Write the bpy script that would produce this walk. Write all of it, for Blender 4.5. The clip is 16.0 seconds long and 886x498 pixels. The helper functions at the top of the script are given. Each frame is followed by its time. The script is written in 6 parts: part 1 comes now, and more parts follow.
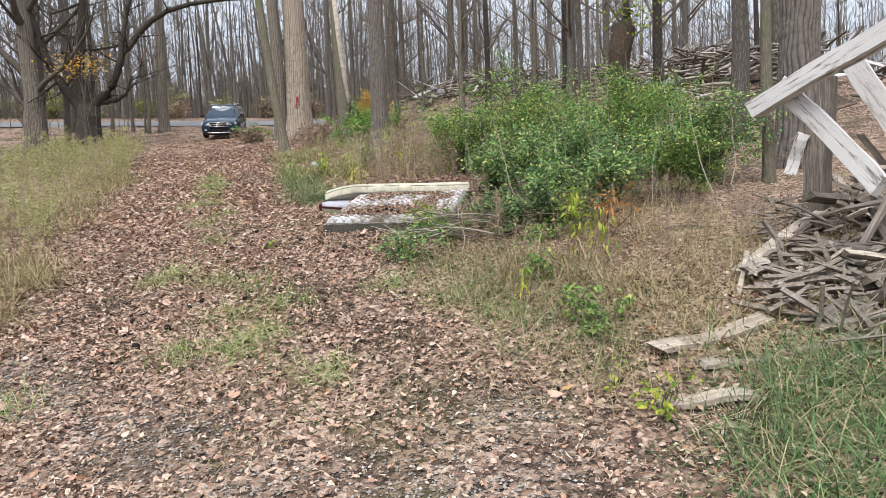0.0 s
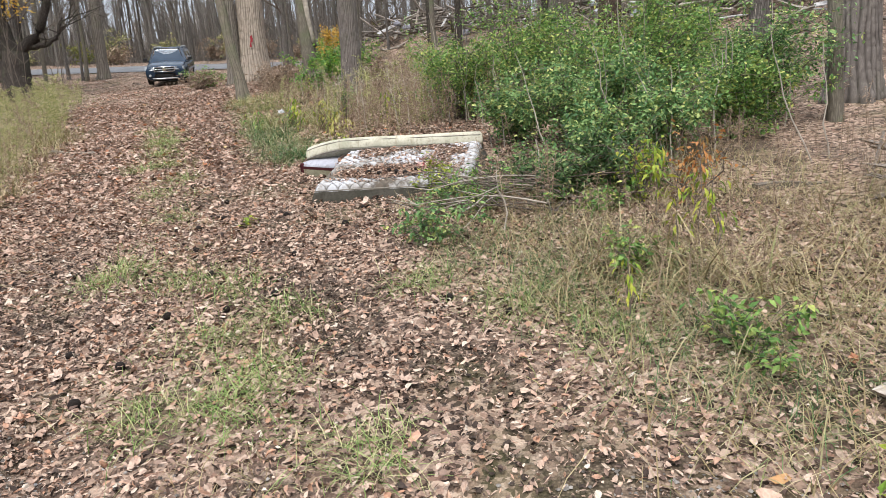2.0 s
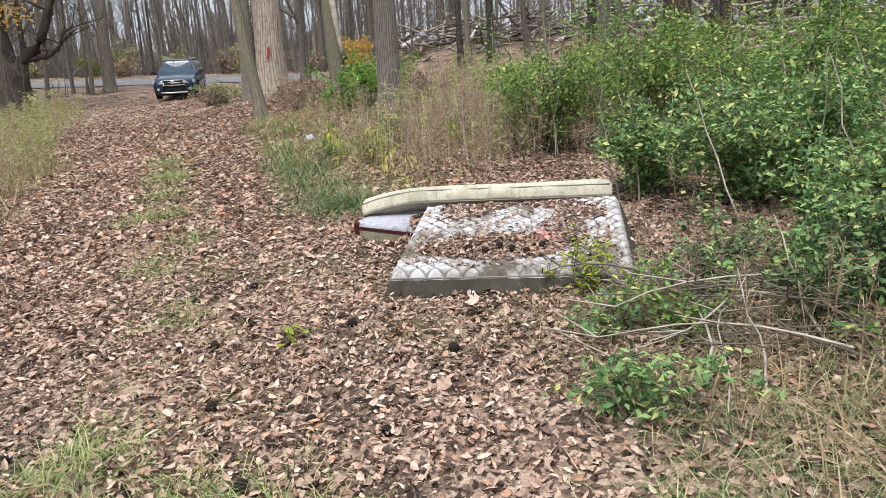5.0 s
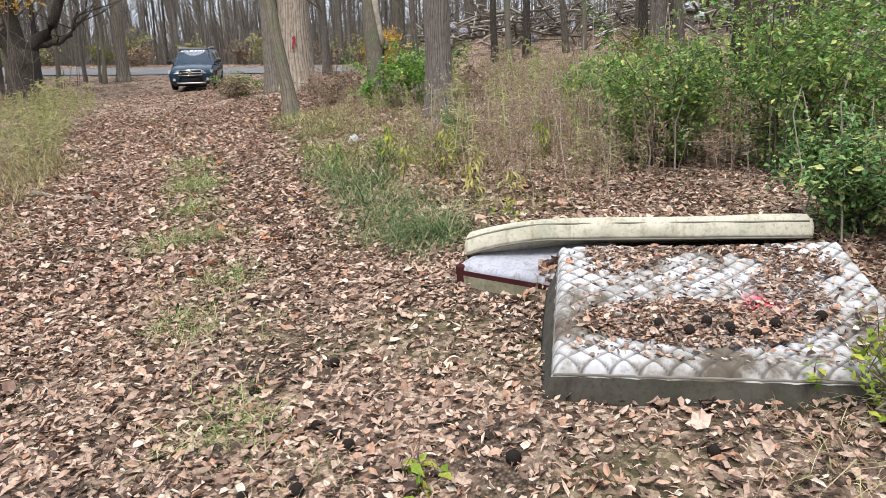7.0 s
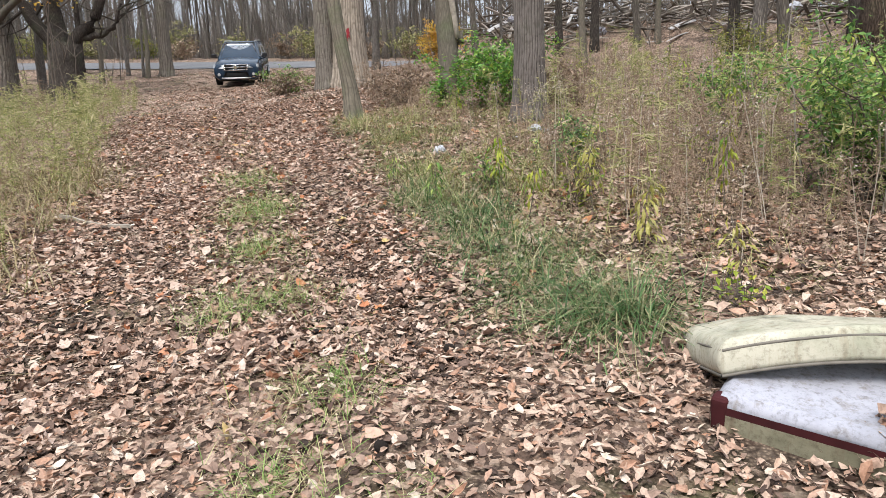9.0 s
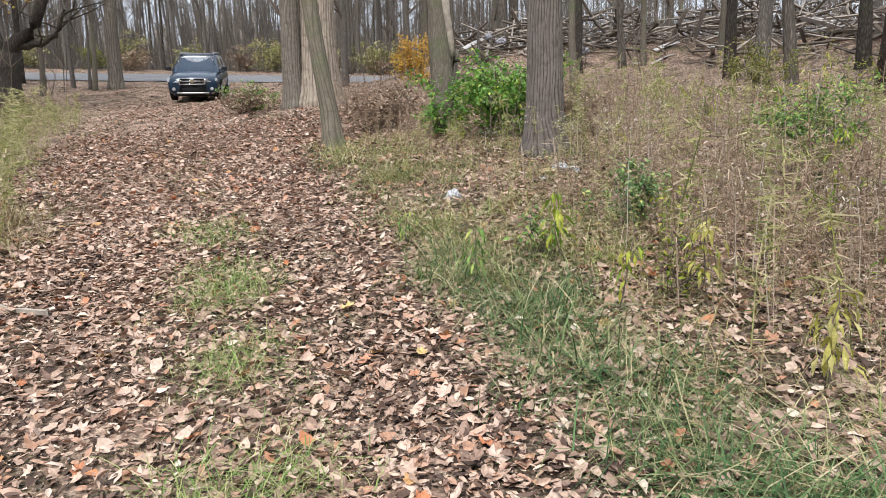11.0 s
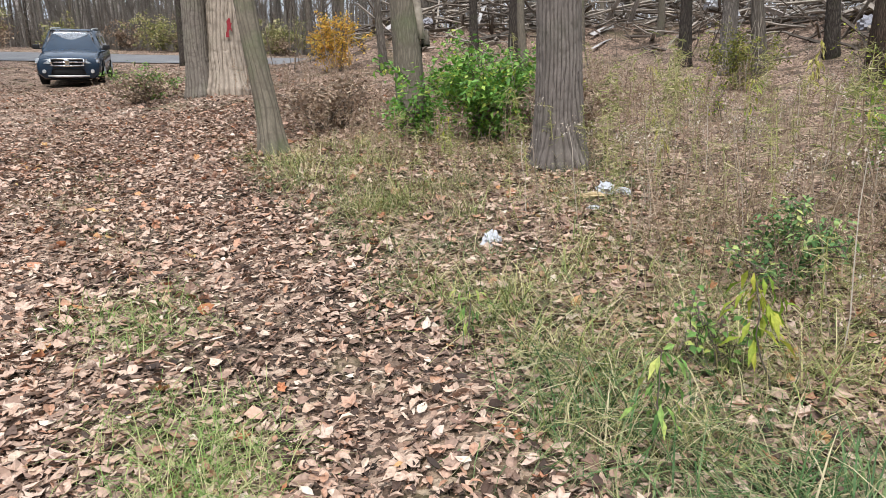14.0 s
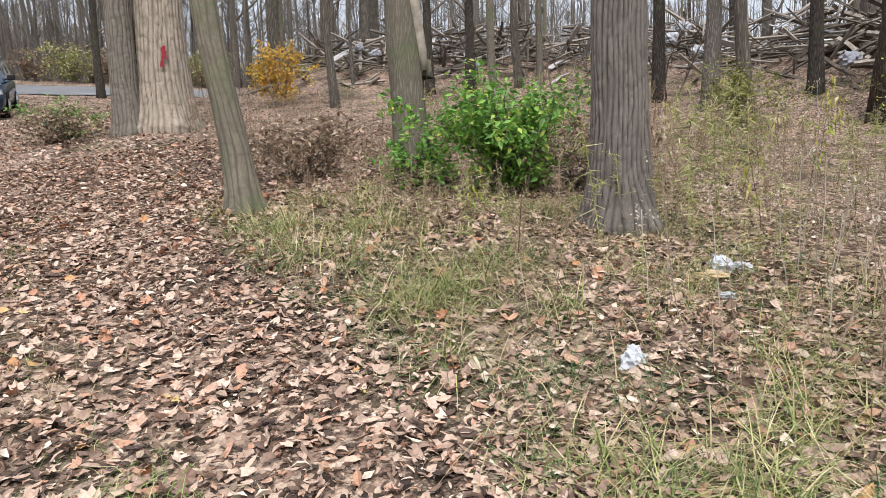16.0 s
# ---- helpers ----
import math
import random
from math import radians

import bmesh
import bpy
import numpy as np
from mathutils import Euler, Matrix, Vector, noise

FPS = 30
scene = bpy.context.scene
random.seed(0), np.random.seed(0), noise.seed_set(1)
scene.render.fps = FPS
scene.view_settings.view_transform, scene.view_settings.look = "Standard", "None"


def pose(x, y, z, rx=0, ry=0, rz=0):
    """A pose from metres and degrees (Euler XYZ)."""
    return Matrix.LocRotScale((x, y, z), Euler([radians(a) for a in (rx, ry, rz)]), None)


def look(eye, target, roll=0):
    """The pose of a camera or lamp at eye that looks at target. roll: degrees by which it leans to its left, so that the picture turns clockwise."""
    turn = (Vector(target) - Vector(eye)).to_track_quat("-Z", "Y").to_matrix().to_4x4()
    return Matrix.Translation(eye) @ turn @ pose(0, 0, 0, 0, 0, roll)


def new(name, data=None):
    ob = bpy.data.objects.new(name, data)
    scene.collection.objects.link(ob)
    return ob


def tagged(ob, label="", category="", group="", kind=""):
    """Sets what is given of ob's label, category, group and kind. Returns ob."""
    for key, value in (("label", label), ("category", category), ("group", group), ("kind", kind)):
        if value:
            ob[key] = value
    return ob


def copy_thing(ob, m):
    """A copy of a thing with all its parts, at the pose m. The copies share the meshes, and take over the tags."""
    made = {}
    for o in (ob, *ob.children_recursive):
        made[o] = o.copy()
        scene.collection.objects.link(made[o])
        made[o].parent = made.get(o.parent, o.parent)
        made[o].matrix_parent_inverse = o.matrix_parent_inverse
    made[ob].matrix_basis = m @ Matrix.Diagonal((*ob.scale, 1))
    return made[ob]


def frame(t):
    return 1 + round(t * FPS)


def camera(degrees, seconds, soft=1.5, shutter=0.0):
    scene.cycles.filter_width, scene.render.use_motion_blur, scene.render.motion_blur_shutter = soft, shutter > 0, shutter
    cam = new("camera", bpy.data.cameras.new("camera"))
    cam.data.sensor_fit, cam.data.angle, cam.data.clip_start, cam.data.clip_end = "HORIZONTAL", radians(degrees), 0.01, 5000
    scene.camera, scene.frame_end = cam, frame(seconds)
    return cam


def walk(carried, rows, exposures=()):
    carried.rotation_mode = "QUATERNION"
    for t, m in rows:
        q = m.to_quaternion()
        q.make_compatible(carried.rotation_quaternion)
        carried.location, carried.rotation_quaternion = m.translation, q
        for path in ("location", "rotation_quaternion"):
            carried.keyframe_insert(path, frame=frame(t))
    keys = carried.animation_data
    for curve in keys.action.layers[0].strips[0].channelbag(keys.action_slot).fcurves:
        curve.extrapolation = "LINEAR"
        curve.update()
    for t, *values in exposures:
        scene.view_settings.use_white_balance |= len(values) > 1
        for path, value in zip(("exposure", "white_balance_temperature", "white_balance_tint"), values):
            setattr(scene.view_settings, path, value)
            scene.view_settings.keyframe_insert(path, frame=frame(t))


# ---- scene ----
cam = camera(68.0, 16.0, soft=0.7)
PATH = [
    (0, (0.724, -0.055, 1.873), (1.278, 1.855, 1.661), -2.6),
    (0.5, (0.646, 0.363, 1.893), (1.224, 2.263, 1.654), -3.0),
    (1, (0.675, 0.838, 1.919), (1.272, 2.724, 1.624), -3.7),
    (1.5, (0.643, 1.271, 1.942), (1.264, 3.14, 1.595), -4.1),
    (2, (0.608, 1.679, 2.021), (1.255, 3.53, 1.627), -4.4),
    (2.5, (0.65, 2.132, 2.068), (1.319, 3.968, 1.643), -4.6),
    (3, (0.61, 2.582, 2.117), (1.288, 4.412, 1.68), -4.6),
    (3.5, (0.584, 3.006, 2.214), (1.258, 4.84, 1.787), -4.5),
    (4, (0.641, 3.482, 2.257), (1.306, 5.325, 1.857), -4.4),
    (4.2, (0.648, 3.645, 2.287), (1.305, 5.494, 1.902), -4.5),
    (6.3, (0.383, 5.341, 2.419), (0.985, 7.217, 2.074), -3.4),
    (6.5, (0.351, 5.517, 2.457), (0.96, 7.39, 2.107), -3.1),
    (7, (0.342, 6.012, 2.486), (0.951, 7.881, 2.117), -3.0),
    (7.5, (0.256, 6.503, 2.542), (0.85, 8.375, 2.163), -3.1),
    (8, (0.126, 6.963, 2.615), (0.693, 8.842, 2.232), -3.1),
    (8.5, (0.14, 7.464, 2.682), (0.67, 9.354, 2.298), -3.2),
    (9, (0.08, 7.909, 2.708), (0.591, 9.805, 2.327), -2.6),
    (9.5, (0.034, 8.362, 2.789), (0.551, 10.256, 2.411), -2.3),
    (10, (0.08, 8.926, 2.834), (0.629, 10.816, 2.475), -2.1),
    (10.2, (0.087, 9.117, 2.846), (0.648, 11.004, 2.495), -2.3),
    (12.3, (-0.219, 10.496, 3.148), (0.594, 12.283, 2.771), -1.3),
    (12.5, (-0.174, 10.682, 3.144), (0.666, 12.454, 2.751), -1.7),
    (13, (-0.087, 11.142, 3.196), (0.801, 12.889, 2.796), -1.7),
    (13.5, (-0.13, 11.571, 3.208), (0.775, 13.307, 2.801), -2.0),
    (14, (-0.196, 12.026, 3.253), (0.713, 13.762, 2.849), -1.9),
    (14.5, (-0.229, 12.528, 3.3), (0.669, 14.269, 2.895), -2.2),
    (15, (-0.307, 13.013, 3.325), (0.611, 14.741, 2.914), -2.4),
    (15.5, (-0.326, 13.444, 3.386), (0.667, 15.138, 3.008), -2.3),
    (16, (-0.231, 13.936, 3.438), (0.882, 15.567, 3.118), -2.1),
]
walk(cam, [(t, look(eye, target, roll)) for t, eye, target, roll in PATH])

# ---------------------------------------------------------------- light
world = bpy.data.worlds.new("overcast_sky")
scene.world = world
world.use_nodes = True
wt = world.node_tree
wt.nodes.clear()
w_out = wt.nodes.new("ShaderNodeOutputWorld")
w_bg = wt.nodes.new("ShaderNodeBackground")
w_sky = wt.nodes.new("ShaderNodeTexSky")
w_sky.sky_type = "NISHITA"
w_sky.sun_disc = False
w_sky.sun_elevation = radians(57)
w_sky.sun_rotation = radians(160)
w_sky.dust_density = 4.0
w_mix = wt.nodes.new("ShaderNodeMix")
w_mix.data_type = "RGBA"
w_mix.inputs[0].default_value = 0.86          # cloud cover
w_mix.inputs[7].default_value = (7.3, 8.0, 9.1, 1)
wt.links.new(w_sky.outputs[0], w_mix.inputs[6])
# an overcast sky is about three times as bright overhead as at the horizon
w_co = wt.nodes.new("ShaderNodeTexCoord")
w_xyz = wt.nodes.new("ShaderNodeSeparateXYZ")
w_up = wt.nodes.new("ShaderNodeMath")
w_up.operation, w_up.use_clamp = "MULTIPLY_ADD", False
w_up.inputs[1].default_value, w_up.inputs[2].default_value = 0.90, 0.43
w_cl = wt.nodes.new("ShaderNodeMath")
w_cl.operation = "MAXIMUM"
w_cl.inputs[1].default_value = 0.0
w_dim = wt.nodes.new("ShaderNodeMix")
w_dim.data_type, w_dim.blend_type = "RGBA", "MULTIPLY"
w_dim.inputs[0].default_value = 1.0
wt.links.new(w_co.outputs["Generated"], w_xyz.inputs[0])
wt.links.new(w_xyz.outputs[2], w_cl.inputs[0])
wt.links.new(w_cl.outputs[0], w_up.inputs[0])
wt.links.new(w_mix.outputs[2], w_dim.inputs[6])
wt.links.new(w_up.outputs[0], w_dim.inputs[7])
wt.links.new(w_dim.outputs[2], w_bg.inputs[0])
w_bg.inputs[1].default_value = 0.112
wt.links.new(w_bg.outputs[0], w_out.inputs[0])

sun = new("sun", bpy.data.lights.new("sun", "SUN"))
sun.data.energy = 2.2
sun.data.angle = radians(24)
sun.data.color = (1.0, 0.97, 0.93)
sun.matrix_world = look((0, 0, 30), (8, 12, 8))
scene.view_settings.exposure = 0.88


# ---------------------------------------------------------------- node materials
def mat(name, rough=0.8, metal=0.0, spec=0.3):
    m = bpy.data.materials.new(name)
    m.use_nodes = True
    b = m.node_tree.nodes["Principled BSDF"]
    b.inputs["Roughness"].default_value = rough
    b.inputs["Metallic"].default_value = metal
    b.inputs["Specular IOR Level"].default_value = spec
    return m, m.node_tree, b


def nd(t, kind, **sets):
    n = t.nodes.new(kind)
    for k, v in sets.items():
        n.inputs[k.replace("_", " ")].default_value = v
    return n


def ramp(t, src, stops, interp="LINEAR"):
    r = t.nodes.new("ShaderNodeValToRGB")
    r.color_ramp.interpolation = interp
    el = r.color_ramp.elements
    while len(el) < len(stops):
        el.new(0.5)
    for e, (p, c) in zip(el, stops):
        e.position, e.color = p, (*c, 1) if len(c) == 3 else c
    t.links.new(src, r.inputs[0])
    return r.outputs[0]


def mixc(t, fac, a, b, mode="MIX"):
    m = t.nodes.new("ShaderNodeMix")
    m.data_type, m.blend_type = "RGBA", mode
    for k, v in ((0, fac), (6, a), (7, b)):
        if hasattr(v, "is_linked"):
            t.links.new(v, m.inputs[k])
        elif k == 0:
            m.inputs[0].default_value = v
        else:
            m.inputs[k].default_value = (*v, 1)
    return m.outputs[2]


def coord(t, scale=(1, 1, 1), kind="Object"):
    c = t.nodes.new("ShaderNodeTexCoord")
    m = t.nodes.new("ShaderNodeMapping")
    m.inputs["Scale"].default_value = scale
    t.links.new(c.outputs[kind], m.inputs[0])
    return m.outputs[0]


def noise_out(t, vec, scale, detail=4.0, rough=0.6, out="Fac"):
    n = nd(t, "ShaderNodeTexNoise", Scale=scale, Detail=detail, Roughness=rough)
    t.links.new(vec, n.inputs["Vector"])
    return n.outputs[out]


def bump(t, b, height, strength=0.5, dist=0.02):
    n = nd(t, "ShaderNodeBump", Strength=strength, Distance=dist)
    t.links.new(height, n.inputs["Height"])
    t.links.new(n.outputs[0], b.inputs["Normal"])


def mat_island(name, stops, rough=0.75, bump_scale=60.0, spec=0.25, through_light=0.0, blotch=0.35):
    """Leaves and blades: each loose piece takes its own colour from the stops."""
    m, t, b = mat(name, rough, 0, spec)
    g = t.nodes.new("ShaderNodeNewGeometry")
    c = ramp(t, g.outputs["Random Per Island"], stops)
    n = noise_out(t, coord(t), bump_scale)
    dark = ramp(t, n, [(0.3, (1 - blotch,) * 3), (0.7, (1.0, 1.0, 1.0))])
    c = mixc(t, 1.0, c, dark, "MULTIPLY")
    t.links.new(c, b.inputs["Base Color"])
    bump(t, b, n, 0.3, 0.004)
    if through_light:
        tr = t.nodes.new("ShaderNodeBsdfTranslucent")
        t.links.new(c, tr.inputs[0])
        mx = t.nodes.new("ShaderNodeMixShader")
        mx.inputs[0].default_value = through_light
        t.links.new(b.outputs[0], mx.inputs[1])
        t.links.new(tr.outputs[0], mx.inputs[2])
        t.links.new(mx.outputs[0], t.nodes["Material Output"].inputs[0])
    return m


def mat_bark(name, dark, light, tint=(0.10, 0.13, 0.06), moss=0.25, scale=1.0, stretch=0.16, relief=1.0):
    m, t, b = mat(name, 0.92, 0, 0.15)
    v = coord(t, (1, 1, stretch))
    vo = nd(t, "ShaderNodeTexVoronoi", Scale=34.0 * scale)
    vo.feature = "DISTANCE_TO_EDGE"
    wob = noise_out(t, v, 14.0 * scale, 5, 0.65, "Color")
    add = t.nodes.new("ShaderNodeVectorMath")
    add.operation = "MULTIPLY_ADD"
    add.inputs[1].default_value = (0.05, 0.05, 0.05)
    t.links.new(wob, add.inputs[0])
    t.links.new(v, add.inputs[2])
    t.links.new(add.outputs[0], vo.inputs["Vector"])
    ridge = ramp(t, vo.outputs["Distance"], [(0.0, (0, 0, 0)), (0.30, (1, 1, 1))])
    fine = noise_out(t, v, 75 * scale, 7, 0.75)
    big = noise_out(t, coord(t), 1.6, 3, 0.5)
    c = mixc(t, ridge, dark, light)
    c = mixc(t, ramp(t, fine, [(0.35, (0.0, 0, 0)), (0.70, (0.8, 0.8, 0.8))]), c, tuple(x * 0.5 for x in light))
    c = mixc(t, ramp(t, big, [(0.5, (0, 0, 0)), (0.72, (moss, moss, moss))]), c, tint)
    t.links.new(c, b.inputs["Base Color"])
    h = mixc(t, 0.35, ridge, fine)
    bump(t, b, h, relief, 0.025 / scale)
    return m


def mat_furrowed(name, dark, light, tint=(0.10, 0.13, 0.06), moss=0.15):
    """Bark whose furrows are modelled: dark bark tone and shade are painted into them, paler on the ridges."""
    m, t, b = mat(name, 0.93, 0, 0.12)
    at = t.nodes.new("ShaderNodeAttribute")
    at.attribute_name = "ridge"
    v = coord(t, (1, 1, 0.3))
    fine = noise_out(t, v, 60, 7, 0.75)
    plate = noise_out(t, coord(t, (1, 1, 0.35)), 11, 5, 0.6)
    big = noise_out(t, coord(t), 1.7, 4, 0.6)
    # furrow shade goes into the colour here: dark low down, light on the ridges
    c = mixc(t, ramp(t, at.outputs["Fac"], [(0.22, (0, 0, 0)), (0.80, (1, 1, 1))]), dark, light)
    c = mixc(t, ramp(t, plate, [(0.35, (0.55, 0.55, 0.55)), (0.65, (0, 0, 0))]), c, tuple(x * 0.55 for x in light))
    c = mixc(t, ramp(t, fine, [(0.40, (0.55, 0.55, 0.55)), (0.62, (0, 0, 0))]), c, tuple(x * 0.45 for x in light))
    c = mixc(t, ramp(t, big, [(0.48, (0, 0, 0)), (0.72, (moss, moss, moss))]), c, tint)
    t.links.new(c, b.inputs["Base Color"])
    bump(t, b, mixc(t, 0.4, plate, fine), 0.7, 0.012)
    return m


def mat_wood(name, base, grey, paint=None, cover=0.5):
    """Weathered boards; paint flakes off where noise says so. Each board differs a little."""
    m, t, b = mat(name, 0.85, 0, 0.2)
    v = coord(t, (2, 30, 30))
    info = t.nodes.new("ShaderNodeObjectInfo")
    gr = noise_out(t, v, 2.0, 6, 0.7)
    big = noise_out(t, coord(t), 3.0, 4)
    c = ramp(t, gr, [(0.25, tuple(x * 0.35 for x in base)), (0.5, base), (0.75, grey)])
    c = mixc(t, ramp(t, big, [(0.4, (0, 0, 0)), (0.7, (0.5, 0.5, 0.5))]), c, tuple(x * 0.4 for x in base))
    r = ramp(t, info.outputs["Random"], [(0, (0.55, 0.52, 0.5)), (0.5, (1, 1, 1)), (1, (1.25, 1.2, 1.12))])
    c = mixc(t, 1.0, c, r, "MULTIPLY")
    if paint:
        flake = noise_out(t, coord(t, (1.5, 16, 16)), 1.6, 9, 0.8)
        c = mixc(t, ramp(t, flake, [(1 - cover - 0.04, (0, 0, 0)), (1 - cover + 0.04, (1, 1, 1))]), c, paint)
    t.links.new(c, b.inputs["Base Color"])
    bump(t, b, gr, 0.6, 0.01)
    return m


def mat_simple(name, col, rough=0.5, metal=0.0, spec=0.5, vary=0.25, scale=6.0, bumps=0.0):
    m, t, b = mat(name, rough, metal, spec)
    n = noise_out(t, coord(t), scale, 6, 0.6)
    c = mixc(t, ramp(t, n, [(0.3, (0, 0, 0)), (0.75, (1, 1, 1))]), tuple(x * (1 - vary) for x in col), col)
    t.links.new(c, b.inputs["Base Color"])
    if bumps:
        bump(t, b, n, bumps, 0.01)
    return m


M_BARK = mat_bark("bark_grey_furrowed", (0.05, 0.042, 0.035), (0.22, 0.19, 0.16), stretch=0.08)
M_BARK_SMOOTH = mat_bark("bark_smooth_mossy", (0.11, 0.096, 0.074), (0.22, 0.19, 0.15), moss=0.75, scale=1.5, stretch=0.10, relief=0.6)
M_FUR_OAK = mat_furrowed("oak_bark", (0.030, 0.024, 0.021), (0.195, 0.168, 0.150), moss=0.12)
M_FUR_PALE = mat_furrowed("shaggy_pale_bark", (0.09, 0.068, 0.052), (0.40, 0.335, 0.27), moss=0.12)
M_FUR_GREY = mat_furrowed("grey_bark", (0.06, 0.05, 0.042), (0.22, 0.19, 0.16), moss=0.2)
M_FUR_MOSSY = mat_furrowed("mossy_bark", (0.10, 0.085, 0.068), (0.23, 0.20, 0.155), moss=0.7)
M_BARK_DARK = mat_bark("bark_dark", (0.022, 0.018, 0.015), (0.11, 0.092, 0.078))
# far bark: distance haze is mixed into both greys, so they are paler
M_BARK_HAZED = mat_bark("bark_hazed_grey", (0.085, 0.074, 0.065), (0.25, 0.22, 0.195), moss=0.2)
M_TWIG = mat_simple("twig_bark", (0.17, 0.14, 0.115), 0.9, 0, 0.1, 0.4, 8)
M_DEADWOOD = mat_simple("barkless_wood", (0.46, 0.40, 0.33), 0.8, 0, 0.2, 0.55, 9, 0.4)
M_PLANK = mat_wood("weathered_board", (0.33, 0.285, 0.24), (0.60, 0.56, 0.51))
M_PLANK_DARK = mat_wood("rotten_board", (0.13, 0.11, 0.09), (0.30, 0.27, 0.24))
M_PAINTED = mat_wood("flaking_white_paint", (0.27, 0.245, 0.22), (0.42, 0.39, 0.36), (0.50, 0.48, 0.465), 0.56)


# ---------------------------------------------------------------- mesh tools
rng = np.random.default_rng(7)


def np_mesh(name, V, F, smooth=False):
    """A mesh from arrays: V (n, 3), F (m, 3 or 4)."""
    V, F = np.asarray(V, np.float32), np.asarray(F, np.int32)
    me = bpy.data.meshes.new(name)
    k = F.shape[1]
    me.vertices.add(len(V))
    me.vertices.foreach_set("co", V.ravel())
    me.loops.add(F.size)
    me.loops.foreach_set("vertex_index", F.ravel())
    me.polygons.add(len(F))
    me.polygons.foreach_set("loop_start", np.arange(0, F.size, k, dtype=np.int32))
    me.polygons.foreach_set("use_smooth", np.full(len(F), smooth))
    me.update(calc_edges=True)
    return me


def part(name, me, material, parent=None, label="", m=None):
    """Links a mesh or a bmesh as one object, under its thing."""
    if isinstance(me, bmesh.types.BMesh):
        bm, me = me, bpy.data.meshes.new(name)
        bm.to_mesh(me)
        bm.free()
    if not me.materials:
        me.materials.append(material)
    ob = new(name, me)
    if m is not None:
        ob.matrix_basis = m
    if parent:
        ob.parent = parent
    if label:
        ob["label"] = label
    return ob


def turns(yaw, tilt=None, roll=None):
    """(n, 3, 3): roll about x, then tilt about y, then yaw about z."""
    n = len(yaw)
    R = np.zeros((n, 3, 3))
    c, s = np.cos(yaw), np.sin(yaw)
    R[:, 0, 0], R[:, 0, 1], R[:, 1, 0], R[:, 1, 1], R[:, 2, 2] = c, -s, s, c, 1
    for ang, (i, j) in ((tilt, (2, 0)), (roll, (1, 2))):
        if ang is not None:
            Q = np.zeros((n, 3, 3))
            c, s = np.cos(ang), np.sin(ang)
            k = 3 - i - j
            Q[:, i, i], Q[:, j, j], Q[:, k, k], Q[:, i, j], Q[:, j, i] = c, c, 1, -s, s
            R = R @ Q
    return R


def scatter(shapes, pos, R, size):
    """Many copies of small shapes (V, F) joined: arrays V, F."""
    pos, size = np.asarray(pos), np.asarray(size)
    if size.ndim == 1:
        size = np.repeat(size[:, None], 3, 1)
    kind = rng.integers(0, len(shapes), len(pos))
    Vs, Fs, at = [], [], 0
    for k, (tv, tf) in enumerate(shapes):
        w = kind == k
        if not w.any():
            continue
        v = np.einsum("nij,nkj->nki", R[w], tv[None] * size[w][:, None, :]) + pos[w][:, None, :]
        f = tf[None] + (np.arange(w.sum()) * len(tv))[:, None, None] + at
        Vs.append(v.reshape(-1, 3)), Fs.append(f.reshape(-1, tf.shape[1]))
        at += v.shape[0] * v.shape[1]
    return np.concatenate(Vs), np.concatenate(Fs)


def tube(path, radii, sides=6, cap=True, wob=0.0):
    """A tube of quads round a path (ends closed by a small ring)."""
    P, r = np.asarray(path, float), np.asarray(radii, float)
    T = np.gradient(P, axis=0)
    T /= np.linalg.norm(T, axis=1)[:, None] + 1e-9
    ref = np.where(np.abs(T[:, 2:3]) > 0.9, [[1.0, 0, 0]], [[0, 0, 1.0]])
    A = np.cross(ref, T)
    A /= np.linalg.norm(A, axis=1)[:, None]
    B = np.cross(T, A)
    a = np.linspace(0, 2 * np.pi, sides, endpoint=False)
    rr = r[:, None] * (1 + wob * rng.standard_normal((len(P), sides)))
    V = P[:, None] + rr[..., None] * (np.cos(a)[None, :, None] * A[:, None] + np.sin(a)[None, :, None] * B[:, None])
    n, i, j = len(P), *np.meshgrid(np.arange(len(P) - 1), np.arange(sides), indexing="ij")
    k = (j + 1) % sides
    F = np.stack([i * sides + j, i * sides + k, (i + 1) * sides + k, (i + 1) * sides + j], -1).reshape(-1, 4)
    V = V.reshape(-1, 3)
    if cap and sides == 4:
        F = np.concatenate([F, [[3, 2, 1, 0]], [[(n - 1) * 4 + q for q in range(4)]]])
    elif cap:
        V = np.concatenate([V, [P[0], P[-1]]])
        e0, e1 = len(V) - 2, len(V) - 1
        q = np.arange(0, sides, 2)
        F = np.concatenate([F, np.stack([np.full(len(q), e0), (q + 2) % sides, q + 1, q], -1) if sides % 2 == 0 else np.zeros((0, 4), int),
                            np.stack([np.full(len(q), e1), (n - 1) * sides + q, (n - 1) * sides + q + 1, (n - 1) * sides + (q + 2) % sides], -1) if sides % 2 == 0 else np.zeros((0, 4), int)])
    return V, F


def joined(pieces):
    Vs, Fs, at = [], [], 0
    for v, f in pieces:
        Vs.append(v), Fs.append(np.asarray(f) + at)
        at += len(v)
    return np.concatenate(Vs), np.concatenate(Fs)


def box_bm(sx, sy, sz, bevel=0.01, seg=2, at=(0, 0, 0)):
    bm = bmesh.new()
    bmesh.ops.create_cube(bm, size=1, matrix=Matrix.Translation(at) @ Matrix.Diagonal((sx, sy, sz, 1)))
    if bevel:
        bmesh.ops.bevel(bm, geom=bm.edges[:], offset=bevel, segments=seg, profile=0.6, affect="EDGES")
    return bm


# ---------------------------------------------------------------- ground
RIDGE = [(10.5, 35.5), (14.5, 33.0), (18.5, 29.5), (18.0, 24.0), (16.5, 19.5), (17.0, 15.5)]


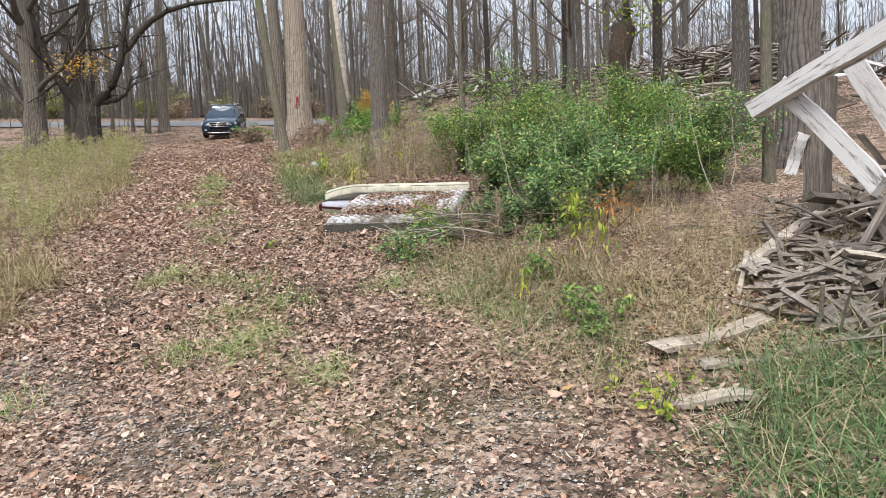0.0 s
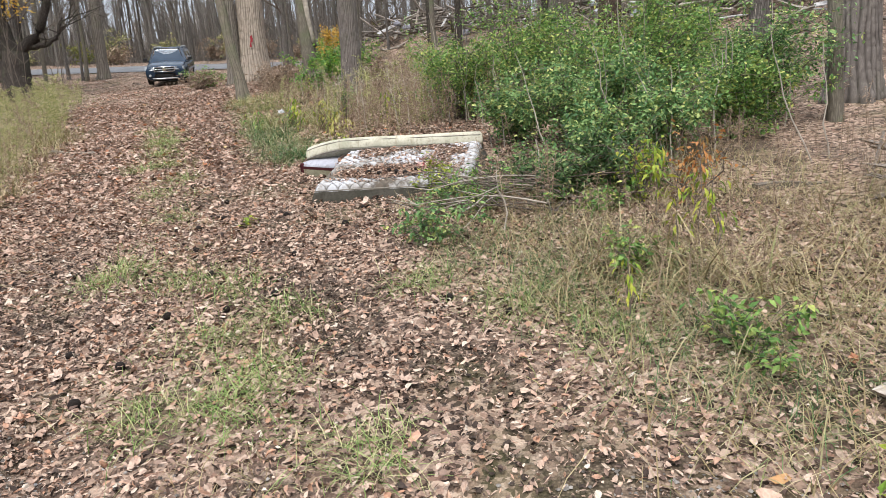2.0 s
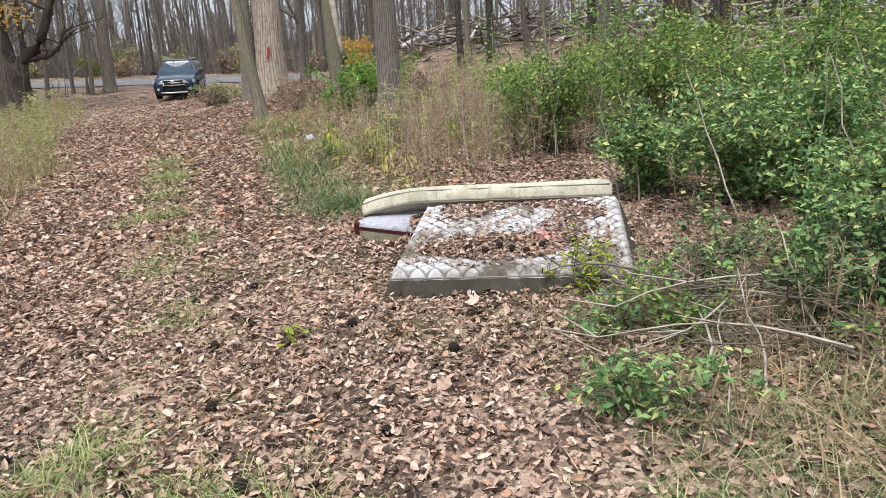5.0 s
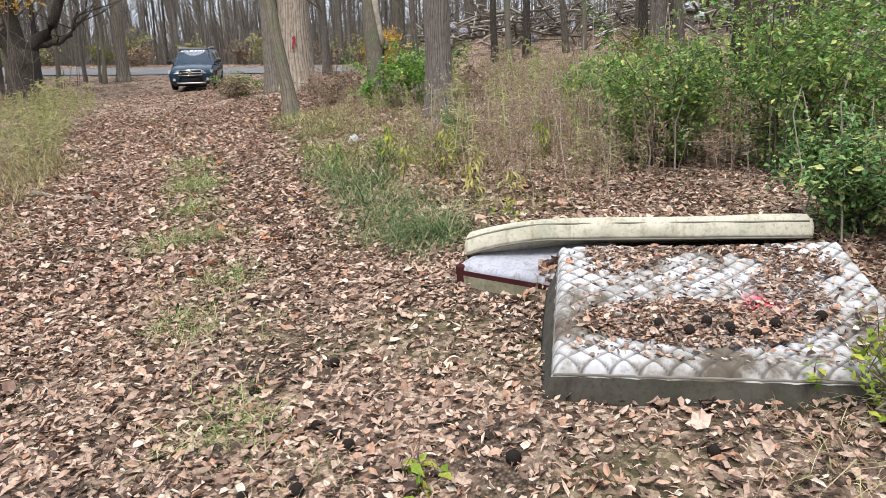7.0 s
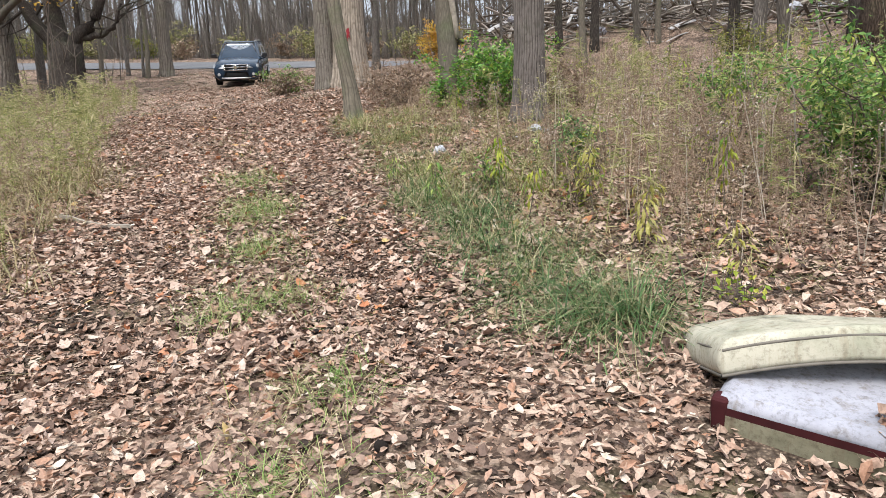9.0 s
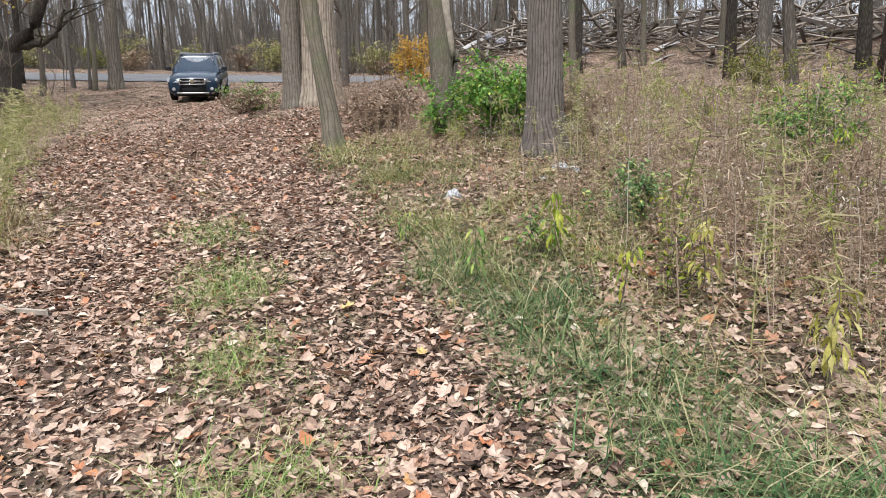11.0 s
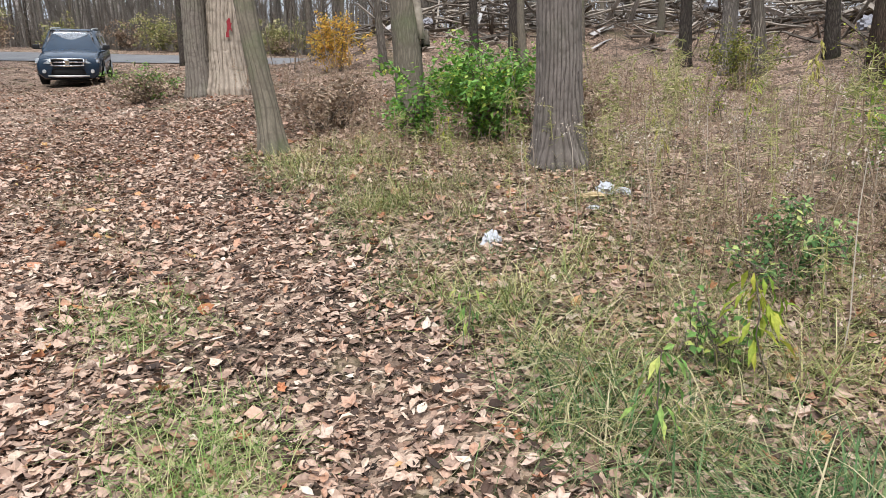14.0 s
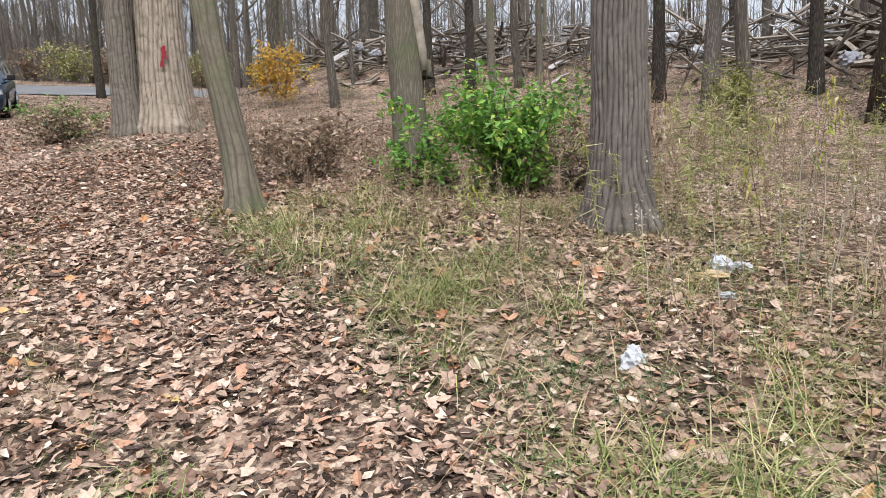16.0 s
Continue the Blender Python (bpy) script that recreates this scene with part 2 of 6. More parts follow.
def to_ridge(x, y):
    d = np.full(np.shape(x), 1e9)
    for (ax, ay), (bx, by) in zip(RIDGE, RIDGE[1:]):
        ux, uy = bx - ax, by - ay
        s = np.clip(((x - ax) * ux + (y - ay) * uy) / (ux * ux + uy * uy), 0, 1)
        d = np.minimum(d, np.hypot(x - ax - s * ux, y - ay - s * uy))
    return d


def track_x(y):
    return np.interp(y, [-10, 3, 6, 9, 14, 17, 23, 33, 46], [0.6, 0.5, 0.4, 0.2, -0.2, -0.25, -0.6, -0.9, -1.1])


def track_w(y):
    return np.interp(y, [-10, 3, 6, 9, 14, 17, 23, 33, 46], [2.2, 1.8, 1.65, 1.6, 1.5, 1.5, 1.95, 2.3, 4.0])


RISE_X, RISE_Y = 0.07, 0.131                     # the hillside climbs towards the road
SLOPE = Vector((0, 0, 1)).rotation_difference(Vector((-RISE_X, -RISE_Y, 1))).to_matrix().to_4x4()
LEAN = Matrix.Rotation(radians(-2.6), 4, "X") @ Matrix.Rotation(radians(1.5), 4, "Y")


def hillside(x, y):
    return RISE_X * np.clip(x, -45, 45) * (1 - 1.2 * np.clip((y - 37) / 10, 0, 1)) + RISE_Y * np.clip(y, -10, 66) + 0.055 * np.clip(y - 66, 0, 110)


def on_slope(p):
    """A place over the hillside: x, y and the height square to the slope."""
    q = SLOPE @ Vector((0, 0, p[2]))
    return Vector((p[0], p[1], float(hillside(p[0], p[1])))) + q


def laid(x, y, h, rx, ry, rz):
    """The pose of a thing that lies on the hillside."""
    return Matrix.Translation(on_slope((x, y, h))) @ SLOPE @ pose(0, 0, 0, rx, ry, rz)


def gz(x, y):
    """Height of the ground."""
    x, y = np.asarray(x, float), np.asarray(y, float)
    z = hillside(x, y) - 0.26 * np.clip((y - 20) / 16, 0, 1) ** 1.3 * (1 - 0.5 * np.clip((y - 39) / 8, 0, 1))
    off = np.abs(x - track_x(y))
    near = np.exp(-((np.clip(y, 3, 44) - y) ** 2) / 8.0)
    z = z - 0.035 * near * np.exp(-(((off - 0.72) / 0.3) ** 2))
    z = z + 0.07 * near * np.clip((off - track_w(y)) / 1.2, 0, 1)
    z = z + 0.02 * np.sin(x * 2.3 + 1.3 * np.sin(y * 1.7)) * np.sin(y * 1.9 + 0.7 * x) + 0.012 * np.sin(x * 6.1 + y * 3.7) * np.sin(y * 5.3 - x * 2.9)
    z = z + 1.1 * np.exp(-((to_ridge(x, y) / 2.8) ** 2))
    z = z + 0.25 * np.exp(-(((x - 6.6) / 1.5) ** 2 + ((y - 4.2) / 1.6) ** 2))
    z = z + 0.4 * np.clip((np.hypot(x, y - 20) - 80) / 80, 0, 4)
    return z


def lines(lo, hi, fine, far):
    a = list(np.arange(lo, hi + 1e-6, fine))
    s, v = fine, hi
    up = []
    while v < far:
        s *= 1.35
        v += s
        up.append(v)
    s, v = fine, lo
    down = []
    while v > -far:
        s *= 1.35
        v -= s
        down.append(v)
    return np.array(down[::-1] + a + up)


gx, gy = lines(-6, 12, 0.13, 900), lines(-2, 42, 0.17, 900)
X, Y = np.meshgrid(gx, gy)
V = np.stack([X, Y, gz(X, Y)], -1).reshape(-1, 3)
ny, nx = X.shape
i, j = np.meshgrid(np.arange(ny - 1), np.arange(nx - 1), indexing="ij")
F = np.stack([i * nx + j, i * nx + j + 1, (i + 1) * nx + j + 1, (i + 1) * nx + j], -1).reshape(-1, 4)

m, t, b = mat("forest_floor", 0.95, 0, 0.1)
v = coord(t)
vo = nd(t, "ShaderNodeTexVoronoi", Scale=30.0)
wob = noise_out(t, v, 22, 3, 0.5, "Color")
add = t.nodes.new("ShaderNodeVectorMath")
add.operation = "MULTIPLY_ADD"
add.inputs[1].default_value = (0.05, 0.05, 0.0)
t.links.new(wob, add.inputs[0])
t.links.new(v, add.inputs[2])
t.links.new(add.outputs[0], vo.inputs["Vector"])
sepc = t.nodes.new("ShaderNodeSeparateColor")
t.links.new(vo.outputs["Color"], sepc.inputs[0])
litter = ramp(t, sepc.outputs[0], [(0.0, (0.035, 0.024, 0.019)), (0.3, (0.13, 0.087, 0.065)), (0.55, (0.28, 0.195, 0.145)), (0.8, (0.46, 0.345, 0.265)), (1.0, (0.22, 0.13, 0.095))])
vo2 = nd(t, "ShaderNodeTexVoronoi", Scale=60.0)
t.links.new(v, vo2.inputs["Vector"])
crumbs = ramp(t, vo2.outputs["Distance"], [(0.05, (0.24, 0.18, 0.13)), (0.35, (0.10, 0.075, 0.055)), (0.7, (0.03, 0.022, 0.017))])
soil_f = ramp(t, noise_out(t, v, 1.3, 6, 0.65), [(0.50, (0, 0, 0)), (0.60, (0.85, 0.85, 0.85))])
floor_c = mixc(t, soil_f, litter, crumbs)
green = ramp(t, noise_out(t, v, 0.9, 5, 0.6), [(0.52, (0, 0, 0)), (0.66, (0.4, 0.4, 0.4))])
floor_c = mixc(t, green, floor_c, (0.075, 0.085, 0.03))
t.links.new(floor_c, b.inputs["Base Color"])
bump(t, b, mixc(t, 0.5, vo.outputs["Distance"], vo2.outputs["Distance"]), 0.8, 0.03)
M_FLOOR = m
ground = part("ground", np_mesh("ground", V, F, True), M_FLOOR)
tagged(ground, "forest floor covered with brown fallen leaves and soil", "ground", kind="structure")

# the road that crosses behind the car
m, t, b = mat("asphalt", 0.85, 0, 0.4)
a1 = noise_out(t, coord(t), 90, 3)
a2 = noise_out(t, coord(t), 0.7, 5)
c = ramp(t, a1, [(0.3, (0.07, 0.07, 0.072)), (0.7, (0.15, 0.15, 0.155))])
c = mixc(t, ramp(t, a2, [(0.45, (0, 0, 0)), (0.7, (0.6, 0.6, 0.6))]), c, (0.19, 0.185, 0.18))
t.links.new(c, b.inputs["Base Color"])
bump(t, b, a1, 0.4, 0.01)
rx = np.linspace(-90, 90, 90)
rows = []
for s in np.linspace(0, 1, 9):
    yy = 47.5 + 0.02 * rx + 0.0009 * rx * rx + s * 9.5
    rows.append(np.stack([rx, yy, gz(rx, yy) + 0.035 + 0.10 * s * (1 - s)], -1))
V = np.concatenate(rows)
n = len(rx)
i, j = np.meshgrid(np.arange(8), np.arange(n - 1), indexing="ij")
F = np.stack([i * n + j, i * n + j + 1, (i + 1) * n + j + 1, (i + 1) * n + j], -1).reshape(-1, 4)
tagged(part("road", np_mesh("road", V, F, True), m), "worn grey asphalt road crossing behind the car", "road", kind="structure")

# ---------------------------------------------------------------- fallen leaves, grass
LEAF_A = (np.array([[0, 0, 0], [0.28, 0.24, 0.10], [0.7, 0.2, 0.04], [1, 0, 0.16], [0.7, -0.2, 0.08], [0.28, -0.24, 0.02], [0.5, 0, -0.05]]) - [0.5, 0, 0],
          np.array([[0, 1, 6], [1, 2, 6], [2, 3, 6], [3, 4, 6], [4, 5, 6], [5, 0, 6]])[:, ::-1])
HEX = np.array([[2, 1, 0], [2, 0, 5], [3, 2, 5], [4, 3, 5]])
LEAF_S = (np.array([[-0.5, 0.03, 0.10], [-0.22, 0.2, 0.02], [0.18, 0.23, 0.10], [0.5, -0.04, 0.05], [0.2, -0.17, 0.14], [-0.2, -0.22, 0.0]]), HEX)
LEAF_T = (np.array([[-0.5, 0, 0.02], [-0.1, 0.13, 0.16], [0.3, 0.12, 0.12], [0.5, 0.06, 0.0], [0.2, -0.1, 0.05], [-0.25, -0.13, 0.10]]), HEX)
LEAF_U = (np.array([[-0.42, 0.1, 0.0], [-0.2, 0.34, 0.12], [0.2, 0.3, 0.0], [0.46, 0.02, 0.16], [0.15, -0.33, 0.04], [-0.3, -0.25, 0.12]]), HEX)
LEAF_B = (LEAF_A[0] * [1, 0.75, 1] + np.array([[0, 0, 0.2], [0, 0, 0.05], [0, 0, 0], [0, 0, 0.22], [0, 0, 0.12], [0, 0, 0.16], [0, 0, 0]]), LEAF_A[1])


def dry_leaf(wide, fold, curl, skew):
    """A dead leaf: raised or sunken halves along a bent midrib."""
    st = ((-0.2, wide), (0.17, wide * 0.8))
    V = [[-0.5, skew * 0.1, curl * 0.25]]
    for x, w in st:
        mz = curl * x * x
        V += [[x, w + skew * x, mz + fold + 0.03], [x + 0.03, skew * x, mz], [x - 0.02, -w * 0.92 + skew * x, mz + fold * 0.7]]
    V.append([0.5, skew * 0.55, curl * 0.25])
    return np.array(V), np.array([[0, 2, 1], [0, 3, 2], [1, 2, 5], [1, 5, 4], [2, 3, 6], [2, 6, 5], [4, 5, 7], [5, 6, 7]])[:, ::-1]


DRY = [dry_leaf(0.22, 0.14, 0.5, 0.1), dry_leaf(0.30, -0.10, -0.6, -0.15), dry_leaf(0.15, 0.16, 0.9, 0.2), dry_leaf(0.26, 0.22, -0.3, 0.0), dry_leaf(0.34, 0.06, 0.7, 0.25), dry_leaf(0.11, 0.05, -0.8, -0.3)]
lob = np.array([[-0.46, 0, 0.12], [-0.32, 0.2, 0.02], [-0.22, 0.40, 0.16], [0.0, 0.30, 0.0], [0.16, 0.38, 0.2], [0.26, 0.2, 0.04], [0.5, 0.03, 0.2],
                [0.26, -0.2, 0.0], [0.14, -0.42, 0.10], [-0.02, -0.3, 0], [-0.24, -0.36, 0.24], [-0.32, -0.18, 0.05], [0.0, 0, 0.0]])
LEAF_M = (lob, np.array([[12, (k + 1) % 12, k] for k in range(12)]))


def blade(bend, width=0.012, curl=0.0):
    h = np.array([0, 0.35, 0.7, 1.0])
    x = bend * h ** 2
    z = h * (1 - 0.35 * bend * h)
    w = width * np.array([1, 0.9, 0.6, 0])
    V = []
    for k in range(3):
        V += [[x[k], -w[k], z[k]], [x[k], w[k], z[k]]]
    V.append([x[3], curl, z[3]])
    return np.array(V), np.array([[0, 1, 3], [0, 3, 2], [2, 3, 5], [2, 5, 4], [4, 5, 6]])


BLADES = [blade(0.3, 0.009), blade(0.6, 0.010), blade(0.9, 0.009), blade(1.2, 0.010, 0.05), blade(1.6, 0.009, -0.06), blade(0.5, 0.006), blade(1.9, 0.008, 0.08)]


def strew(n, xy, size=(0.05, 0.11), lift=0.012, shapes=(LEAF_A, LEAF_A, LEAF_B), tilt=0.38, height=None):
    z = gz(xy[:, 0], xy[:, 1]) if height is None else height
    pos = np.column_stack([xy, z + lift + rng.random(len(xy)) * 0.015])
    R = turns(rng.random(len(xy)) * 6.283, rng.normal(0, tilt, len(xy)), rng.normal(0, tilt, len(xy)))
    return scatter(list(shapes), pos, R, rng.uniform(*size, len(xy)))


def tufts(centres, per, spread, height, shapes=None, z=None, lean=0.25):
    """Blades in tufts round the centres."""
    c = np.repeat(np.asarray(centres, float), per, 0)
    n = len(c)
    xy = c[:, :2] + rng.normal(0, 1, (n, 2)) * (spread if np.isscalar(spread) else np.repeat(spread, per)[:, None])
    h = rng.uniform(0.55, 1.1, n) * (height if np.isscalar(height) else np.repeat(height, per))
    pos = np.column_stack([xy, gz(xy[:, 0], xy[:, 1]) - 0.01])
    R = turns(rng.random(n) * 6.283, lean * rng.uniform(0.15, 1.25, n))
    s = np.column_stack([h, np.clip(h, 0.2, 0.6), h])
    return scatter(shapes or BLADES, pos, R, s)


def zone(n, x0, x1, y0, y1, keep=None):
    xy = np.column_stack([rng.uniform(x0, x1, n), rng.uniform(y0, y1, n)])
    return xy if keep is None else xy[rng.random(n) < keep(xy[:, 0], xy[:, 1])]


def off_track(x, y):
    return np.abs(x - track_x(y)) / track_w(y)


def stuff(name, VF, material, label, category):
    return tagged(part(name, np_mesh(name, *VF), material), label, category, kind="stuff")


def clear_of_things(x, y):
    """0 where the mattresses and the car stand."""
    u, w = (x - 1.73) * 0.889 - (y - 8.61) * 0.457, (x - 1.73) * 0.457 + (y - 8.61) * 0.889
    bed = ((u > 0.03) & (u < 1.6) & (w > 0.01) & (w < 1.3)) | ((w > 1.05) & (w < 2.0) & (u > -0.55) & (u < 1.75))
    car_at = (np.abs(x + 0.4) < 1.1) & (y > 35.5) & (y < 41.2)
    return ~(bed | car_at)


M_LITTER = mat_island("fallen_leaves", [(0.0, (0.04, 0.026, 0.02)), (0.14, (0.15, 0.095, 0.072)), (0.34, (0.38, 0.255, 0.19)), (0.60, (0.60, 0.445, 0.345)), (0.76, (0.49, 0.315, 0.228)), (0.88, (0.44, 0.24, 0.15)), (0.95, (0.64, 0.51, 0.40)), (1.0, (0.72, 0.61, 0.50))], 0.7, blotch=0.45)
M_LITTER_PINK = mat_island("fallen_maple_leaves", [(0.0, (0.22, 0.135, 0.10)), (0.3, (0.46, 0.32, 0.245)), (0.6, (0.64, 0.485, 0.395)), (0.88, (0.50, 0.30, 0.21)), (0.97, (0.48, 0.19, 0.09)), (1.0, (0.55, 0.42, 0.18))], 0.7)
M_GRASS = mat_island("green_grass", [(0.0, (0.12, 0.21, 0.05)), (0.4, (0.24, 0.38, 0.10)), (0.65, (0.40, 0.45, 0.17)), (1.0, (0.66, 0.57, 0.34))], 0.6, through_light=0.25)
M_GRASS_DEEP = mat_island("deep_green_grass", [(0.0, (0.04, 0.09, 0.03)), (0.38, (0.10, 0.195, 0.065)), (0.62, (0.21, 0.29, 0.115)), (0.82, (0.40, 0.36, 0.19)), (1.0, (0.62, 0.53, 0.34))], 0.55, through_light=0.25)
M_STRAW = mat_island("dry_straw_grass", [(0.0, (0.24, 0.18, 0.09)), (0.5, (0.42, 0.33, 0.18)), (0.8, (0.52, 0.43, 0.26)), (1.0, (0.20, 0.22, 0.08))], 0.7, through_light=0.2)
M_OLIVE = mat_island("olive_grass", [(0.0, (0.10, 0.14, 0.045)), (0.35, (0.26, 0.31, 0.10)), (0.7, (0.48, 0.44, 0.19)), (1.0, (0.68, 0.59, 0.37))], 0.7, through_light=0.2)
M_WEED = mat_island("dry_brown_weeds", [(0.0, (0.15, 0.10, 0.07)), (0.4, (0.31, 0.215, 0.15)), (0.75, (0.45, 0.33, 0.235)), (1.0, (0.60, 0.49, 0.36))], 0.85, through_light=0.15)
M_WEED_YG = mat_island("yellow_green_weeds", [(0.0, (0.12, 0.13, 0.05)), (0.35, (0.30, 0.33, 0.11)), (0.65, (0.50, 0.47, 0.20)), (1.0, (0.68, 0.58, 0.38))], 0.75, through_light=0.25)
M_LEAF_GREEN = mat_island("shrub_green_leaves", [(0.0, (0.07, 0.15, 0.045)), (0.4, (0.17, 0.32, 0.08)), (0.75, (0.30, 0.44, 0.12)), (1.0, (0.58, 0.58, 0.17))], 0.65, spec=0.2, through_light=0.3)
M_LEAF_BLUE = mat_island("shrub_bluish_leaves", [(0.0, (0.06, 0.13, 0.05)), (0.4, (0.15, 0.29, 0.10)), (0.75, (0.30, 0.44, 0.16)), (1.0, (0.58, 0.58, 0.20))], 0.65, spec=0.2, through_light=0.25)
M_LEAF_BRIGHT = mat_island("bright_green_leaves", [(0.0, (0.09, 0.20, 0.04)), (0.5, (0.18, 0.40, 0.07)), (0.85, (0.32, 0.52, 0.10)), (1.0, (0.60, 0.62, 0.12))], 0.5, spec=0.4, through_light=0.35)
M_LEAF_YELLOW = mat_island("yellow_leaves", [(0.0, (0.60, 0.38, 0.05)), (0.5, (0.82, 0.56, 0.10)), (0.85, (0.80, 0.42, 0.12)), (1.0, (0.62, 0.60, 0.15))], 0.6, through_light=0.35)
M_LEAF_LIME = mat_island("lime_leaves", [(0.0, (0.14, 0.26, 0.03)), (0.5, (0.30, 0.38, 0.05)), (1.0, (0.52, 0.50, 0.08))], 0.6, through_light=0.35)
M_LEAF_SUN = mat_island("bright_yellow_leaves", [(0.0, (0.32, 0.31, 0.07)), (0.5, (0.50, 0.46, 0.12)), (1.0, (0.62, 0.56, 0.24))], 0.6, through_light=0.35)
M_SEED = mat_island("seed_fluff", [(0.0, (0.26, 0.20, 0.15)), (0.5, (0.48, 0.40, 0.32)), (1.0, (0.66, 0.59, 0.50))], 0.9, through_light=0.25)
M_LEAF_DEEP = mat_island("dark_green_leaves", [(0.0, (0.035, 0.07, 0.03)), (0.5, (0.09, 0.17, 0.06)), (0.85, (0.18, 0.28, 0.10)), (1.0, (0.36, 0.36, 0.15))], 0.65, spec=0.2, through_light=0.25)
M_LEAF_OLIVE = mat_island("olive_leaves", [(0.0, (0.10, 0.13, 0.03)), (0.5, (0.23, 0.25, 0.06)), (1.0, (0.40, 0.36, 0.10))], 0.6, through_light=0.3)
M_LEAF_ORANGE = mat_island("orange_leaves", [(0.0, (0.40, 0.16, 0.05)), (0.6, (0.52, 0.24, 0.08)), (1.0, (0.42, 0.30, 0.12))], 0.6, through_light=0.3)

# fallen leaves: dense on the track and thinner on the verges
BARE = np.array([(-0.7, 4.7), (0.2, 3.7), (2.06, 3.2), (1.3, 2.75), (-1.0, 5.3), (0.6, 3.0), (1.8, 2.6), (-0.2, 4.1)])


MULCH = np.array([(1.3, 5.2), (1.1, 6.3), (1.2, 7.4), (1.5, 4.4), (-0.6, 6.6), (-0.6, 8.0), (0.55, 12.8), (0.6, 13.6), (0.5, 15.0), (0.45, 15.8), (-0.9, 12.5)])


def bare(x, y):
    """Fewer leaves where the gravel shows."""
    d = np.min(np.hypot(np.asarray(x)[..., None] - BARE[:, 0], np.asarray(y)[..., None] - BARE[:, 1]), -1)
    q = np.min(np.hypot(np.asarray(x)[..., None] - MULCH[:, 0], np.asarray(y)[..., None] - MULCH[:, 1]), -1)
    return (0.12 + 0.88 * np.clip(d / 0.42, 0, 1) ** 2) * (0.5 + 0.5 * np.clip(q / 0.5, 0, 1) ** 2)


def on_floor(x, y):
    return clear_of_things(x, y) * np.where(off_track(x, y) < 1.0, 1.0, 0.8) * np.clip(0.55 + 0.9 * (np.sin(x * 1.9 + np.sin(y * 1.3)) * np.sin(y * 1.1 + x * 0.8) + 0.4), 0.62, 1.0) * bare(x, y)


xy = np.concatenate([zone(70000, -2.2, 5.0, 1.6, 9.0, on_floor), zone(62000, -2.6, 5.5, 9.0, 16.0, on_floor), zone(48000, -3.0, 6.5, 16.0, 26.0, on_floor), zone(18000, -5.0, 8.0, 26.0, 46.0, on_floor), zone(9000, 5.0, 13.0, 2.0, 26.0, on_floor), zone(4500, -12.0, -3.0, 26.0, 60.0), zone(4000, 6.0, 16.0, 26.0, 46.0), zone(4000, -30.0, 30.0, 57.5, 66.0)])
size_at = np.interp(xy[:, 1], [2.5, 5, 9, 14, 20, 46, 66], [0.62, 0.75, 0.95, 1.1, 1.2, 1.7, 2.0])
pos_z = gz(xy[:, 0], xy[:, 1])
flat = np.interp(xy[:, 1], [6, 15], [0.55, 0.28])
R = turns(rng.random(len(xy)) * 6.283, rng.normal(0, 1, len(xy)) * flat, rng.normal(0, 1, len(xy)) * flat)
VF = scatter([LEAF_S, LEAF_T, LEAF_U, LEAF_T], np.column_stack([xy, pos_z + 0.006 + rng.random(len(xy)) * 0.014]), R, (0.014 + 0.06 * rng.random(len(xy)) ** 1.6) * size_at)
xy = np.concatenate([zone(46000, -2.2, 4.6, 1.6, 9.0, on_floor), zone(42000, -2.6, 4.5, 9.0, 16.5, on_floor), zone(30000, -3.0, 5.0, 16.5, 26.0, on_floor), zone(5000, -3.4, 4.0, 26.0, 38.0, on_floor)])
size_at = np.interp(xy[:, 1], [2.5, 5, 9, 14, 20, 46], [0.60, 0.72, 0.90, 1.1, 1.2, 1.5])
flat = np.interp(xy[:, 1], [6, 15], [0.42, 0.24])
R = turns(rng.random(len(xy)) * 6.283, rng.normal(0, 1, len(xy)) * flat, rng.normal(0, 1, len(xy)) * flat)
VF = joined([VF, scatter(DRY, np.column_stack([xy, gz(xy[:, 0], xy[:, 1]) + 0.016 + rng.random(len(xy)) * 0.022]), R, (0.024 + 0.062 * rng.random(len(xy)) ** 1.5) * size_at)])
stuff("leaf_litter", VF, M_LITTER, "dry brown fallen leaves lying thick on the track", "leaves")

xy = np.concatenate([zone(5200, -2.4, 3.5, 11.0, 22.0, on_floor), zone(2200, -3.0, 6.0, 22.0, 34.0, on_floor), zone(250, -1.8, 4.5, 3.0, 12.0, on_floor)])
stuff("maple_leaf_litter", strew(0, xy, (0.055, 0.115), 0.02, (LEAF_M, DRY[4], DRY[1], LEAF_M), 0.5), M_LITTER_PINK, "larger pinkish-tan maple leaves lying on the litter", "leaves")

# pale gravel and crumbs where the track is bare
PEB = (np.array([[1, 0, 0], [0, 1, 0.1], [-1, 0.1, 0], [0, -0.9, 0], [0.1, 0, 0.75], [0, 0, -0.6]]) * 0.5, np.array([[0, 1, 4], [1, 2, 4], [2, 3, 4], [3, 0, 4], [1, 0, 5], [2, 1, 5], [3, 2, 5], [0, 3, 5]]))
xy = BARE[rng.integers(0, len(BARE), 8000)] + rng.normal(0, 0.27, (8000, 2))
M_GRAVEL = mat_island("gravel", [(0, (0.10, 0.085, 0.075)), (0.5, (0.24, 0.215, 0.19)), (0.9, (0.38, 0.35, 0.32)), (1, (0.56, 0.53, 0.50))], 0.85)
pos = np.column_stack([xy, gz(xy[:, 0], xy[:, 1]) + 0.008])
stuff("gravel", scatter([PEB], pos, turns(rng.random(len(xy)) * 6.28), 0.005 + 0.022 * rng.random(len(xy)) ** 2), M_GRAVEL, "pale gravel showing through bare soil", "gravel")

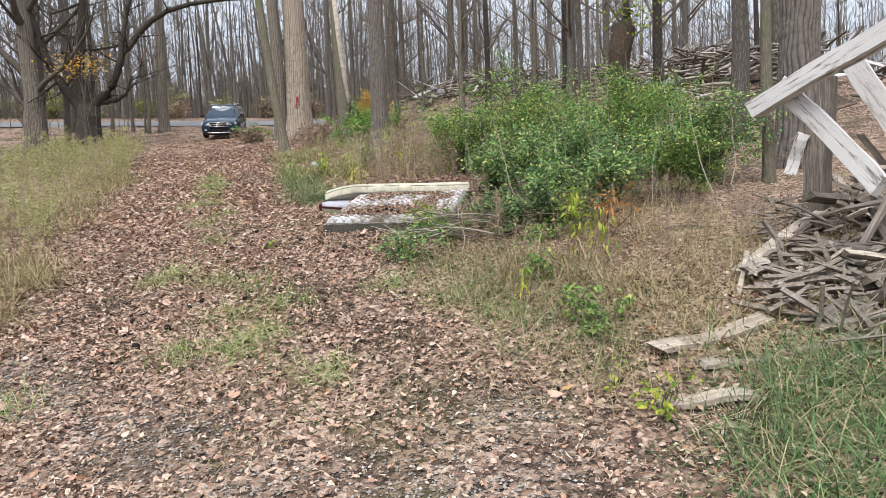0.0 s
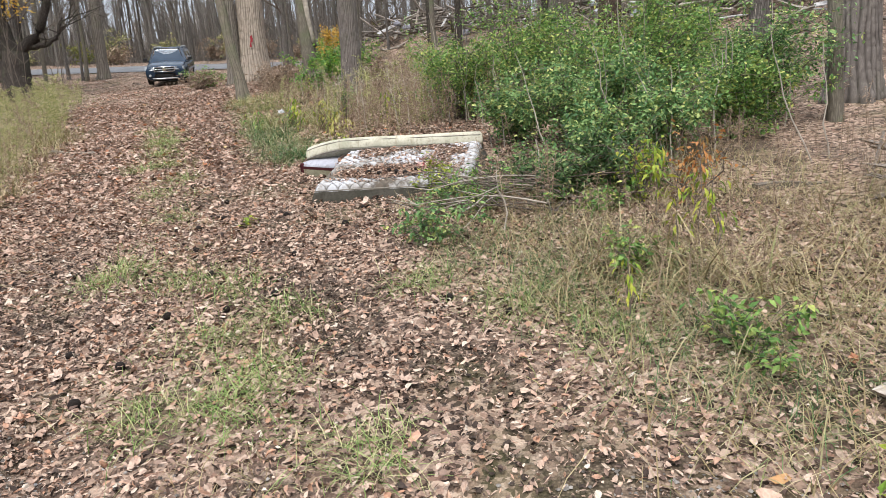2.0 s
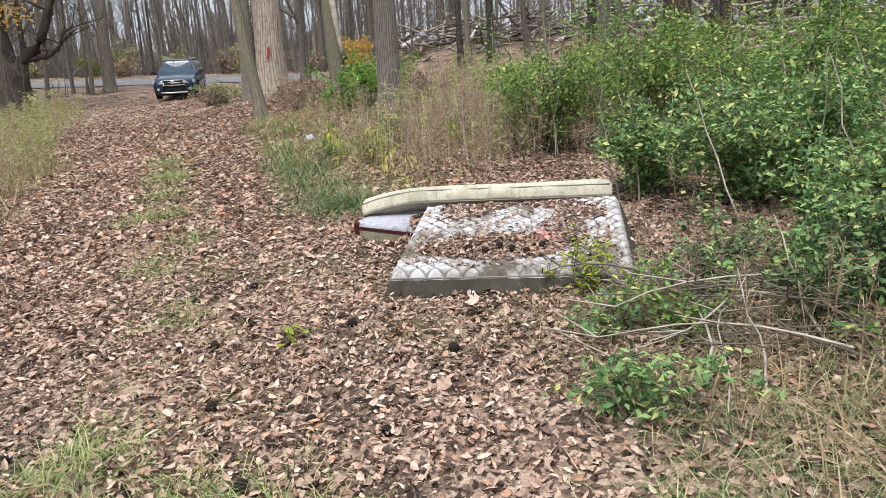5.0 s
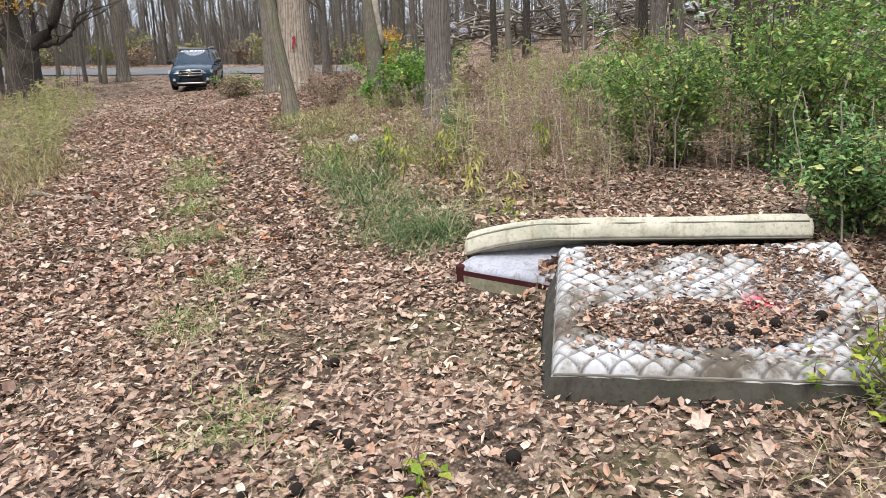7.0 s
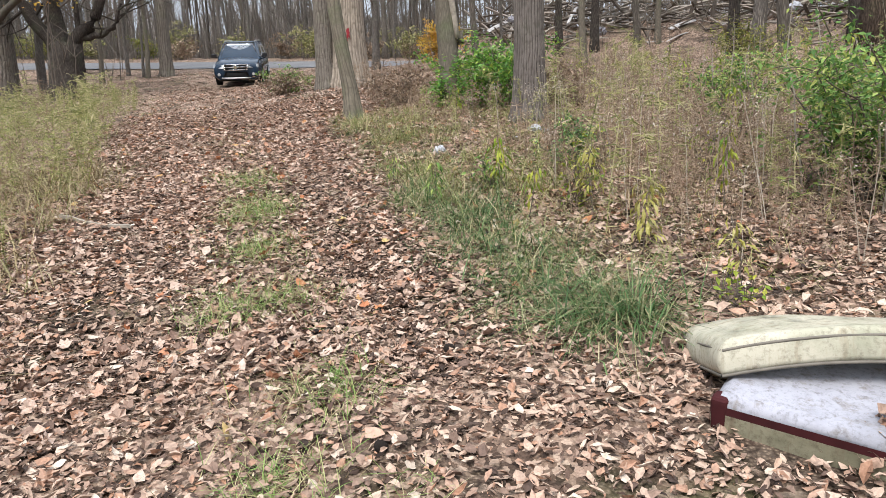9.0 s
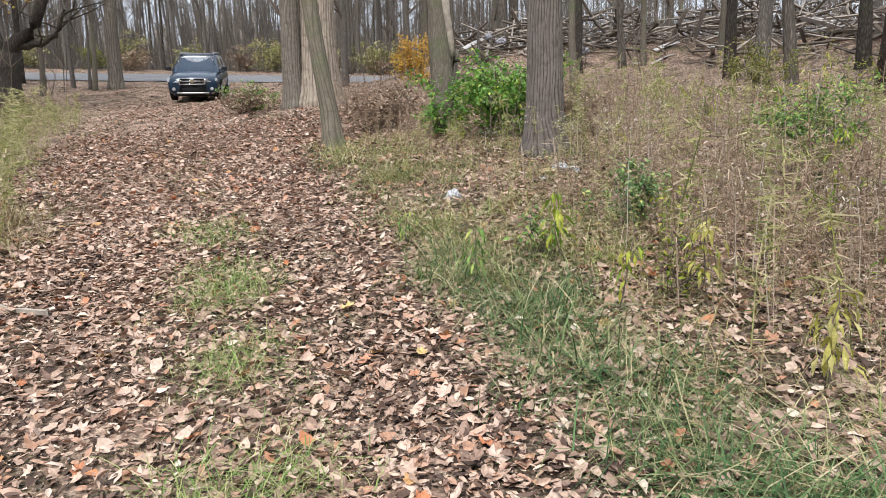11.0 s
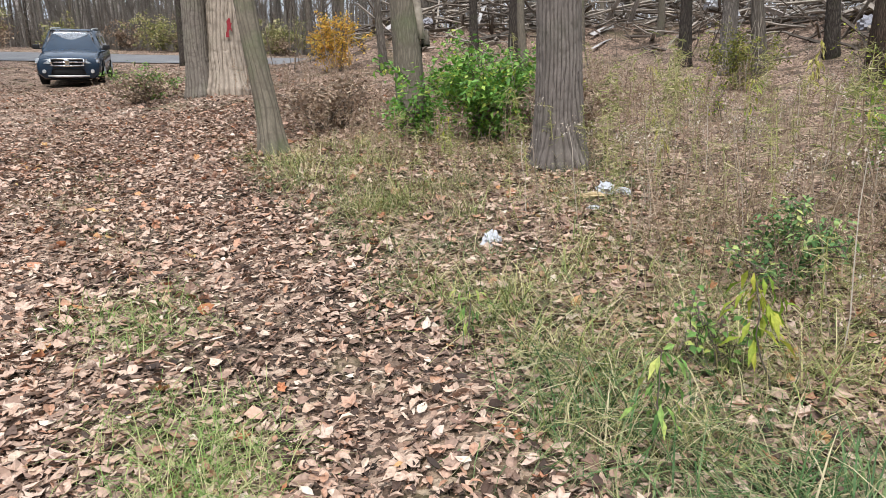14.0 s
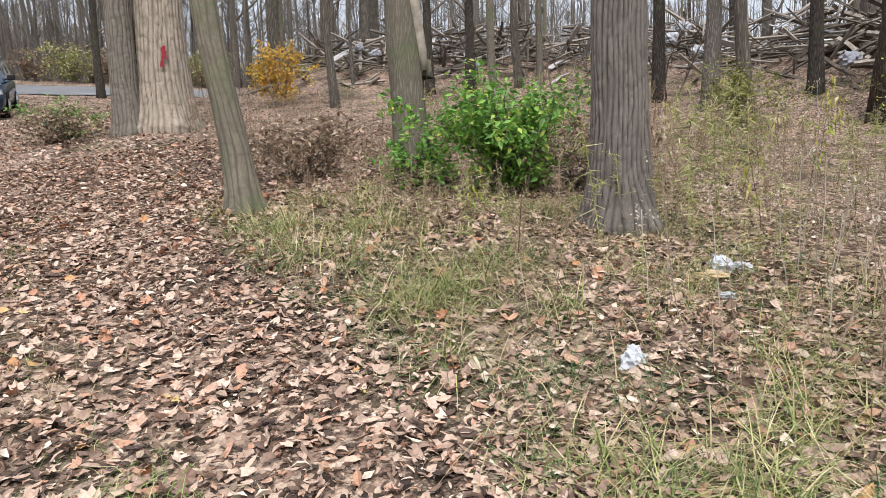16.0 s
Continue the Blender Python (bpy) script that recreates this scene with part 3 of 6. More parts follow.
xy = MULCH[rng.integers(0, len(MULCH), 7000)] + rng.normal(0, 0.34, (7000, 2))
pos = np.column_stack([xy, gz(xy[:, 0], xy[:, 1]) + 0.012])
M_MULCH = mat_island("rotted_leaf_crumbs", [(0, (0.02, 0.014, 0.011)), (0.5, (0.06, 0.042, 0.032)), (0.85, (0.13, 0.09, 0.066)), (1, (0.26, 0.19, 0.14))], 0.9)
stuff("leaf_mould", scatter([LEAF_T, LEAF_U], pos, turns(rng.random(len(xy)) * 6.28, rng.normal(0, 0.5, len(xy))), rng.uniform(0.012, 0.045, len(xy))), M_MULCH, "dark rotted leaf crumbs in the wheel ruts", "leaf mould")


# grass
def keep_mid(x, y):
    return np.abs(x - track_x(y) - 0.05) < 0.5


TRACK_TUFTS = [(0.66, 6.6), (0.55, 5.75), (-0.12, 7.45), (0.04, 13.5), (-0.12, 12.25), (0.16, 14.6), (-0.1, 14.4), (-0.05, 15.9), (0.1, 14.9), (0.35, 6.9), (0.75, 5.2), (0.2, 5.0), (1.1, 4.3), (0.0, 10.3), (0.3, 10.9), (2.3, 5.2), (2.6, 4.7), (1.9, 5.9), (0.05, 16.2), (-0.9, 4.6), (0.25, 9.0), (1.0, 6.0), (-0.07, 14.38), (-0.15, 14.94), (-0.29, 16.29), (-0.21, 12.08), (0.21, 12.19), (0.09, 14.45), (-0.2, 7.43), (0.6, 4.94), (-0.01, 13.23)]
C = np.array(TRACK_TUFTS)
more = zone(160, -1.6, 1.8, 3, 24, keep_mid)
VF = joined([tufts(C, 260, 0.14, 0.25, lean=0.8), tufts(more, 40, 0.10, 0.16, lean=0.75)])
stuff("track_grass", VF, M_GRASS, "small green grass tufts along the middle of the track", "grass")
VF = tufts(np.concatenate([C + rng.normal(0, 0.15, C.shape), zone(230, -1.2, 1.6, 3, 23, keep_mid)]), 40, 0.16, 0.17, lean=0.95)
stuff("track_straw", VF, M_STRAW, "short straw-coloured dead grass in the middle of the track", "grass")

def clumpy(x, y):
    """Grass gathers in patches and thins out at the edge of the track."""
    n = np.sin(x * 3.1 + 1.9 * np.sin(y * 2.3)) * np.sin(y * 3.7 + 1.4 * np.sin(x * 2.9)) + 0.5 * np.sin(x * 7.3 + y * 5.1)
    return np.clip(0.3 + 0.7 * n, 0, 1) * np.clip((off_track(x, y) - 1.0) / 0.35 + 0.25, 0, 1)


verge_r = np.concatenate([zone(110, 1.25, 2.2, 10.6, 14.5, clear_of_things), zone(60, 1.25, 2.1, 14.5, 20), zone(80, 2.0, 4.6, 14.0, 18.5), zone(60, 2.3, 3.6, 3.4, 7.0)])
patch = np.array([(2.35, 5.2), (2.6, 4.7), (2.9, 5.3), (3.1, 4.9), (2.7, 5.7), (3.3, 5.6), (2.2, 6.0), (2.5, 6.3), (3.0, 4.3)])
VF = joined([tufts(patch, 260, 0.16, 0.24, lean=0.95), tufts(verge_r, 60, 0.10, 0.25, lean=1.1), tufts(np.array([(3.3, 2.5), (3.7, 2.3), (3.0, 2.3), (3.9, 2.7), (3.5, 2.9), (4.2, 2.4), (2.9, 1.9), (3.3, 1.8), (4.4, 2.9), (3.8, 1.8)]), 560, 0.22, 0.36, lean=1.05)])
stuff("verge_grass", VF, M_GRASS_DEEP, "long deep green grass flopping beside the track", "grass")
clumps = np.array([(1.75, 11.1), (1.95, 10.95), (1.6, 11.5), (1.75, 13.2), (1.6, 14.2), (1.7, 12.6), (1.9, 12.2), (1.84, 11.17), (2.05, 11.05), (1.61, 13.79), (1.78, 13.12), (1.95, 13.0)])
stuff("grass_clump", tufts(clumps, 250, 0.15, 0.44, lean=1.15), M_GRASS_DEEP, "dense dark green grass clump beside the mattress", "grass")
VF = joined([tufts(zone(120, 1.5, 3.4, 11, 14.5, clear_of_things), 30, 0.16, 0.24, lean=1.0), tufts(zone(520, 1.35, 4.6, 13.6, 20.5, clumpy), 44, 0.10, 0.27, lean=0.95), tufts(zone(250, 1.3, 2.8, 13.4, 20.0, clumpy), 46, 0.07, 0.38, lean=0.8), tufts(zone(420, 2.3, 9.0, 11.5, 24, clear_of_things), 22, 0.15, 0.26, lean=0.9), tufts(zone(300, 2.2, 5.5, 3.4, 8, clear_of_things), 14, 0.16, 0.20, lean=0.8), tufts(zone(150, -6.5, -1.6, 14, 34, lambda x, y: off_track(x, y) > 0.98), 26, 0.2, 0.34, lean=0.8)])
stuff("verge_olive_grass", VF, M_OLIVE, "yellowing olive grass on the verge", "grass")
straw = np.concatenate([zone(60, -2.6, -1.4, 5.2, 9.0), zone(90, -3.2, -1.7, 10.5, 18)])
VF = joined([tufts(straw, 46, 0.12, 0.55, lean=0.75), tufts(zone(330, 1.5, 5.4, 12.0, 21, clear_of_things), 26, 0.12, 0.36, lean=1.05), tufts(zone(420, 2.4, 5.8, 3.2, 7.6, clear_of_things), 22, 0.2, 0.36, lean=0.95)])
VF = joined([VF, tufts(np.array([(3.06, 5.50), (3.07, 5.25), (3.27, 5.28), (3.23, 5.05), (3.29, 4.89), (3.33, 4.69), (3.54, 4.66), (3.46, 4.43), (3.66, 4.43), (3.47, 5.22)]), 70, 0.16, 0.55, lean=1.0)])
stuff("straw_grass", VF, M_STRAW, "tall bleached straw grass on the verge", "grass")


# weeds: a stalk, side stalks and small hanging leaves
def weed_shape(seed, leaves=30, broad=0.026):
    r = np.random.default_rng(seed)
    out_v, out_f, at = [], [], 0

    def strip(p, q, w0, w1):
        nonlocal at
        d = np.cross(q - p, [r.normal(), r.normal(), 0.2])
        d /= np.linalg.norm(d) + 1e-9
        out_v.append(np.array([p - d * w0, p + d * w0, q + d * w1, q - d * w1]))
        out_f.append(np.array([[0, 1, 2], [0, 2, 3]]) + at)
        at += 4

    top = np.array([r.normal(0, 0.12), r.normal(0, 0.12), 1.0])
    mid = top * 0.5 + [r.normal(0, 0.03), r.normal(0, 0.03), 0]
    base = np.zeros(3)
    for a, b2 in ((base, mid), (mid, top)):
        strip(a, b2, 0.006, 0.004), strip(a, b2, 0.006, 0.004)
    for k in range(9):
        h = r.uniform(0.4, 0.98)
        p = mid * (h / 0.5) if h < 0.5 else mid + (top - mid) * (h - 0.5) * 2
        q = p + np.array([r.normal(0, 0.16), r.normal(0, 0.16), r.uniform(0.02, 0.16)]) * (1.15 - h * 0.6)
        strip(p, q, 0.003, 0.002)
        for _ in range(leaves // 9):
            u = p + (q - p) * r.uniform(0.3, 1)
            e = u + np.array([r.normal(0, 0.05), r.normal(0, 0.05), r.normal(-0.01, 0.04)])
            strip(u, e, broad * 0.20, broad * 0.05)
    for k in range(leaves // 2):
        h = r.uniform(0.1, 0.95)
        p = mid * (h / 0.5) if h < 0.5 else mid + (top - mid) * (h - 0.5) * 2
        e = p + np.array([r.normal(0, 0.07), r.normal(0, 0.07), r.normal(-0.03, 0.04)])
        strip(p, e, broad * 0.22, broad * 0.05)
    return np.concatenate(out_v), np.concatenate(out_f)


WEEDS = [weed_shape(s) for s in range(6)]
WEEDS_LEAFY = [weed_shape(20 + s, 90, 0.024) for s in range(5)]


def weeds(xy, h, shapes):
    n = len(xy)
    pos = np.column_stack([xy, gz(xy[:, 0], xy[:, 1]) - 0.02])
    s = rng.uniform(0.5, 1.15, n) * h * (0.82 + 0.3 * np.sin(xy[:, 0] * 2.1 + 1.7 * np.sin(xy[:, 1] * 1.3)) * np.sin(xy[:, 1] * 1.7 + 0.9 * xy[:, 0]))
    return scatter(shapes, pos, turns(rng.random(n) * 6.28, rng.normal(0, 0.12, n)), np.column_stack([s * 0.9, s * 0.9, s]))


wild_r = np.concatenate([zone(700, 2.3, 9.0, 11.2, 24.0, clear_of_things), zone(560, 2.8, 7.8, 11.0, 15.5, clear_of_things), zone(380, 4.5, 10.5, 14, 22), zone(420, 3.6, 14.0, 6, 30, lambda x, y: clear_of_things(x, y) & (to_ridge(x, y) > 2.0)), zone(260, 2.3, 6.0, 18, 30)])
wild_r = wild_r[np.hypot(wild_r[:, 0] - 3.9, wild_r[:, 1] - 16.5) > 0.9]
stuff("dry_weeds", weeds(wild_r, 0.74, WEEDS), M_WEED, "thin brown dead weed stalks standing in the clearing", "weeds")
stuff("yellow_weeds", weeds(np.concatenate([zone(150, 2.4, 9.5, 11.5, 19, clear_of_things), zone(900, -6.0, -1.8, 5.0, 30, lambda x, y: off_track(x, y) > 1.12), zone(60, 6, 13, 12, 27)]), 1.0, WEEDS_LEAFY), M_WEED_YG, "tall yellow-green goldenrod weeds beside the track", "weeds")
stuff("left_dry_weeds", weeds(zone(760, -7, -1.8, 7.0, 36, lambda x, y: off_track(x, y) > 1.2), 0.85, WEEDS), M_WEED, "brown seeded weed stalks on the verge", "weeds")
stuff("near_dry_stalks", weeds(zone(430, 2.7, 6.8, 4.2, 8.2, clear_of_things), 0.5, WEEDS), M_WEED, "broken tan stalks among the brush", "weeds")


# ---------------------------------------------------------------- trees
def bent(p0, p1, n, wander, r):
    s = np.linspace(0, 1, n)[:, None]
    P = np.asarray(p0) + (np.asarray(p1) - np.asarray(p0)) * s
    k = np.cumsum(r.normal(0, wander, (n, 3)), 0)
    k -= k[:1]
    P = P + k * np.array([1, 1, 0.4]) * np.minimum(1, s * 3)
    return P


def limb(r, p, d, length, rad, depth, out, sides):
    """A limb and what grows from it."""
    n = 5 - depth
    q = p + d * length
    P = bent(p, q, n, length * 0.045, r)
    P[:, 2] += np.linspace(0, 1, n) ** 2 * length * 0.12
    R = rad * np.linspace(1, 0.35, n)
    out.append(tube(P, R, sides[min(depth, len(sides) - 1)], False))
    if depth >= len(sides) - 1:
        return
    for _ in range(3 if depth else 4):
        s = r.uniform(0.3, 1.0)
        at = P[0] + (P[-1] - P[0]) * s if s < 0.9 else P[-1]
        at = P[min(n - 1, int(round(s * (n - 1))))]
        nd_ = d + np.array([r.normal(0, 0.55), r.normal(0, 0.55), r.normal(0.15, 0.4)])
        nd_ /= np.linalg.norm(nd_)
        limb(r, at, nd_, length * r.uniform(0.4, 0.7), rad * 0.45 * (1.1 - 0.4 * s), depth + 1, out, sides)


def tree_meshes(seed, height, rad, lean=(0, 0), limbs=9, first=0.3, sides=12, wander=0.05, deep=(5, 3, 3), flare=1.5, rings=16, taper=0.35):
    r = np.random.default_rng(seed)
    s = np.linspace(0, 1, rings) ** 1.4
    P = np.column_stack([lean[0] * s * height, lean[1] * s * height, s * (height + 0.5) - 0.5])
    w = np.cumsum(r.normal(0, wander, (rings, 2)), 0) * np.minimum(1, s * 6)[:, None]
    P[:, :2] += w
    h = np.clip(P[:, 2], 0, None)
    R = rad * (1 - (1 - taper) * s) * (1 + (flare - 1) * np.exp(-h / (0.28 + rad * 0.5)))
    tv, tf = tube(P, R, sides, True, 0.02)
    a = np.arctan2(tv[:, 1] - np.interp(tv[:, 2], P[:, 2], P[:, 1]), tv[:, 0] - np.interp(tv[:, 2], P[:, 2], P[:, 0]))
    root = 0.25 * rad * np.exp(-np.clip(tv[:, 2], 0, 9) / 0.25) * np.maximum(0, np.sin(a * 5 + seed))
    tv[:, 0] += np.cos(a) * root
    tv[:, 1] += np.sin(a) * root
    out = []
    for k in range(limbs):
        f = r.uniform(first, 0.95)
        i = np.interp(f * height, P[:, 2], np.arange(rings))
        p = np.array([np.interp(i, np.arange(rings), P[:, c]) for c in range(3)])
        yaw = r.uniform(0, 6.283)
        d = np.array([np.cos(yaw), np.sin(yaw), r.uniform(0.35, 1.3)])
        d /= np.linalg.norm(d)
        limb(r, p, d, height * r.uniform(0.12, 0.26), rad * r.uniform(0.22, 0.4) * (1.1 - f * 0.5), 0, out, deep)
    return np_mesh("trunk", tv, tf, True), (np_mesh("crown", *joined(out), True) if out else None)


def furrowed_trunk(seed, height, rad, lean=(0, 0), sides=110, wander=0.03, flare=1.4, taper=0.35, ridges=16, depth=0.10, long=1.0, lumps=0.03):
    """A trunk with modelled bark: braided furrows between ridges, root flare, swellings."""
    r = np.random.default_rng(seed)
    z = np.concatenate([np.linspace(-0.4, 4.2, 170), np.linspace(4.4, height, 16)])
    s = np.clip(z / height, 0, 1)
    kz, kw = np.linspace(-0.5, height, 14), np.cumsum(r.normal(0, wander, (14, 2)), 0)
    cx = lean[0] * s * height + np.interp(z, kz, kw[:, 0] - np.interp(0, kz, kw[:, 0]))
    cy = lean[1] * s * height + np.interp(z, kz, kw[:, 1] - np.interp(0, kz, kw[:, 1]))
    a = np.linspace(0, 2 * np.pi, sides, endpoint=False)
    A, Z = np.meshgrid(a, z)

    def grain(na, lz, A_=None):
        """Smooth random values round the trunk, na cells about and lz metres tall."""
        g = r.random((int((height + 2) / lz) + 3, na))
        u, v = (A if A_ is None else A_) / (2 * np.pi) * na, (Z + 1) / lz
        iu, iv = np.floor(u).astype(int), np.floor(v).astype(int)
        fu, fv = u - iu, v - iv
        fu, fv = fu * fu * (3 - 2 * fu), fv * fv * (3 - 2 * fv)
        pick = lambda q, w: g[iv + q, (iu + w) % na]
        return (pick(0, 0) * (1 - fu) + pick(0, 1) * fu) * (1 - fv) + (pick(1, 0) * (1 - fu) + pick(1, 1) * fu) * fv

    bent_a = A + 0.25 * (grain(7, 0.5 * long) - 0.5)
    phase = ridges / 2 * bent_a + 3.4 * grain(9, 0.8 * long) + 1.7 * grain(ridges, 0.30 * long)
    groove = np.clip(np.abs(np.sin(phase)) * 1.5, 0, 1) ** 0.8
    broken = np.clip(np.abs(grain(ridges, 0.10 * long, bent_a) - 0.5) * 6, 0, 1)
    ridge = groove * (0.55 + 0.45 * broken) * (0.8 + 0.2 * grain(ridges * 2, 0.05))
    swell = grain(5, 0.9) - 0.5
    R = rad * (1 - (1 - taper) * s) * (1 + (flare - 1) * np.exp(-np.clip(z, 0, None) / (0.28 + rad * 0.5)))
    foot = 0.28 * rad * np.exp(-np.clip(Z, 0, 9) / 0.22) * np.maximum(0, np.sin(A * 5 + seed) + 0.4 * np.sin(A * 3))
    RR = R[:, None] * (1 + 2 * lumps * swell + depth * (ridge - 0.75)) + foot
    V = np.stack([cx[:, None] + RR * np.cos(A), cy[:, None] + RR * np.sin(A), Z], -1).reshape(-1, 3)
    i, j = np.meshgrid(np.arange(len(z) - 1), np.arange(sides), indexing="ij")
    k = (j + 1) % sides
    me = np_mesh("trunk", V, np.stack([i * sides + j, i * sides + k, (i + 1) * sides + k, (i + 1) * sides + j], -1).reshape(-1, 4), True)
    # the bark colour follows this value, painting shade into the furrows
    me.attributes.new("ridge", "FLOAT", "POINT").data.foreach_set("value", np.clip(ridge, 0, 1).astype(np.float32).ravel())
    return me


def tree(name, x, y, meshes, bark, label, group="", category="tree", rz=0.0, s=1.0, twig=None):
    root = new(name)
    root.matrix_basis = Matrix.Translation((x, y, float(gz(x, y)))) @ LEAN @ pose(0, 0, 0, 0, 0, rz) @ Matrix.Scale(s, 4)
    part("trunk", meshes[0], bark, root)
    if meshes[1]:
        part("crown", meshes[1], twig or bark, root)
    return tagged(root, label, category, group)


def crown_of(seed, height, rad, lean, limbs):
    return tree_meshes(seed, height, rad, lean, limbs, 0.38, 8, 0.03)[1]


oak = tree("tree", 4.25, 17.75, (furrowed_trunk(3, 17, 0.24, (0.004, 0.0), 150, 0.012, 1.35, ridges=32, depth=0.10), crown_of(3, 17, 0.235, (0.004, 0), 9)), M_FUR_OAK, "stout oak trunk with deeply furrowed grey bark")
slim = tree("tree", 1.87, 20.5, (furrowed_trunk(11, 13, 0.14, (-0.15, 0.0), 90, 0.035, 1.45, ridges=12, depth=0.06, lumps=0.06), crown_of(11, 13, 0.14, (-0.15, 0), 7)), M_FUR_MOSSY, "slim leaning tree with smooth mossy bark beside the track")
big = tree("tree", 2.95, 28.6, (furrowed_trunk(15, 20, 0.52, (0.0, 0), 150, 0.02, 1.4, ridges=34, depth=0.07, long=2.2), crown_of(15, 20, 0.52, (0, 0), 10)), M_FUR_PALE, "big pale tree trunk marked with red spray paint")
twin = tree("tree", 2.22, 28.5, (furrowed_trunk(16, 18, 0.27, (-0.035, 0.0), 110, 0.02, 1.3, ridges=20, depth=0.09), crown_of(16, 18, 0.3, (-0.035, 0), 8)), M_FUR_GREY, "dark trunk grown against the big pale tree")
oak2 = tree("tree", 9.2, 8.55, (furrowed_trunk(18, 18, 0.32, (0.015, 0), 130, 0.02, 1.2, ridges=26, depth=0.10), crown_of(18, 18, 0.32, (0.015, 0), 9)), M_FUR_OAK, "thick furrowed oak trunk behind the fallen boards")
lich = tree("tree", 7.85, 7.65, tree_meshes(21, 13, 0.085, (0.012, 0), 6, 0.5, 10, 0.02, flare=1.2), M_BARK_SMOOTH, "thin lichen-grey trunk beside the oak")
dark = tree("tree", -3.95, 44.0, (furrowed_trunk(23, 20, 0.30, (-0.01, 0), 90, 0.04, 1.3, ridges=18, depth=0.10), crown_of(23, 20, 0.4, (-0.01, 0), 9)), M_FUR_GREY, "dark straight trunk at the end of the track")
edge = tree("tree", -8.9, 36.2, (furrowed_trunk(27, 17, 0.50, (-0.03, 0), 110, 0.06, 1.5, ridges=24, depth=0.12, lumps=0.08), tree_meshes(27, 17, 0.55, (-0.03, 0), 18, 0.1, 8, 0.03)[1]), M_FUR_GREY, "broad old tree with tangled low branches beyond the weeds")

# the wide tree whose low limb reaches over the track
def limb_tree():
    r = np.random.default_rng(5)
    root = new("tree")
    root.matrix_basis = pose(-6.6, 36.0, float(gz(-6.6, 36.0))) @ LEAN
    P = np.array([[0, 0, -0.1], [0, 0, 0.6], [0.05, 0, 1.5], [0.1, 0, 2.1]])
    part("trunk", np_mesh("trunk", *tube(P, [0.85, 0.62, 0.52, 0.5], 20, True, 0.03), True), M_BARK_DARK, root)
    out = []
    for pts, r0 in (([(0.1, 0, 1.9), (0.75, -0.1, 2.6), (1.3, -0.1, 3.0), (1.7, -0.2, 4.6), (2.8, -0.3, 6.1), (4.6, -0.4, 7.2), (8.0, -0.2, 7.7)], 0.24), ([(0.4, 0, 2.3), (1.2, -0.1, 2.35), (1.9, -0.2, 2.8), (2.15, -0.2, 3.6)], 0.15), ([(0, 0, 1.9), (-0.3, 0.1, 3.2), (-0.2, 0.1, 5.0), (0.3, 0.1, 9)], 0.36), ([(-0.1, 0, 1.8), (-0.9, 0.1, 2.8), (-1.6, 0.1, 4.2), (-2.6, 0, 8)], 0.28), ([(1.6, -0.2, 3.9), (1.8, -0.2, 5.2), (2.3, -0.1, 8)], 0.16)):
        p = np.array(pts, float)
        s = np.linspace(0, len(p) - 1, 14)
        P = np.stack([np.interp(s, np.arange(len(p)), p[:, c]) for c in range(3)], -1)
        P[1:-1] = (P[:-2] + 2 * P[1:-1] + P[2:]) / 4
        P += r.normal(0, 0.025, P.shape)
        out.append(tube(P, np.linspace(r0, r0 * 0.35, 14), 9, False, 0.03))
        for k in range(9):
            a = P[r.integers(5, 14)]
            d = np.array([r.normal(0, 0.7), r.normal(0, 0.7), r.normal(0.3, 0.5)])
            limb(r, a, d / np.linalg.norm(d), r.uniform(1.0, 2.4), r0 * 0.22, 1, out, (5, 4, 3, 3))
    part("limb", np_mesh("limb", *joined(out), True), M_BARK_DARK, root)
    n = 260
    pos = np.array([-0.2, -0.6, 3.9]) + r.normal(0, 1, (n, 3)) * [0.65, 0.5, 0.32]
    part("foliage", np_mesh("foliage", *scatter([LEAF_M], pos, turns(r.random(n) * 6.28, r.normal(0.6, 0.5, n)), r.uniform(0.10, 0.18, n))), M_LEAF_YELLOW, root, "last orange-yellow leaves")
    return tagged(root, "wide dark tree with a low limb arching over the track", "tree")


limb_tree()


# the dead trunk with its bark peeled off
def dead_trunk():
    root = new("dead_tree")
    root.matrix_basis = pose(3.65, 20.2, float(gz(3.65, 20.2))) @ LEAN
    P = np.array([[0.05, 0, -0.1], [0.03, 0, 0.4], [0, 0, 1.0], [-0.04, 0, 1.6], [-0.06, 0, 2.1], [-0.12, 0, 3.2], [-0.22, 0.05, 4.6], [-0.3, 0.1, 6.5]])
    part("trunk", np_mesh("trunk", *tube(P, [0.24, 0.20, 0.185, 0.18, 0.16, 0.14, 0.12, 0.06], 16, True, 0.03), True), M_BARK_SMOOTH, root)
    P = np.array([[0.14, -0.13, 1.25], [0.12, -0.15, 1.45], [0.05, -0.15, 1.9], [0.0, -0.14, 2.4], [-0.08, -0.12, 3.2], [-0.18, -0.06, 4.4]])
    part("bare_wood", np_mesh("bare_wood", *tube(P, [0.05, 0.05, 0.06, 0.075, 0.08, 0.07], 10, True, 0.08), True), M_DEADWOOD, root, "pale barkless wood")
    P = np.array([[0.14, -0.02, 1.12], [0.24, -0.05, 1.2], [0.25, -0.06, 1.38]])
    part("stub", np_mesh("stub", *tube(P, [0.09, 0.07, 0.03], 8, True, 0.06), True), M_BARK_SMOOTH, root, "broken branch stub")
    return tagged(root, "standing dead trunk with peeled pale wood", "dead tree")


dead_trunk()


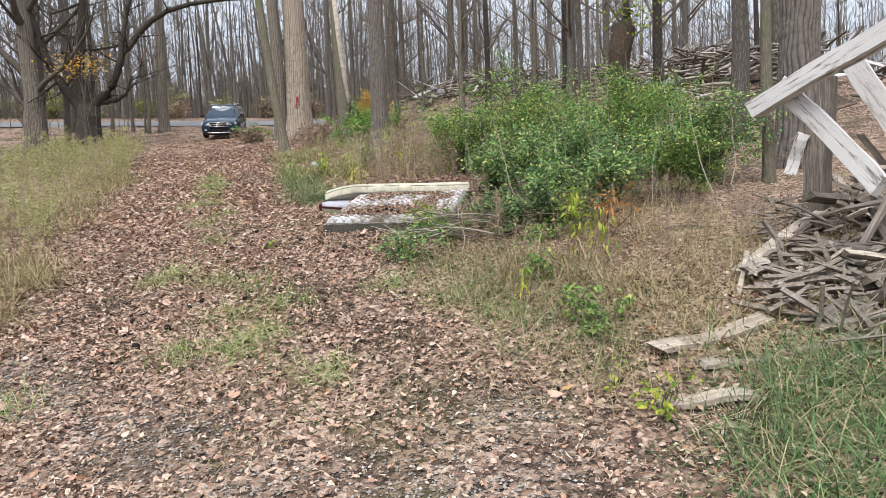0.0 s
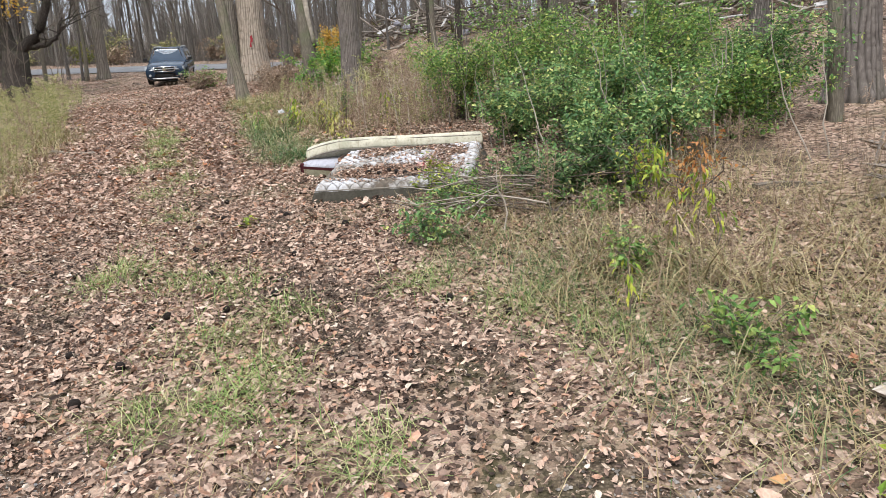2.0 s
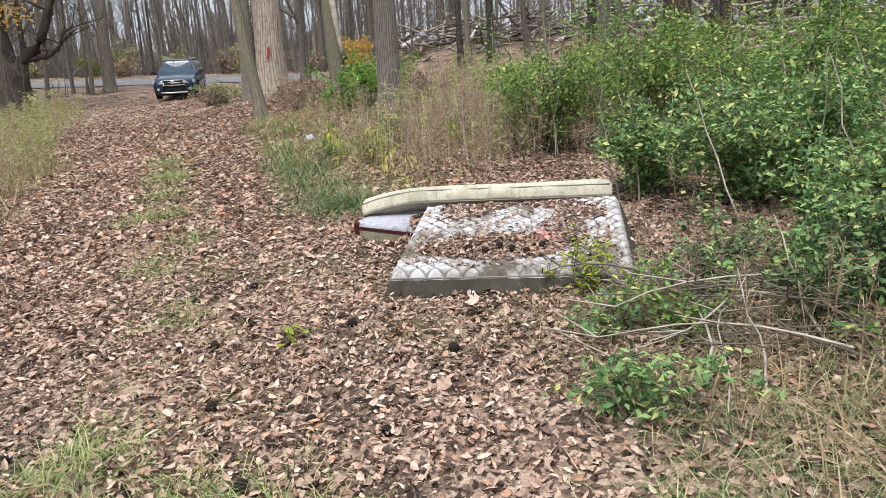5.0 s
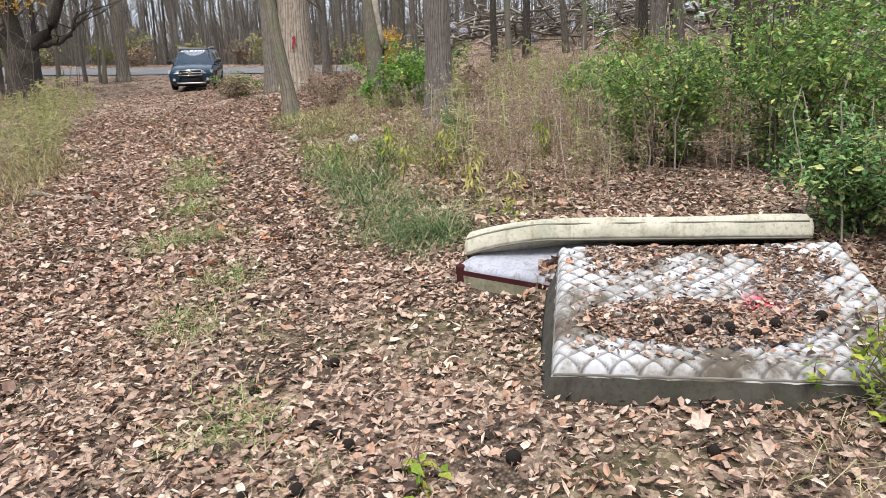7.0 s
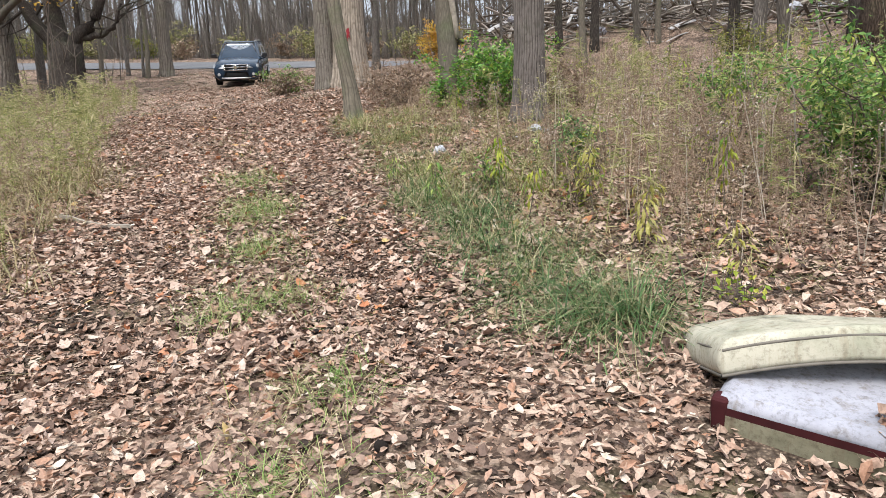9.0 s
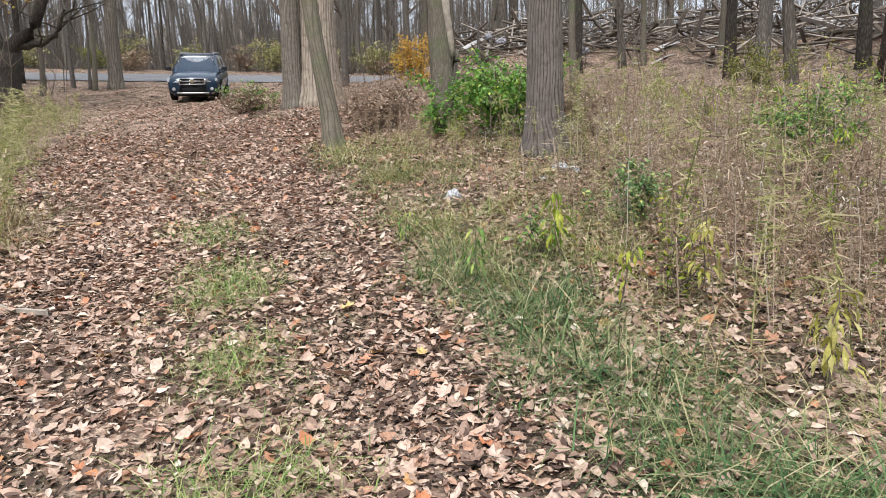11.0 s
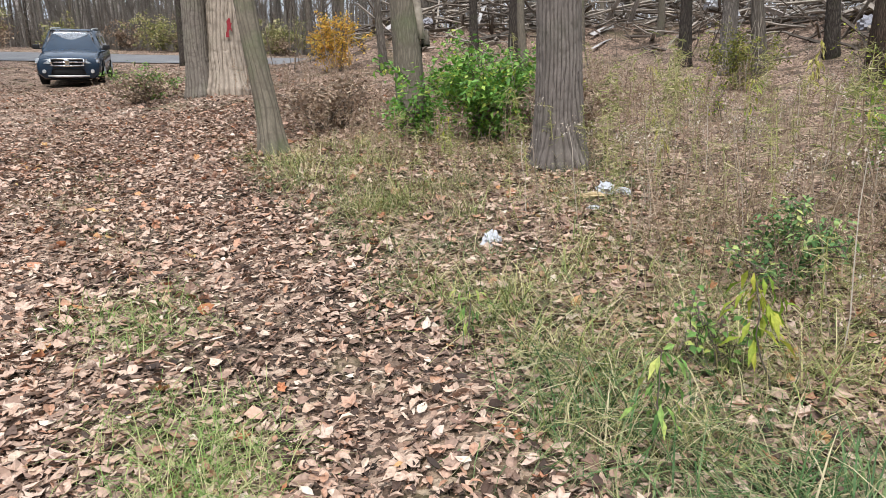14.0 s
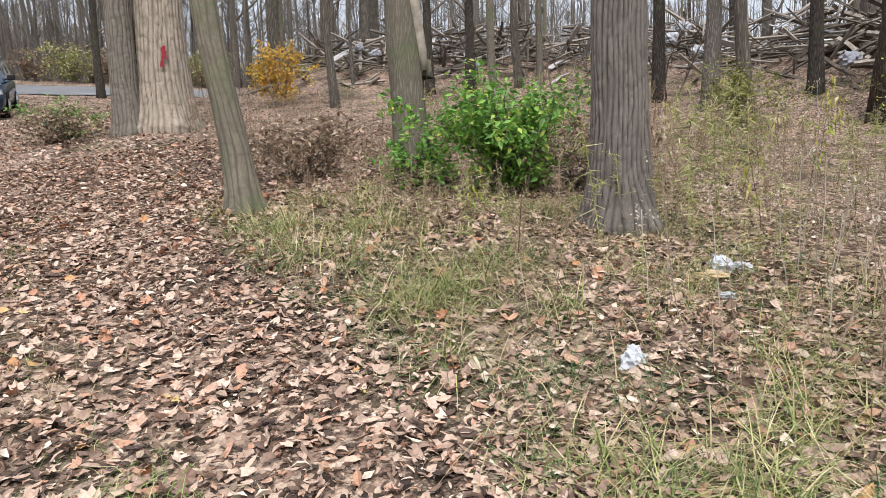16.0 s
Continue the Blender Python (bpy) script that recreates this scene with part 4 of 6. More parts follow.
def snag():
    root = new("snag")
    root.matrix_basis = pose(12.2, 18.75, float(gz(12.2, 18.75)))
    P = np.array([[0, 0, -0.2], [0, 0, 1], [0.08, 0, 2], [0.25, 0, 2.9], [0.5, 0, 3.4]])
    part("trunk", np_mesh("trunk", *tube(P, [0.42, 0.33, 0.31, 0.37, 0.12], 14, True, 0.1), True), mat_bark("bark_rotten", (0.03, 0.021, 0.016), (0.14, 0.10, 0.075)), root)
    n = 130
    pos = np.array([0.35, -0.3, 3.2]) + rng.normal(0, 1, (n, 3)) * [0.45, 0.3, 0.35]
    part("foliage", np_mesh("foliage", *scatter([LEAF_M], pos, turns(rng.random(n) * 6.28, rng.normal(0.6, 0.5, n)), rng.uniform(0.08, 0.15, n))), M_LEAF_LIME, root, "clinging yellowed leaves")
    tagged(root, "broken rotten snag with a few yellowed leaves", "snag")


snag()

# trees of the wood: a few shapes, many places
SHAPES = [tree_meshes(40 + k, h, w, lean, nl, first, 8, 0.045, deep=(4, 3, 3), rings=10) for k, (h, w, lean, nl, first) in enumerate((
    (19, 0.17, (0.01, 0), 11, 0.12), (17, 0.12, (-0.012, 0.01), 11, 0.1), (21, 0.24, (0.0, 0.01), 12, 0.15), (13, 0.07, (0.015, 0), 11, 0.1), (15, 0.10, (-0.015, 0), 11, 0.1), (10, 0.05, (0.02, 0.02), 10, 0.1), (18, 0.15, (0.02, 0), 11, 0.12)))]
BARKS = [M_BARK_HAZED, M_BARK, M_BARK, M_BARK_HAZED, M_BARK_SMOOTH, M_BARK_HAZED, M_BARK_DARK]
FRONT = [(13.2, 24.2, 6, 1.0), (12.6, 21.6, 1, 1.1), (13.9, 20.9, 6, 0.9), (14.6, 19.9, 1, 1.0), (13.3, 18.2, 6, 1.0), (9.3, 25.6, 4, 1.0)]
PLACED = [(9.5, 39.2, 2, 1.1), (7.7, 30.4, 1, 1.0), (12.7, 37.8, 2, 1.0), (20.9, 41.1, 0, 1.2), (19.4, 25.1, 0, 0.9), (20.1, 22.6, 2, 1.0), (12.35, 22.3, 0, 1.0), (10.9, 30.6, 6, 0.9), (12.1, 30.2, 6, 1.0), (13.5, 29.6, 1, 1.0), (14.1, 29.3, 4, 1.0), (-5.7, 43.9, 3, 1.2), (-4.75, 43.2, 4, 1.0), (-5.0, 43.6, 5, 1.2), (-9.6, 40, 2, 1.0), (-11.5, 37, 1, 1.2), (-8.2, 46, 6, 1.0), (5.2, 36.5, 0, 0.9), (6.3, 42, 1, 1.0), (3.9, 44, 6, 1.0), (8.4, 35.5, 4, 0.9), (16.4, 28.2, 4, 1.0), (11.2, 12.2, 0, 1.1), (14.0, 9.5, 2, 1.0), (12.5, 6.0, 0, 1.1), (10.6, 5.0, 1, 1.2), (15.5, 6.5, 6, 1.0)] + FRONT
R7 = random.Random(4)
for _ in range(2600):
    x, y = R7.uniform(-60, 70), R7.uniform(24, 105)
    if len(PLACED) > 225:
        break
    if abs(x + 0.6) < 4.4 and y < 62:
        continue
    if x < 9 and y < 34 and x > -9:
        continue
    if 45 + 0.0009 * x * x < y < 60 + 0.0009 * x * x or to_ridge(x, y) < 2.0 or (x < 22 and y < 30 and x > 0):
        continue
    if any((x - a) ** 2 + (y - c) ** 2 < 3.2 for a, c, *_ in PLACED):
        continue
    PLACED.append((x, y, R7.choice((0, 1, 3, 3, 4, 4, 5, 5, 6, 2)), R7.uniform(0.75, 1.2)))
first = {}
for x, y, k, s in PLACED:
    place = Matrix.Translation((x, y, float(gz(x, y)))) @ LEAN @ pose(0, 0, 0, 0, 0, R7.uniform(0, 360))
    if k not in first:
        first[k] = tree("tree", x, y, SHAPES[k], BARKS[k], ("tall straight grey trunk in the bare wood", "bare grey-brown tree with a forking crown", "thick bare trunk among the wood", "thin bare tree leaning slightly", "bare tree with greenish mossy bark", "bare sapling with fine twigs", "dark bare trunk in the wood")[k], "trees of the bare wood", s=s, twig=M_TWIG)
    else:
        ob = copy_thing(first[k], place)
        ob.matrix_basis = place @ Matrix.Scale(s, 4)

# far wood, beyond what one could count
out = []
r = np.random.default_rng(77)
for k in range(900):
    x, y = r.uniform(-85, 100), r.uniform(62, 114)
    z = float(gz(x, y)) - 0.2
    h = r.uniform(11, 20)
    P = bent((x, y, z), (x + r.normal(0, 0.8), y, z + h), 5, 0.14, r)
    out.append(tube(P, np.linspace(1, 0.3, 5) * r.uniform(0.05, 0.17), 4, False))
    for q in range(22):
        a = P[r.integers(0, 5)]
        e = a + np.array([r.normal(0, 1.4), r.normal(0, 1), r.uniform(1, 4)])
        out.append(tube(np.array([a, (a + e) / 2 + r.normal(0, 0.2, 3), e]), [0.035, 0.025, 0.015], 3, False))
stuff("far_wood", joined(out), M_BARK_HAZED, "far bare wood of grey trunks", "trees")

# the tangle of fine twigs between the far trunks
out = []
for k in range(15000):
    x, y = r.uniform(-80, 95), r.uniform(60, 112)
    a = np.array([x, y, float(gz(x, y)) + 0.3 + 13 * r.random() ** 1.25])
    d = np.array([r.normal(0, 0.8), r.normal(0, 0.5), r.uniform(0.1, 1.6)])
    e = a + d * r.uniform(0.8, 1.9)
    w = r.uniform(0.008, 0.022) * (y / 70)
    out.append(tube(np.array([a, (a + e) / 2 + r.normal(0, 0.14, 3), e]), [w, w * 0.8, w * 0.4], 3, False))
stuff("far_twigs", joined(out), M_BARK_HAZED, "tangled fine bare twigs of the far wood", "twigs")

# the wood goes on: a grey-brown mass of distant twigs, uneven at the top
tx = np.linspace(-260, 280, 2600)
ty = 118 + 0.0012 * (tx - 10) ** 2 + 3 * np.sin(tx * 0.11)
tz = gz(tx, ty)
top_h = 7.2 + 2.0 * np.sin(tx * 0.07 + 1) + 1.4 * np.sin(tx * 0.31) + r.normal(0, 1.5, len(tx)) + 2.5 * r.random(len(tx)) ** 4
Vb = np.concatenate([np.column_stack([tx, ty, tz - 1.0]), np.column_stack([tx + r.normal(0, 0.1, len(tx)), ty + r.normal(0, 0.6, len(tx)), tz + top_h * 0.5]), np.column_stack([tx + r.normal(0, 0.3, len(tx)), ty, tz + top_h])])
n = len(tx)
k = np.arange(n - 1)
Fb = np.concatenate([np.stack([k, k + 1, k + n + 1, k + n], -1), np.stack([k + n, k + n + 1, k + 2 * n + 1, k + 2 * n], -1)])
# pale grey stops put the haze of distance into the strip's colour
m, t, b = mat("hazed_distant_twigs", 1.0, 0, 0.0)
c = ramp(t, noise_out(t, coord(t, (1, 1, 0.5)), 1.1, 10, 0.8), [(0.34, (0.12, 0.105, 0.095)), (0.5, (0.26, 0.235, 0.215)), (0.66, (0.48, 0.465, 0.455))])
t.links.new(c, b.inputs["Base Color"])
tagged(part("backdrop", np_mesh("backdrop", Vb, Fb), m), "distant bare wood as a grey-brown mass of twigs, haze painted in", "woods", kind="structure")

# brush under the trees: thin upright stems with forks
out = []
for k in range(2400):
    x, y = r.uniform(-60, 70), (r.uniform(23, 60) if k % 3 == 0 else r.uniform(59, 105))
    if (abs(x + 0.6) < 4.2 and y < 62) or (47 + 0.0009 * x * x < y < 58.5 + 0.0009 * x * x) or (x < 8.5 and y < 33 and x > -5):
        continue
    z = float(gz(x, y)) - 0.05
    h = r.uniform(1.2, 5.5)
    P = bent((x, y, z), (x + r.normal(0, 0.35), y + r.normal(0, 0.35), z + h), 5, 0.06, r)
    w = r.uniform(0.008, 0.028)
    out.append(tube(P, np.linspace(w, w * 0.4, 5), 3, False))
    for q in range(5):
        a = P[r.integers(1, 5)]
        e = a + np.array([r.normal(0, 0.45), r.normal(0, 0.45), r.uniform(0.3, 1.1)])
        out.append(tube(np.array([a, (a + e) / 2 + r.normal(0, 0.05, 3), e]), [w * 0.5, w * 0.4, w * 0.25], 3, False))
stuff("underbrush", joined(out), M_TWIG, "leafless thin underbrush stems between the trees", "brush")

# shrubs ------------------------------------------------------------
LEAFLET = (np.array([[0, 0, 0], [0.4, 0.26, 0.05], [1, 0, -0.08], [0.4, -0.26, 0.05]]), np.array([[0, 2, 1], [0, 3, 2]]))


def shrub(x, y, w, d, h, n, material, label, stems=14, size=(0.05, 0.105), seed=1, low=0.25, name="shrub", category="shrub", ragged=0.32, group=""):
    """Arching stems from one foot, leaves in clumps along their outer parts."""
    r = np.random.default_rng(seed)
    root = new(name)
    root.matrix_basis = pose(x, y, float(gz(x, y)))
    out, tips = [], []
    for k in range(stems):
        yaw, reach = r.uniform(0, 6.283), r.uniform(0.3, 1.0)
        e = np.array([np.cos(yaw) * w * reach, np.sin(yaw) * d * reach, h * r.uniform(0.6, 1.12) * (1.05 - 0.45 * reach)])
        foot = np.array([r.normal(0, w * 0.12), r.normal(0, d * 0.12), -0.05])
        P = bent(foot, e, 6, 0.05, r)
        P[:, 2] += np.sin(np.linspace(0, np.pi, 6)) * h * 0.12
        out.append(tube(P, np.linspace(0.013, 0.003, 6) * min(1.0, 0.15 + h * 0.6), 4, False))
        for q in range(7):
            a = P[r.integers(1, 6)]
            f = a + np.array([r.normal(0, 0.3 * w), r.normal(0, 0.3 * d), r.normal(0.05, 0.22 * h * 0.5)])
            if f[2] < 0.08:
                f[2] = 0.08
            out.append(tube(np.array([a, (a + f) / 2 + [0, 0, 0.04], f]), np.array([0.006, 0.004, 0.002]) * min(1, 0.3 + h * 0.5), 3, False))
            tips.append((a, f))
    part("stem", np_mesh("stem", *joined(out), True), M_TWIG, root)["kind"] = "stuff"
    if h > 0.85 and n > 2000:
        for k in range(7):
            yaw, q = r.uniform(0, 6.283), r.uniform(0.2, 0.9)
            P = bent((np.cos(yaw) * w * q * 0.7, np.sin(yaw) * d * q * 0.7, -0.05), (np.cos(yaw) * w * q, np.sin(yaw) * d * q, h * r.uniform(0.75, 1.25)), 7, 0.03, r)
            part("whip", np_mesh("whip", *tube(P, np.linspace(0.009, 0.003, 7), 5, False), True), M_DEADWOOD, root, "pale bare stem")
    tips = np.array(tips)
    pick = r.integers(0, len(tips), n)
    s = r.random(n)[:, None] ** 0.7
    pos = tips[pick, 0] * (1 - s) + tips[pick, 1] * s + r.normal(0, 1, (n, 3)) * ragged * np.array([0.35 * min(w, 1.2), 0.35 * min(d, 1.2), 0.3 * min(h, 1.4)]) * 0.6
    pos[:, 2] = np.maximum(pos[:, 2], 0.04)
    R = turns(r.random(n) * 6.28, r.normal(0.2, 0.5, n), r.normal(0, 0.5, n))
    leafage = part("foliage", np_mesh("foliage", *scatter([LEAFLET], pos, R, r.uniform(*size, n))), material, root)
    leafage["kind"] = "stuff"
    return tagged(root, label, category, group)


shrub(5.0, 8.6, 1.0, 0.9, 1.25, 11050, M_LEAF_BLUE, "dense green honeysuckle shrub behind the brush pile", 26, (0.03, 0.072), seed=1)
shrub(6.3, 9.4, 1.3, 1.1, 1.75, 16150, M_LEAF_GREEN, "tall dense green shrub with arching stems", 30, (0.03, 0.072), seed=2)
shrub(7.2, 8.3, 1.0, 0.9, 1.5, 10200, M_LEAF_BLUE, "dark green shrub beside the thin trunk", 22, (0.03, 0.072), seed=3)
shrub(5.6, 11.0, 1.3, 1.2, 1.7, 12750, M_LEAF_GREEN, "broad green shrub turning yellow at the tips", 26, (0.03, 0.072), seed=4)
shrub(8.0, 11.0, 1.4, 1.2, 1.8, 11900, M_LEAF_GREEN, "green shrub at the foot of the debris bank", 24, (0.03, 0.072), seed=5)
shrub(4.7, 12.0, 1.0, 0.9, 1.5, 8840, M_LEAF_GREEN, "green shrub growing through dry weeds", 20, (0.03, 0.072), seed=13)
shrub(5.2, 7.5, 0.7, 0.6, 0.9, 5100, M_LEAF_BLUE, "leafy green skirt of the shrubs", 16, (0.03, 0.072), seed=14)
shrub(6.4, 7.7, 0.8, 0.6, 1.0, 5440, M_LEAF_GREEN, "low green shrub beside the dead saplings", 16, (0.03, 0.072), seed=15)
shrub(4.4, 9.4, 0.6, 0.5, 0.95, 4420, M_LEAF_BLUE, "low green shrub at the mattress end", 14, (0.03, 0.072), seed=6)
shrub(4.2, 7.4, 0.45, 0.45, 0.8, 2890, M_LEAF_BLUE, "small leafy shrub in the brush", 12, (0.03, 0.072), seed=7)
shrub(4.5, 19.4, 1.0, 0.7, 1.2, 6500, M_LEAF_BRIGHT, "bright green bush between the oak and the dead trunk", 20, seed=8)
shrub(3.6, 20.0, 0.5, 0.5, 0.6, 1300, M_LEAF_BRIGHT, "low green bush at the foot of the dead trunk", 12, seed=9)
shrub(6.9, 32.2, 0.9, 0.8, 1.75, 2300, M_LEAF_YELLOW, "sapling with glowing yellow-orange autumn leaves", 14, (0.08, 0.13), seed=10, name="sapling", category="sapling")
shrub(1.2, 29.4, 0.9, 0.6, 0.75, 1500, M_LEAF_GREEN, "green bush at the foot of the twin trunks", 14, seed=11)
shrub(0.9, 28.6, 0.9, 0.6, 0.7, 1200, M_WEED, "brown twiggy brush beside the twin trunks", 18, seed=16)
shrub(2.9, 21.4, 0.9, 0.8, 0.75, 1500, M_WEED, "reddish-brown dead brush behind the slim tree", 20, seed=17)
shrub(5.2, 18.9, 0.8, 0.6, 0.7, 1100, M_WEED, "dead brown brush at the foot of the bush", 18, seed=18)
shrub(0.9, 8.2, 0.1, 0.1, 0.1, 20, M_LEAF_LIME, "tiny seedling on the track edge", 3, seed=12, name="seedling", category="plant")
for k, (x, y, w, h, n, M, lab) in enumerate([(2.55, 7.25, 0.30, 0.24, 420, M_LEAF_BLUE, "low leafy weed before the mattress"), (2.25, 6.6, 0.34, 0.28, 600, M_LEAF_BLUE, "leafy green weed at the track edge"), (3.4, 7.3, 0.28, 0.28, 350, M_LEAF_BLUE, "leafy green brush over the cut branches"), (3.7, 7.0, 0.4, 0.5, 800, M_LEAF_BLUE, "leafy green brush over the cut branches"), (3.6, 6.3, 0.35, 0.35, 500, M_LEAF_GREEN, "small green plant in the dry grass"), (2.9, 7.0, 0.35, 0.34, 520, M_LEAF_GREEN, "low leafy weed before the mattress"), (2.75, 7.75, 0.25, 0.38, 330, M_LEAF_LIME, "yellow-green goldenrod plant before the mattress"), (3.2, 5.2, 0.3, 0.3, 420, M_LEAF_GREEN, "small green plant in the grass"), (3.0, 4.0, 0.28, 0.3, 380, M_LEAF_GREEN, "small green plant in the grass"), (4.3, 6.0, 0.3, 0.75, 240, M_LEAF_ORANGE, "small plant with hanging orange leaves"), (4.0, 6.3, 0.25, 0.6, 260, M_LEAF_LIME, "small plant with hanging yellow leaves"), (2.7, 2.85, 0.22, 0.25, 110, M_LEAF_LIME, "yellowing seedling in the grass"), (3.1, 13.6, 0.14, 0.55, 110, M_LEAF_LIME, "thin weed with drooping yellow leaves"), (2.6, 12.9, 0.15, 0.5, 120, M_LEAF_LIME, "thin weed with drooping yellow leaves"), (3.9, 13.0, 0.15, 0.6, 110, M_LEAF_LIME, "thin weed with drooping yellow leaves"), (4.6, 12.6, 0.15, 0.7, 120, M_LEAF_LIME, "thin weed with drooping yellow leaves"), (2.2, 14.0, 0.18, 0.4, 170, M_LEAF_GREEN, "small pale green weed in the verge"), (5.4, 14.5, 0.4, 0.8, 700, M_LEAF_GREEN, "green sapling in the weeds"), (6.5, 15.6, 0.4, 0.9, 300, M_LEAF_LIME, "sapling with yellow-green leaves in the clearing"), (7.6, 18.5, 0.5, 0.8, 300, M_LEAF_LIME, "sapling with yellow leaves in the clearing"), (6.6, 20.5, 0.4, 0.7, 200, M_LEAF_LIME, "sapling with yellow leaves in the clearing"), (9.5, 17.5, 0.6, 1.2, 420, M_LEAF_LIME, "thin sapling with yellow-green leaves"), (2.5, 10.75, 0.1, 0.3, 60, M_LEAF_LIME, "sprout by the mattress corner")]):
    shrub(x, y, w, w, h, n, M, lab, 7, (0.03, 0.065), 30 + k, name="weed_plant", category="plant")


def droop_plant(x, y, h, n, leaf, material, label, seed):
    """A single stalk with long leaves hanging from it in tiers."""
    r = np.random.default_rng(seed)
    root = new("weed_plant")
    root.matrix_basis = pose(x, y, float(gz(x, y)))
    top = np.array([r.normal(0, 0.07) * h, r.normal(0, 0.07) * h, h])
    P = bent((0, 0, -0.03), top, 7, 0.012, r)
    part("stalk", np_mesh("stalk", *tube(P, np.linspace(0.005, 0.002, 7), 5, False), True), M_TWIG, root)
    at = 0.3 + 0.7 * r.random(n) ** 0.8
    pos = np.stack([np.interp(at * h, P[:, 2], P[:, c]) for c in range(3)], -1)
    yaw = r.random(n) * 6.283
    pos[:, :2] += np.stack([np.cos(yaw), np.sin(yaw)], -1) * r.uniform(0, 0.10, n)[:, None]
    strip = (np.array([[0, 0, 0], [0.45, 0.13, 0.06], [0.5, 0, 0.0], [0.45, -0.13, 0.06], [1, 0, -0.2]]), np.array([[0, 2, 1], [0, 3, 2], [1, 2, 4], [2, 3, 4]]))
    part("foliage", np_mesh("foliage", *scatter([strip], pos, turns(yaw, r.normal(0.8, 0.35, n), r.normal(0, 0.3, n)), r.uniform(0.6, 1.2, n) * leaf)), material, root)["kind"] = "stuff"
    return tagged(root, label, "plant", "drooping weeds")


for k, (x, y, h, n, leaf, M) in enumerate([(1.62, 13.75, 0.42, 70, 0.09, M_LEAF_GREEN), (6.68, 17.36, 0.75, 50, 0.11, M_LEAF_LIME), (7.72, 19.91, 0.7, 46, 0.13, M_LEAF_SUN), (7.95, 19.5, 0.6, 40, 0.13, M_LEAF_SUN), (10.9, 19.2, 0.9, 50, 0.15, M_LEAF_SUN), (2.17, 12.89, 0.45, 60, 0.08, M_LEAF_LIME), (2.65, 12.69, 0.55, 80, 0.10, M_LEAF_SUN), (2.3, 13.74, 0.55, 80, 0.11, M_LEAF_LIME), (2.52, 11.77, 0.5, 80, 0.10, M_LEAF_SUN), (2.58, 10.9, 0.45, 60, 0.08, M_LEAF_SUN), (9.6, 18.5, 0.7, 60, 0.13, M_LEAF_SUN), (8.9, 18.9, 0.5, 40, 0.13, M_LEAF_SUN), (4.6, 13.6, 0.8, 70, 0.10, M_LEAF_LIME), (5.9, 15.4, 0.9, 70, 0.11, M_LEAF_LIME), (3.5, 12.2, 0.6, 60, 0.09, M_LEAF_LIME), (8.4, 15.8, 1.0, 70, 0.12, M_LEAF_LIME), (5.0, 16.9, 0.6, 50, 0.10, M_LEAF_SUN), (3.75, 5.75, 0.6, 70, 0.10, M_LEAF_LIME), (2.75, 4.7, 0.35, 50, 0.07, M_LEAF_LIME), (4.15, 5.9, 0.6, 26, 0.10, M_LEAF_ORANGE), (1.45, 14.9, 0.3, 50, 0.07, M_LEAF_GREEN), (3.3, 18.6, 0.5, 40, 0.10, M_LEAF_LIME), (3.70, 5.23, 0.55, 60, 0.09, M_LEAF_LIME), (3.55, 5.25, 0.45, 40, 0.09, M_LEAF_LIME), (3.69, 5.04, 0.5, 44, 0.09, M_LEAF_LIME)]):
    droop_plant(x, y, h, int(n * 0.6), leaf, M, "thin weed with drooping " + {M_LEAF_LIME: "yellow-green", M_LEAF_SUN: "bright yellow", M_LEAF_GREEN: "pale green", M_LEAF_ORANGE: "orange"}[M] + " leaves", 300 + k)
shrub(3.22, 14.35, 0.30, 0.28, 0.55, 1500, M_LEAF_BLUE, "bushy green sapling among the dry weeds", 12, (0.03, 0.06), seed=201, name="sapling", category="sapling")
shrub(5.55, 14.6, 0.55, 0.5, 1.0, 2600, M_LEAF_GREEN, "feathery green sapling in the clearing", 16, (0.03, 0.065), seed=202, name="sapling", category="sapling")
shrub(6.3, 13.3, 0.6, 0.6, 1.15, 2600, M_LEAF_GREEN, "tall green sapling in the clearing", 16, (0.03, 0.065), seed=203, name="sapling", category="sapling")
shrub(10.6, 20.6, 0.8, 0.6, 1.1, 2200, M_LEAF_OLIVE, "grey-green shrub before the debris bank", 16, (0.05, 0.09), seed=204)
shrub(12.4, 18.0, 0.8, 0.7, 1.3, 2200, M_LEAF_OLIVE, "grey-green shrub at the foot of the debris bank", 16, (0.05, 0.09), seed=205)
shrub(3.35, 7.45, 0.26, 0.3, 0.36, 700, M_LEAF_DEEP, "dark leafy brush at the mattress end", 14, (0.03, 0.065), seed=210)
shrub(3.65, 6.70, 0.42, 0.4, 0.48, 1500, M_LEAF_DEEP, "dark leafy brush among the cut branches", 14, (0.03, 0.065), seed=211)
shrub(4.15, 6.70, 0.55, 0.5, 0.65, 2300, M_LEAF_DEEP, "dark green undergrowth before the shrubs", 14, (0.03, 0.065), seed=212)
